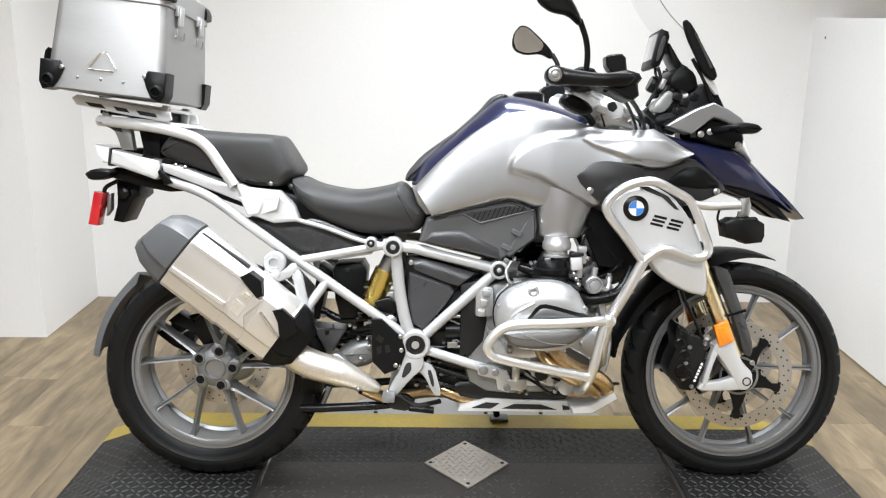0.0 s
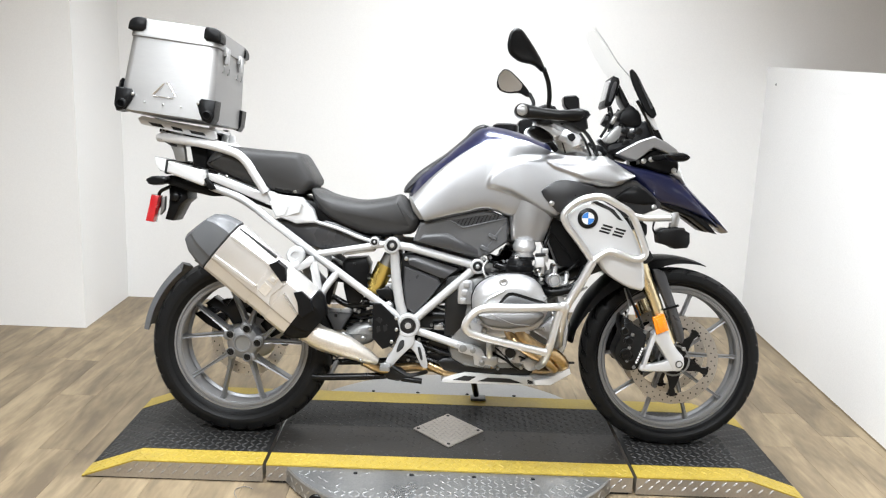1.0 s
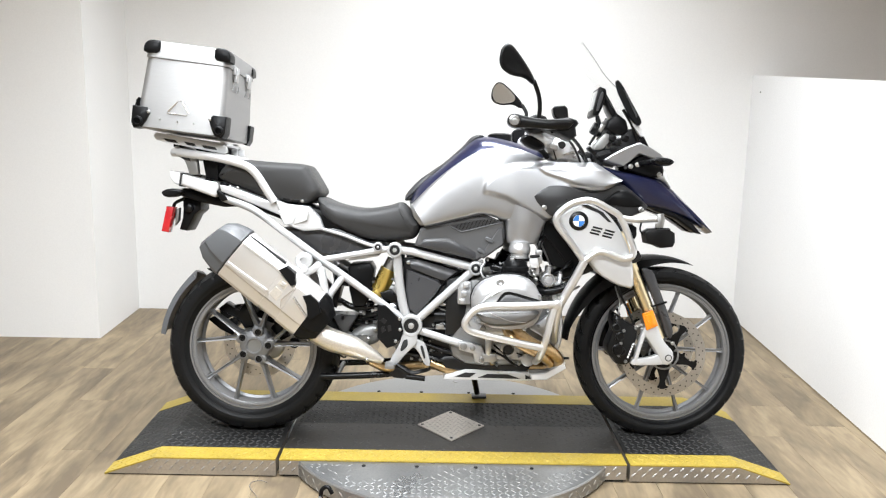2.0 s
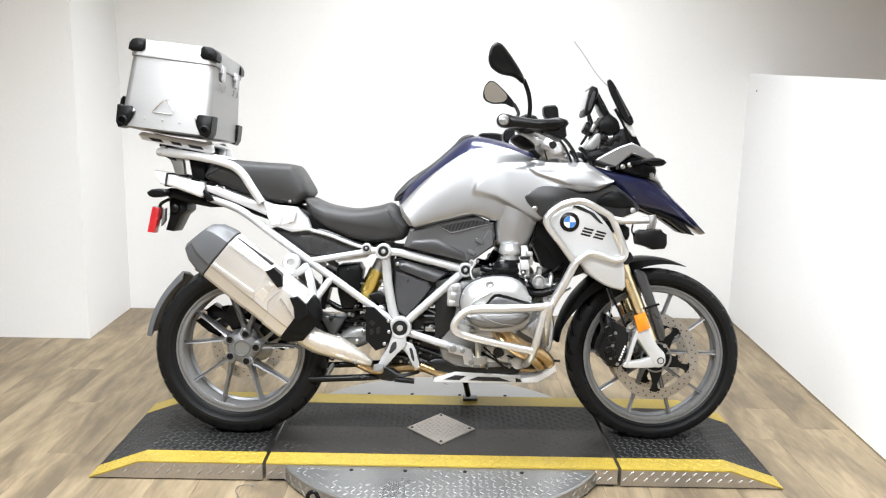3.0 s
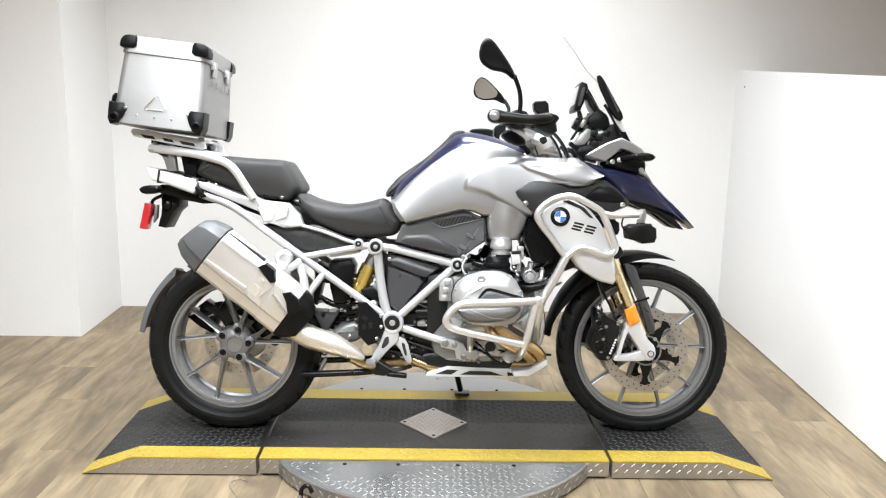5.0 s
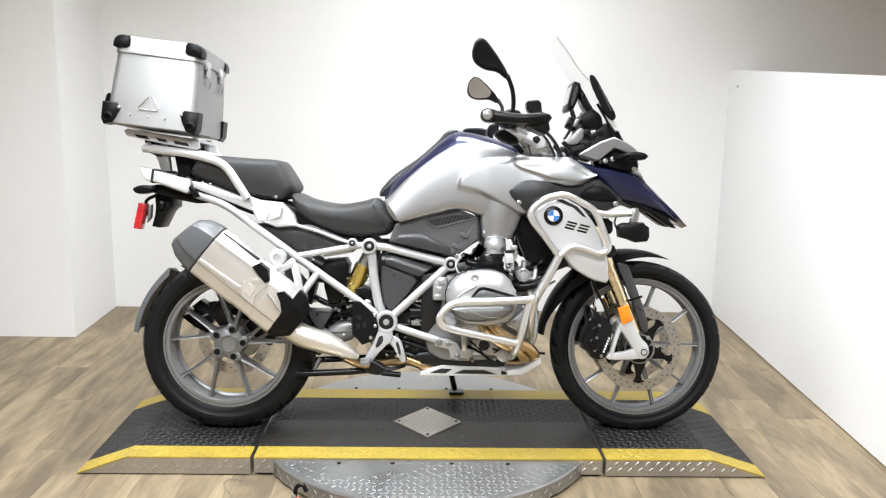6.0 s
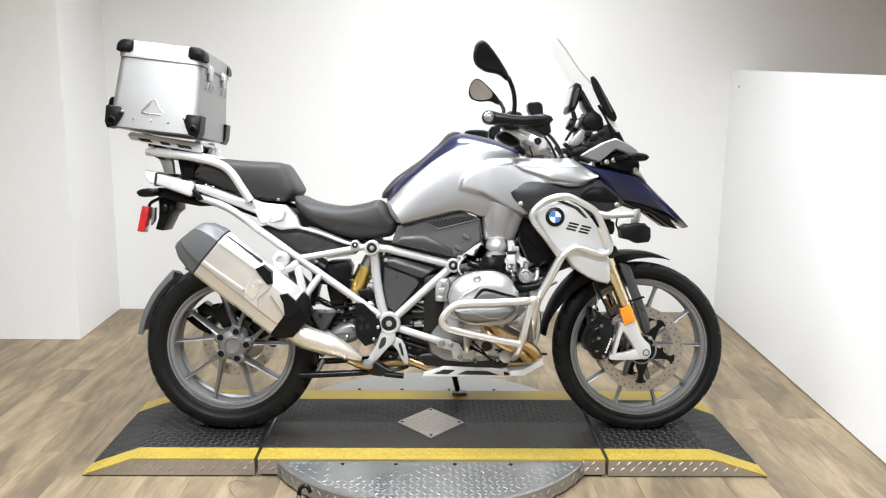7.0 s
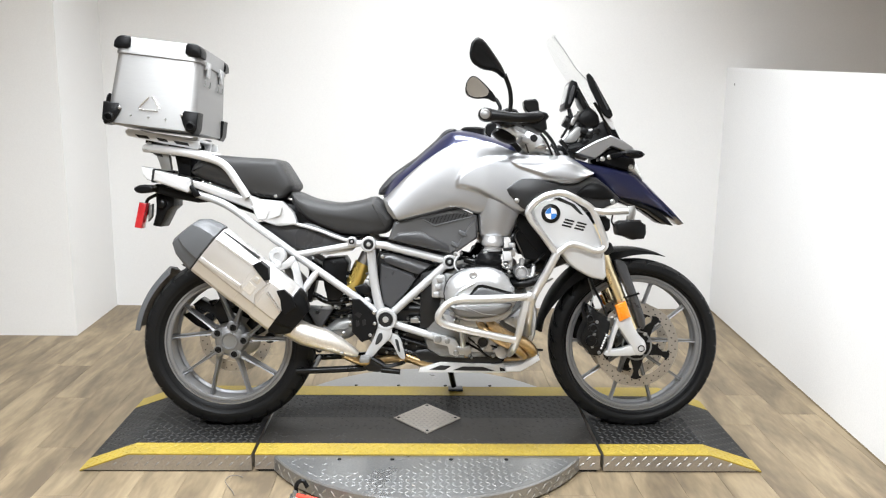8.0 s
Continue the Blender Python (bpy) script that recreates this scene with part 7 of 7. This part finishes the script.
    part("front_casting", slab([(0.262, 0.402), (0.300, 0.428), (0.322, 0.446), (0.350, 0.470), (0.374, 0.440), (0.370, 0.372), (0.350, 0.345), (0.318, 0.372)], rings(k, (0.172, 0.008), (0.168, 0.002), (0.15, 0)), 1), ENGINE, bike, "cast silver front engine cover")
    for x, z in ((0.352, 0.452), (0.360, 0.372), (0.300, 0.412)):
        part("casting_bolt", turned([(0.006, k * 0.165), (0.006, k * 0.176), (0.004, k * 0.178)], (x, 0, z), 12), BOLT, bike)
    part("drain_pipe", pipe([(0.135, k * 0.145, 0.30), (0.138, k * 0.147, 0.265)], 0.006, seg=8), HEADER, bike)

# crash bars
for k in SIDES:
    y = k * 0.268
    part("upper_crash_bar", pipe([(0.437, y, 0.652), (0.39, y, 0.715), (0.345, y, 0.772), (0.340, y, 0.805), (0.380, y, 0.843), (0.432, y, 0.860), (0.468, y, 0.857), (0.513, y, 0.835), (0.551, y, 0.812), (0.570, y, 0.780), (0.590, y, 0.735), (0.605, y, 0.692), (0.597, y, 0.670), (0.570, y, 0.664), (0.535, y, 0.675), (0.499, y, 0.685), (0.474, y, 0.681), (0.437, y, 0.652)], 0.0115, seg=14, steps=6), STAINLESS, bike, "stainless upper crash bar")
    part("lamp_bar", pipe([(0.553, y, 0.805), (0.60, y, 0.798), (0.66, y, 0.800), (0.703, y, 0.802)], 0.0105, seg=12), STAINLESS, bike, "stainless lamp bar")
    part("lamp_bracket", slab([(0.676, 0.818), (0.700, 0.822), (0.706, 0.80), (0.700, 0.775), (0.672, 0.772), (0.682, 0.79)], soft(y + k * 0.013, y + k * 0.008, 0.001), 0), BOLT, bike, "zinc lamp bracket")
    part("bar_downtube", pipe([(0.437, y, 0.652), (0.40, k * 0.262, 0.575), (0.362, k * 0.25, 0.50), (0.352, k * 0.225, 0.43), (0.355, k * 0.18, 0.36)], 0.0145, seg=14), STAINLESS, bike, "stainless down tube")
    part("lower_crash_bar", pipe([(0.340, k * 0.335, 0.514), (0.30, k * 0.355, 0.512), (0.20, k * 0.365, 0.508), (0.105, k * 0.365, 0.505), (0.062, k * 0.365, 0.490), (0.034, k * 0.365, 0.455), (0.040, k * 0.362, 0.428), (0.087, k * 0.355, 0.410), (0.19, k * 0.345, 0.386), (0.292, k * 0.335, 0.364)], 0.0125, seg=14, steps=6), STAINLESS, bike, "stainless lower crash bar")
    part("bar_upright", pipe([(0.330, k * 0.338, 0.512), (0.316, k * 0.34, 0.45), (0.302, k * 0.335, 0.38), (0.288, k * 0.30, 0.325), (0.285, k * 0.22, 0.295)], 0.0125, seg=14), STAINLESS, bike, "stainless upright bar")
    bm = bmesh.new()
    tube(bm, [(0.340, k * 0.335, 0.514), (0.362, k * 0.25, 0.50)], 0.0125)
    part("bar_link", bm, STAINLESS, bike)
    lathe_clamp = turned([(0.016, k * 0.33), (0.016, k * 0.352), (0.010, k * 0.356)], (0.338, 0, 0.513), 16)
    part("bar_clamp", lathe_clamp, STAINLESS, bike)
    # auxiliary lamp
    lamp = part("auxiliary_lamp", turned([(0.018, 0.0), (0.028, 0.012), (0.032, 0.028), (0.034, 0.055), (0.034, 0.085), (0.030, 0.088), (0.028, 0.080)], (0, 0, 0), 28, axis="X"), BLACK_METAL, bike, "round black auxiliary lamp")
    lamp.matrix_local = pose(0.648, y, 0.742) @ Matrix.Scale(0.88, 4)
    ribs = bmesh.new()
    for q in range(4):
        lathe(ribs, [(0.034, 0.030 + q * 0.009), (0.036, 0.032 + q * 0.009), (0.036, 0.035 + q * 0.009), (0.034, 0.037 + q * 0.009)], (0, 0, 0), 28, closed=True, axis="X")
    part("cooling_rib", ribs, BLACK_METAL, lamp)
    part("lens", turned([(0.029, 0.079), (0.020, 0.085), (0.0001, 0.087)], (0, 0, 0), 24, axis="X"), CLEAR_LENS, lamp)
    part("lamp_visor", slab([(-0.017, 0.018), (-0.009, -0.025), (0.03, -0.034), (0.048, -0.043), (0.094, -0.038), (0.102, -0.02), (0.100, 0.016), (0.075, 0.031), (0.007, 0.031)], soft(-0.037, 0.037, 0.007), 0), BLACK_METAL, lamp)
    part("lamp_stem", pipe([(0.685, y, 0.785), (0.683, y, 0.77)], 0.009, seg=10), BOLT, bike)
    part("lamp_cable", pipe([(0.640, y, 0.742), (0.625, y, 0.765), (0.63, y, 0.795)], 0.003, seg=6), BLACK_METAL, bike)

# skid plate
plate = bmesh.new()
prism(plate, [(-0.034, 0.207), (-0.028, 0.222), (0.045, 0.246), (0.25, 0.238), (0.34, 0.25), (0.405, 0.274), (0.402, 0.255), (0.30, 0.211), (0.28, 0.207)], soft(-0.135, 0.135, 0.004), 0)
skid = part("skid_plate", plate, LIGHT_SILVER, bike, "pale aluminium skid plate")
for k in SIDES:
    part("skid_lip", slab([(0.275, 0.229), (0.327, 0.231), (0.394, 0.272), (0.387, 0.291), (0.322, 0.256), (0.270, 0.247)], rings(k, (0.222, 0.003), (0.219, 0), (0.12, 0)), 0), LIGHT_SILVER, skid, "upturned side lip")
for poly in ([(0.005, 0.218), (0.045, 0.234), (0.085, 0.232), (0.06, 0.216)], [(0.09, 0.216), (0.125, 0.230), (0.20, 0.229), (0.245, 0.214)], [(0.262, 0.213), (0.26, 0.228), (0.305, 0.216)]):
    for k in SIDES:
        part("skid_slot", slab(poly, rings(k, (0.1365, 0), (0.13, 0)), 0), GAP, skid, "dark cut-out")

# ---- exhaust ----
m0, m1 = Vector((-0.755, -0.225, 0.652)), Vector((-0.487, -0.205, 0.432))
ax = (m1 - m0).normalized()
upv = Vector((-ax.z, 0, ax.x)).normalized()
if upv.z < 0:
    upv = -upv
outv = Vector((0, -1, 0))
SECTION = [(-0.094, 0.010), (-0.087, 0.046), (-0.047, 0.055), (-0.037, 0.066), (0.054, 0.068), (0.066, 0.057), (0.091, 0.044), (0.099, 0.0), (0.086, -0.046), (0.036, -0.058), (-0.048, -0.058), (-0.090, -0.030)]


def can(stations, mat, name, label, sharp=24):
    """A loft of the muffler's faceted section along its axis: (along, scale, slant)."""
    bm = bmesh.new()
    loops = []
    for t, sc, slant in stations:
        loops.append([bm.verts.new(m0 + ax * (t + slant * u) + upv * u * sc + outv * v * sc) for u, v in chaikin([Vector(p) for p in SECTION], 1)])
    n = len(loops[0])
    bm.faces.new(loops[0])
    bm.faces.new(loops[-1][::-1])
    for la, lb in zip(loops, loops[1:]):
        for q in range(n):
            bm.faces.new((la[q - 1], la[q], lb[q], lb[q - 1]))
    return part(name, bm, mat, bike, label, sharp)


muf = can([(-0.004, 0.97, 0.0), (0.0, 1.0, 0.0), (0.165, 1.0, -0.06), (0.1655, 0.975, -0.06), (0.330, 0.965, -0.05), (0.334, 0.93, -0.05)], MUFFLER, "muffler", "brushed faceted steel muffler")
can([(-0.106, 0.50, 0.10), (-0.100, 0.66, 0.10), (-0.070, 0.88, 0.06), (-0.03, 0.99, 0.02), (-0.008, 1.02, 0.0), (-0.006, 0.975, 0.0)], HUGGER_GREY, "muffler_cap", "dark grey muffler end cap", 30)
can([(-0.0062, 0.985, 0.0), (-0.002, 0.985, 0.0)], GAP, "cap_joint", "")
can([(0.238, 0.968, -0.10), (0.240, 0.995, -0.10), (0.312, 0.990, -0.06), (0.318, 0.965, -0.06)], MUFFLER, "muffler_sleeve", "overlapping muffler sleeve")
can([(0.324, 0.965, -0.04), (0.328, 0.985, -0.04), (0.356, 0.92, -0.04), (0.385, 0.66, -0.02), (0.395, 0.56, 0.0)], BLACK_PLASTIC, "muffler_collar", "black muffler collar", 30)


def on_can(name, outline, v0, v1, mat, label="", rounding=1):
    """A plate on the muffler: its outline runs along and across the axis, from v0 out to v1."""
    bm = bmesh.new()
    pts = chaikin([Vector(q) for q in outline], rounding)
    loops = [[bm.verts.new(m0 + ax * q.x + upv * q.y + outv * v) for q in inset(pts, d)] for v, d in ((v0, 0), (v1 - 0.0015, 0), (v1, 0.0015))]
    bm.faces.new(loops[0])
    bm.faces.new(loops[-1][::-1])
    for la, lb in zip(loops, loops[1:]):
        for q in range(len(la)):
            bm.faces.new((la[q - 1], la[q], lb[q], lb[q - 1]))
    return part(name, bm, mat, muf, label, 30)


for name, outline, v0, v1, mat, label in (
    ("edge_ridge", [(0.004, 0.050), (0.004, 0.060), (0.172, 0.068), (0.172, 0.058)], 0.055, 0.0705, MUFFLER, "folded upper ridge"),
    ("edge_ridge", [(0.002, -0.036), (0.002, -0.024), (0.162, -0.014), (0.162, -0.026)], 0.055, 0.0715, MUFFLER, "folded lower ridge"),
    ("top_seam", [(0.004, 0.086), (0.004, 0.089), (0.150, 0.095), (0.150, 0.092)], 0.030, 0.050, GAP, ""),
    ("band_plate", [(0.160, 0.058), (0.163, -0.009), (0.186, -0.038), (0.238, -0.038), (0.220, -0.012), (0.230, 0.046)], 0.055, 0.0698, MUFFLER, "raised band"),
    ("band_window", [(0.176, 0.022), (0.178, 0.052), (0.206, 0.052), (0.207, 0.022)], 0.058, 0.0712, COLLECTOR, "stamped window of the band"),
    ("band_window", [(0.176, -0.022), (0.177, 0.014), (0.208, 0.012), (0.211, -0.024)], 0.058, 0.0712, COLLECTOR, "stamped window of the band"),
    ("band_screw", [(0.184, 0.030), (0.184, 0.042), (0.198, 0.042), (0.198, 0.030)], 0.060, 0.0765, MUFFLER, ""),
    ("muffler_strap", [(0.150, 0.064), (0.162, 0.090), (0.198, 0.090), (0.226, 0.062), (0.216, 0.048)], 0.030, 0.0770, BLACK_PLASTIC, "black muffler strap"),
    ("muffler_shield", [(0.268, 0.046), (0.284, 0.066), (0.322, 0.064), (0.352, 0.042), (0.342, 0.002), (0.322, 0.006), (0.298, 0.030)], 0.040, 0.0740, BLACK_PLASTIC, "black heat shield"),
    ("shield_slot", [(0.246, 0.020), (0.246, 0.028), (0.324, 0.003), (0.324, -0.005)], 0.055, 0.0775, ALU_EDGE, "bright bar beside the shield"),
):
    on_can(name, outline, v0, v1, mat, label, 0)
part("collector_pipe", pipe([(-0.505, -0.188, 0.392), (-0.4825, -0.187, 0.379), (-0.434, -0.185, 0.353), (-0.357, -0.18, 0.328), (-0.285, -0.172, 0.295), (-0.252, -0.165, 0.278)], [0.0385, 0.0395, 0.0405, 0.0375, 0.023, 0.012], seg=32, steps=8), COLLECTOR, bike, "brushed stained collector pipe", 60)
part("collector_ring", pipe([(-0.498, -0.188, 0.388), (-0.488, -0.187, 0.382)], 0.0425, seg=32), ALU_EDGE, bike, "bright clamp ring")
for x, z in ((-0.452, 0.326), (-0.305, 0.288)):
    part("collector_bolt", turned([(0.0055, -0.195), (0.0055, -0.207), (0.003, -0.209)], (x, 0, z), 10), BOLT, bike)
part("stand_hook", pipe([(-0.405, -0.16, 0.318), (-0.402, -0.16, 0.296), (-0.388, -0.16, 0.286), (-0.378, -0.16, 0.300), (-0.384, -0.16, 0.312)], 0.0035, seg=8), BLACK_METAL, bike)
part("collector_tail", pipe([(-0.300, -0.16, 0.278), (-0.23, -0.13, 0.245), (-0.12, -0.09, 0.25), (0.0, -0.08, 0.245), (0.06, -0.08, 0.25)], 0.017, seg=18), HEADER, bike, "golden heat-tinted exhaust pipe")
part("centre_pipe", pipe([(-0.08, -0.105, 0.262), (-0.02, -0.108, 0.24), (0.03, -0.10, 0.236)], 0.018, seg=14), HEADER, bike)

# centre stand tube, side stand, brackets underneath
part("centre_stand", pipe([(-0.475, -0.115, 0.206), (-0.40, -0.12, 0.210), (-0.24, -0.12, 0.220), (-0.19, -0.12, 0.235)], 0.012, seg=12), BLACK_METAL, bike, "black folded centre stand leg")
part("centre_stand_far", pipe([(-0.53, 0.115, 0.205), (-0.24, 0.12, 0.220), (-0.19, 0.12, 0.235)], 0.012, seg=12), BLACK_METAL, bike, "black folded centre stand leg")
part("stand_bridge", pipe([(-0.42, -0.12, 0.21), (-0.42, 0.12, 0.21)], 0.010, seg=10), BLACK_METAL, bike)
part("stand_pivot", slab([(-0.235, 0.25), (-0.18, 0.258), (-0.15, 0.235), (-0.17, 0.205), (-0.225, 0.212)], soft(-0.14, 0.14, 0.008), 1), DARK_ENGINE, bike, "dark stand pivot")
part("stand_spring", pipe([(-0.17, -0.13, 0.215), (-0.10, -0.13, 0.208)], 0.010, seg=10), BLACK_METAL, bike)
part("side_stand", pipe([(0.070, 0.15, 0.235), (0.094, 0.235, 0.135), (0.112, 0.303, 0.056)], 0.012, seg=12), BLACK_METAL, bike, "black side stand, folded out")
part("side_stand_foot", brick((0.06, 0.045, 0.010), pose(0.120, 0.312, 0.041, 7), 0.003), GREY_PLASTIC, bike, "dark side stand foot")
part("drive_shaft_boot", pipe([(-0.19, 0.11, 0.395), (-0.27, 0.11, 0.38)], 0.045, seg=20), BLACK_METAL, bike)
bm = bmesh.new()
tube(bm, [(-0.10, -0.12, 0.33), (0.0, -0.125, 0.30), (0.06, -0.12, 0.285)], 0.008)
tube(bm, [(-0.08, -0.10, 0.30), (0.02, -0.11, 0.275), (0.13, -0.12, 0.27)], 0.007)
tube(bm, [(-0.12, -0.11, 0.29), (-0.05, -0.115, 0.31), (0.04, -0.11, 0.31)], 0.006)
part("lower_hose", bm, BLACK_METAL, bike, "black hoses and wires")

# rear hugger mudguard
bm = bmesh.new()
loops = []
for i in range(13):
    a = radians(172 - i * 42 / 12)
    q = 0.338 + 0.010 * (i / 12)
    wd = 0.095 - 0.002 * i
    nx, nz = math.cos(a), math.sin(a)
    ring = []
    for y, drop in ((-1, 0.024), (-0.9, 0.004), (0, -0.008), (0.9, 0.004), (1, 0.024), (0.9, 0.022), (0.0, 0.0), (-0.9, 0.022)):
        ring.append(bm.verts.new((AX_R + nx * (q - drop), y * wd, AX_Z + nz * (q - drop))))
    loops.append(ring)
bm.faces.new(loops[0])
bm.faces.new(loops[-1][::-1])
for la, lb in zip(loops, loops[1:]):
    for q in range(8):
        bm.faces.new((la[q - 1], la[q], lb[q], lb[q - 1]))
part("rear_hugger", bm, HUGGER_GREY, bike, "blue-grey rear tyre hugger", 35)
part("hugger_arm", slab([(-0.955, 0.57), (-0.93, 0.575), (-0.80, 0.52), (-0.62, 0.42), (-0.62, 0.40), (-0.80, 0.49)], soft(0.095, 0.115, 0.004), 1), BLACK_PLASTIC, bike, "black hugger arm")

# small hardware low on the engine and gearbox
for x, z, r in ((-0.13, 0.335, 0.007), (-0.06, 0.330, 0.006), (-0.01, 0.325, 0.006), (0.035, 0.262, 0.007), (-0.09, 0.258, 0.007), (-0.15, 0.275, 0.006)):
    part("case_bolt", turned([(r, -0.09), (r, -0.108), (r * 0.6, -0.110)], (x, 0, z), 12), BOLT, bike)
for x, z, r in ((0.115, 0.37, 0.007), (0.16, 0.365, 0.006), (0.245, 0.355, 0.007), (0.31, 0.40, 0.007), (0.335, 0.46, 0.007), (0.14, 0.275, 0.006), (0.235, 0.272, 0.006), (0.305, 0.285, 0.007)):
    part("case_bolt", turned([(r, -0.13), (r, -0.156), (r * 0.6, -0.158)], (x, 0, z), 12), BOLT, bike)
for x in (0.125, 0.15, 0.24, 0.31):
    part("case_rib", brick((0.006, 0.02, 0.06), pose(x, -0.143, 0.315, 0, 4), 0.002, 1), ENGINE_GREY, bike)
part("mount_tube", pipe([(0.118, -0.25, 0.385), (0.122, -0.19, 0.345), (0.125, -0.16, 0.30)], 0.011, seg=12), STAINLESS, bike, "stainless mount of the crash bar")
part("mount_foot", slab([(0.10, 0.31), (0.15, 0.312), (0.155, 0.288), (0.14, 0.278), (0.105, 0.282)], soft(-0.175, -0.155, 0.003), 0), BOLT, bike)
for pts, r in (([(-0.15, -0.11, 0.345), (-0.06, -0.13, 0.355), (0.02, -0.13, 0.36), (0.07, -0.14, 0.385)], 0.006), ([(-0.17, -0.115, 0.30), (-0.08, -0.125, 0.285), (0.0, -0.12, 0.262), (0.07, -0.12, 0.258)], 0.007), ([(-0.05, -0.12, 0.42), (-0.02, -0.135, 0.40), (0.03, -0.135, 0.405), (0.06, -0.13, 0.45)], 0.005)):
    part("engine_hose", pipe(pts, r, seg=8), BLACK_METAL, bike, "thin black hose")
for x, z in ((-0.115, 0.352), (0.0, 0.36)):
    part("hose_clip", brick((0.012, 0.014, 0.016), pose(x, -0.134, z), 0.003, 1), BOLT, bike)
for x, z in ((-0.345, 0.60), (-0.31, 0.47)):
    part("box_screw", turned([(0.006, -0.10), (0.006, -0.107), (0.003, -0.108)], (x, 0, z), 10), DARK_ENGINE, bike)
part("shock_bracket", slab([(-0.268, 0.515), (-0.228, 0.528), (-0.205, 0.505), (-0.21, 0.482), (-0.255, 0.488)], soft(-0.125, -0.09, 0.004), 0), BLACK_METAL, bike, "black shock bracket")
part("preload_dial", turned([(0.016, -0.10), (0.016, -0.128), (0.011, -0.131)], (-0.222, 0, 0.462), 20), ENGINE, bike, "silver preload dial")

# fasteners, clips and thin lines that fill the dark space between the tubes
pool = random.Random(21)
for x0, x1, z0, z1, y, count in ((-0.18, 0.09, 0.25, 0.35, -0.112, 26), (-0.30, -0.19, 0.40, 0.60, -0.098, 16), (-0.13, 0.05, 0.36, 0.47, -0.128, 12), (0.10, 0.36, 0.265, 0.34, -0.160, 18), (0.27, 0.40, 0.50, 0.64, -0.172, 16), (0.09, 0.20, 0.585, 0.66, -0.165, 10), (-0.42, -0.30, 0.38, 0.47, -0.072, 8)):
    for q in range(count):
        x, z = x0 + (x1 - x0) * pool.random(), z0 + (z1 - z0) * pool.random()
        kind = pool.random()
        if kind < 0.5:
            r = 0.003 + 0.004 * pool.random()
            part("fastener", turned([(r, y + 0.02), (r, y - 0.006), (r * 0.7, y - 0.008), (r * 0.4, y - 0.006)], (x, 0, z), 10), BOLT if kind < 0.36 else ENGINE, bike)
        elif kind < 0.78:
            part("clip", brick((0.008 + 0.014 * pool.random(), 0.02, 0.006 + 0.010 * pool.random()), pose(x, y, z, 0, 60 * pool.random() - 30), 0.002, 1), (BLACK_METAL, ENGINE_GREY, BLACK_PLASTIC, ENGINE)[int(4 * pool.random())], bike)
        else:
            dx, dz = 0.03 + 0.05 * pool.random(), 0.06 * pool.random() - 0.03
            part("thin_line", pipe([(x - dx, y + 0.012, z - dz), (x, y - 0.006, z), (x + dx * 0.6, y - 0.004, z + dz), (x + dx, y + 0.012, z + dz * 1.6)], 0.0025 + 0.002 * pool.random(), seg=7), BLACK_METAL if kind < 0.94 else BOLT, bike)

# ---- floor planks, last ----
bm = bmesh.new()
block(bm, (RIGHT - LEFT + 0.2, BACK - REAR + 0.2, 0.06), pose((LEFT + RIGHT) / 2, (BACK + REAR) / 2, -0.0345))
floor = tagged(finish("floor", bm, BASEWOOD, smooth=0), "pale oak-look plank floor with long boards", "floor", kind="structure")
PLANK_W, PLANK_L = 0.152, 1.22


def plank_mesh(length):
    bm = bmesh.new()
    block(bm, (PLANK_W - 0.0007, length - 0.0007, 0.0045), pose(0, 0, -0.00225))
    top = [e for e in bm.edges if all(v.co.z > -0.001 for v in e.verts)]
    bmesh.ops.bevel(bm, geom=top, offset=0.0006, segments=1, affect="EDGES")
    me = bpy.data.meshes.new("plank")
    bm.to_mesh(me)
    bm.free()
    me.materials.append(OAK)
    return me


whole = plank_mesh(PLANK_L)
pool = random.Random(7)
far_verts, far_faces = [], []
cols = int((RIGHT - LEFT) / PLANK_W) + 1
for i in range(cols):
    x = LEFT + (i + 0.5) * PLANK_W
    if x + PLANK_W / 2 > RIGHT + 0.05:
        continue
    y = REAR - pool.random() * PLANK_L
    while y < BACK:
        y0, y1 = max(y, REAR), min(y + PLANK_L, BACK)
        near = -2.5 < x < 1.8 and y1 > -1.6 and y0 >= REAR and y1 - y0 > 0.05
        if near:
            me = whole if y1 - y0 > PLANK_L - 0.001 else plank_mesh(y1 - y0)
            ob = new("plank", me)
            ob.parent = floor
            ob.location = (x, (y0 + y1) / 2, 0)
        elif y1 - y0 > 0.02:
            n = len(far_verts)
            w, g = PLANK_W / 2 - 0.001, 0.001
            far_verts += [(x - w, y0 + g, 0), (x + w, y0 + g, 0), (x + w, y1 - g, 0), (x - w, y1 - g, 0), (x - w, y0 + g, -0.0045), (x + w, y0 + g, -0.0045), (x + w, y1 - g, -0.0045), (x - w, y1 - g, -0.0045)]
            far_faces += [tuple(n + k for k in f) for f in ((0, 1, 2, 3), (4, 5, 1, 0), (5, 6, 2, 1), (6, 7, 3, 2), (7, 4, 0, 3))]
        y += PLANK_L
me = bpy.data.meshes.new("far_planks")
me.from_pydata(far_verts, [], far_faces)
me.materials.append(OAK)
ob = new("far_planks", me)
ob.parent = floor
tagged(ob, kind="stuff")
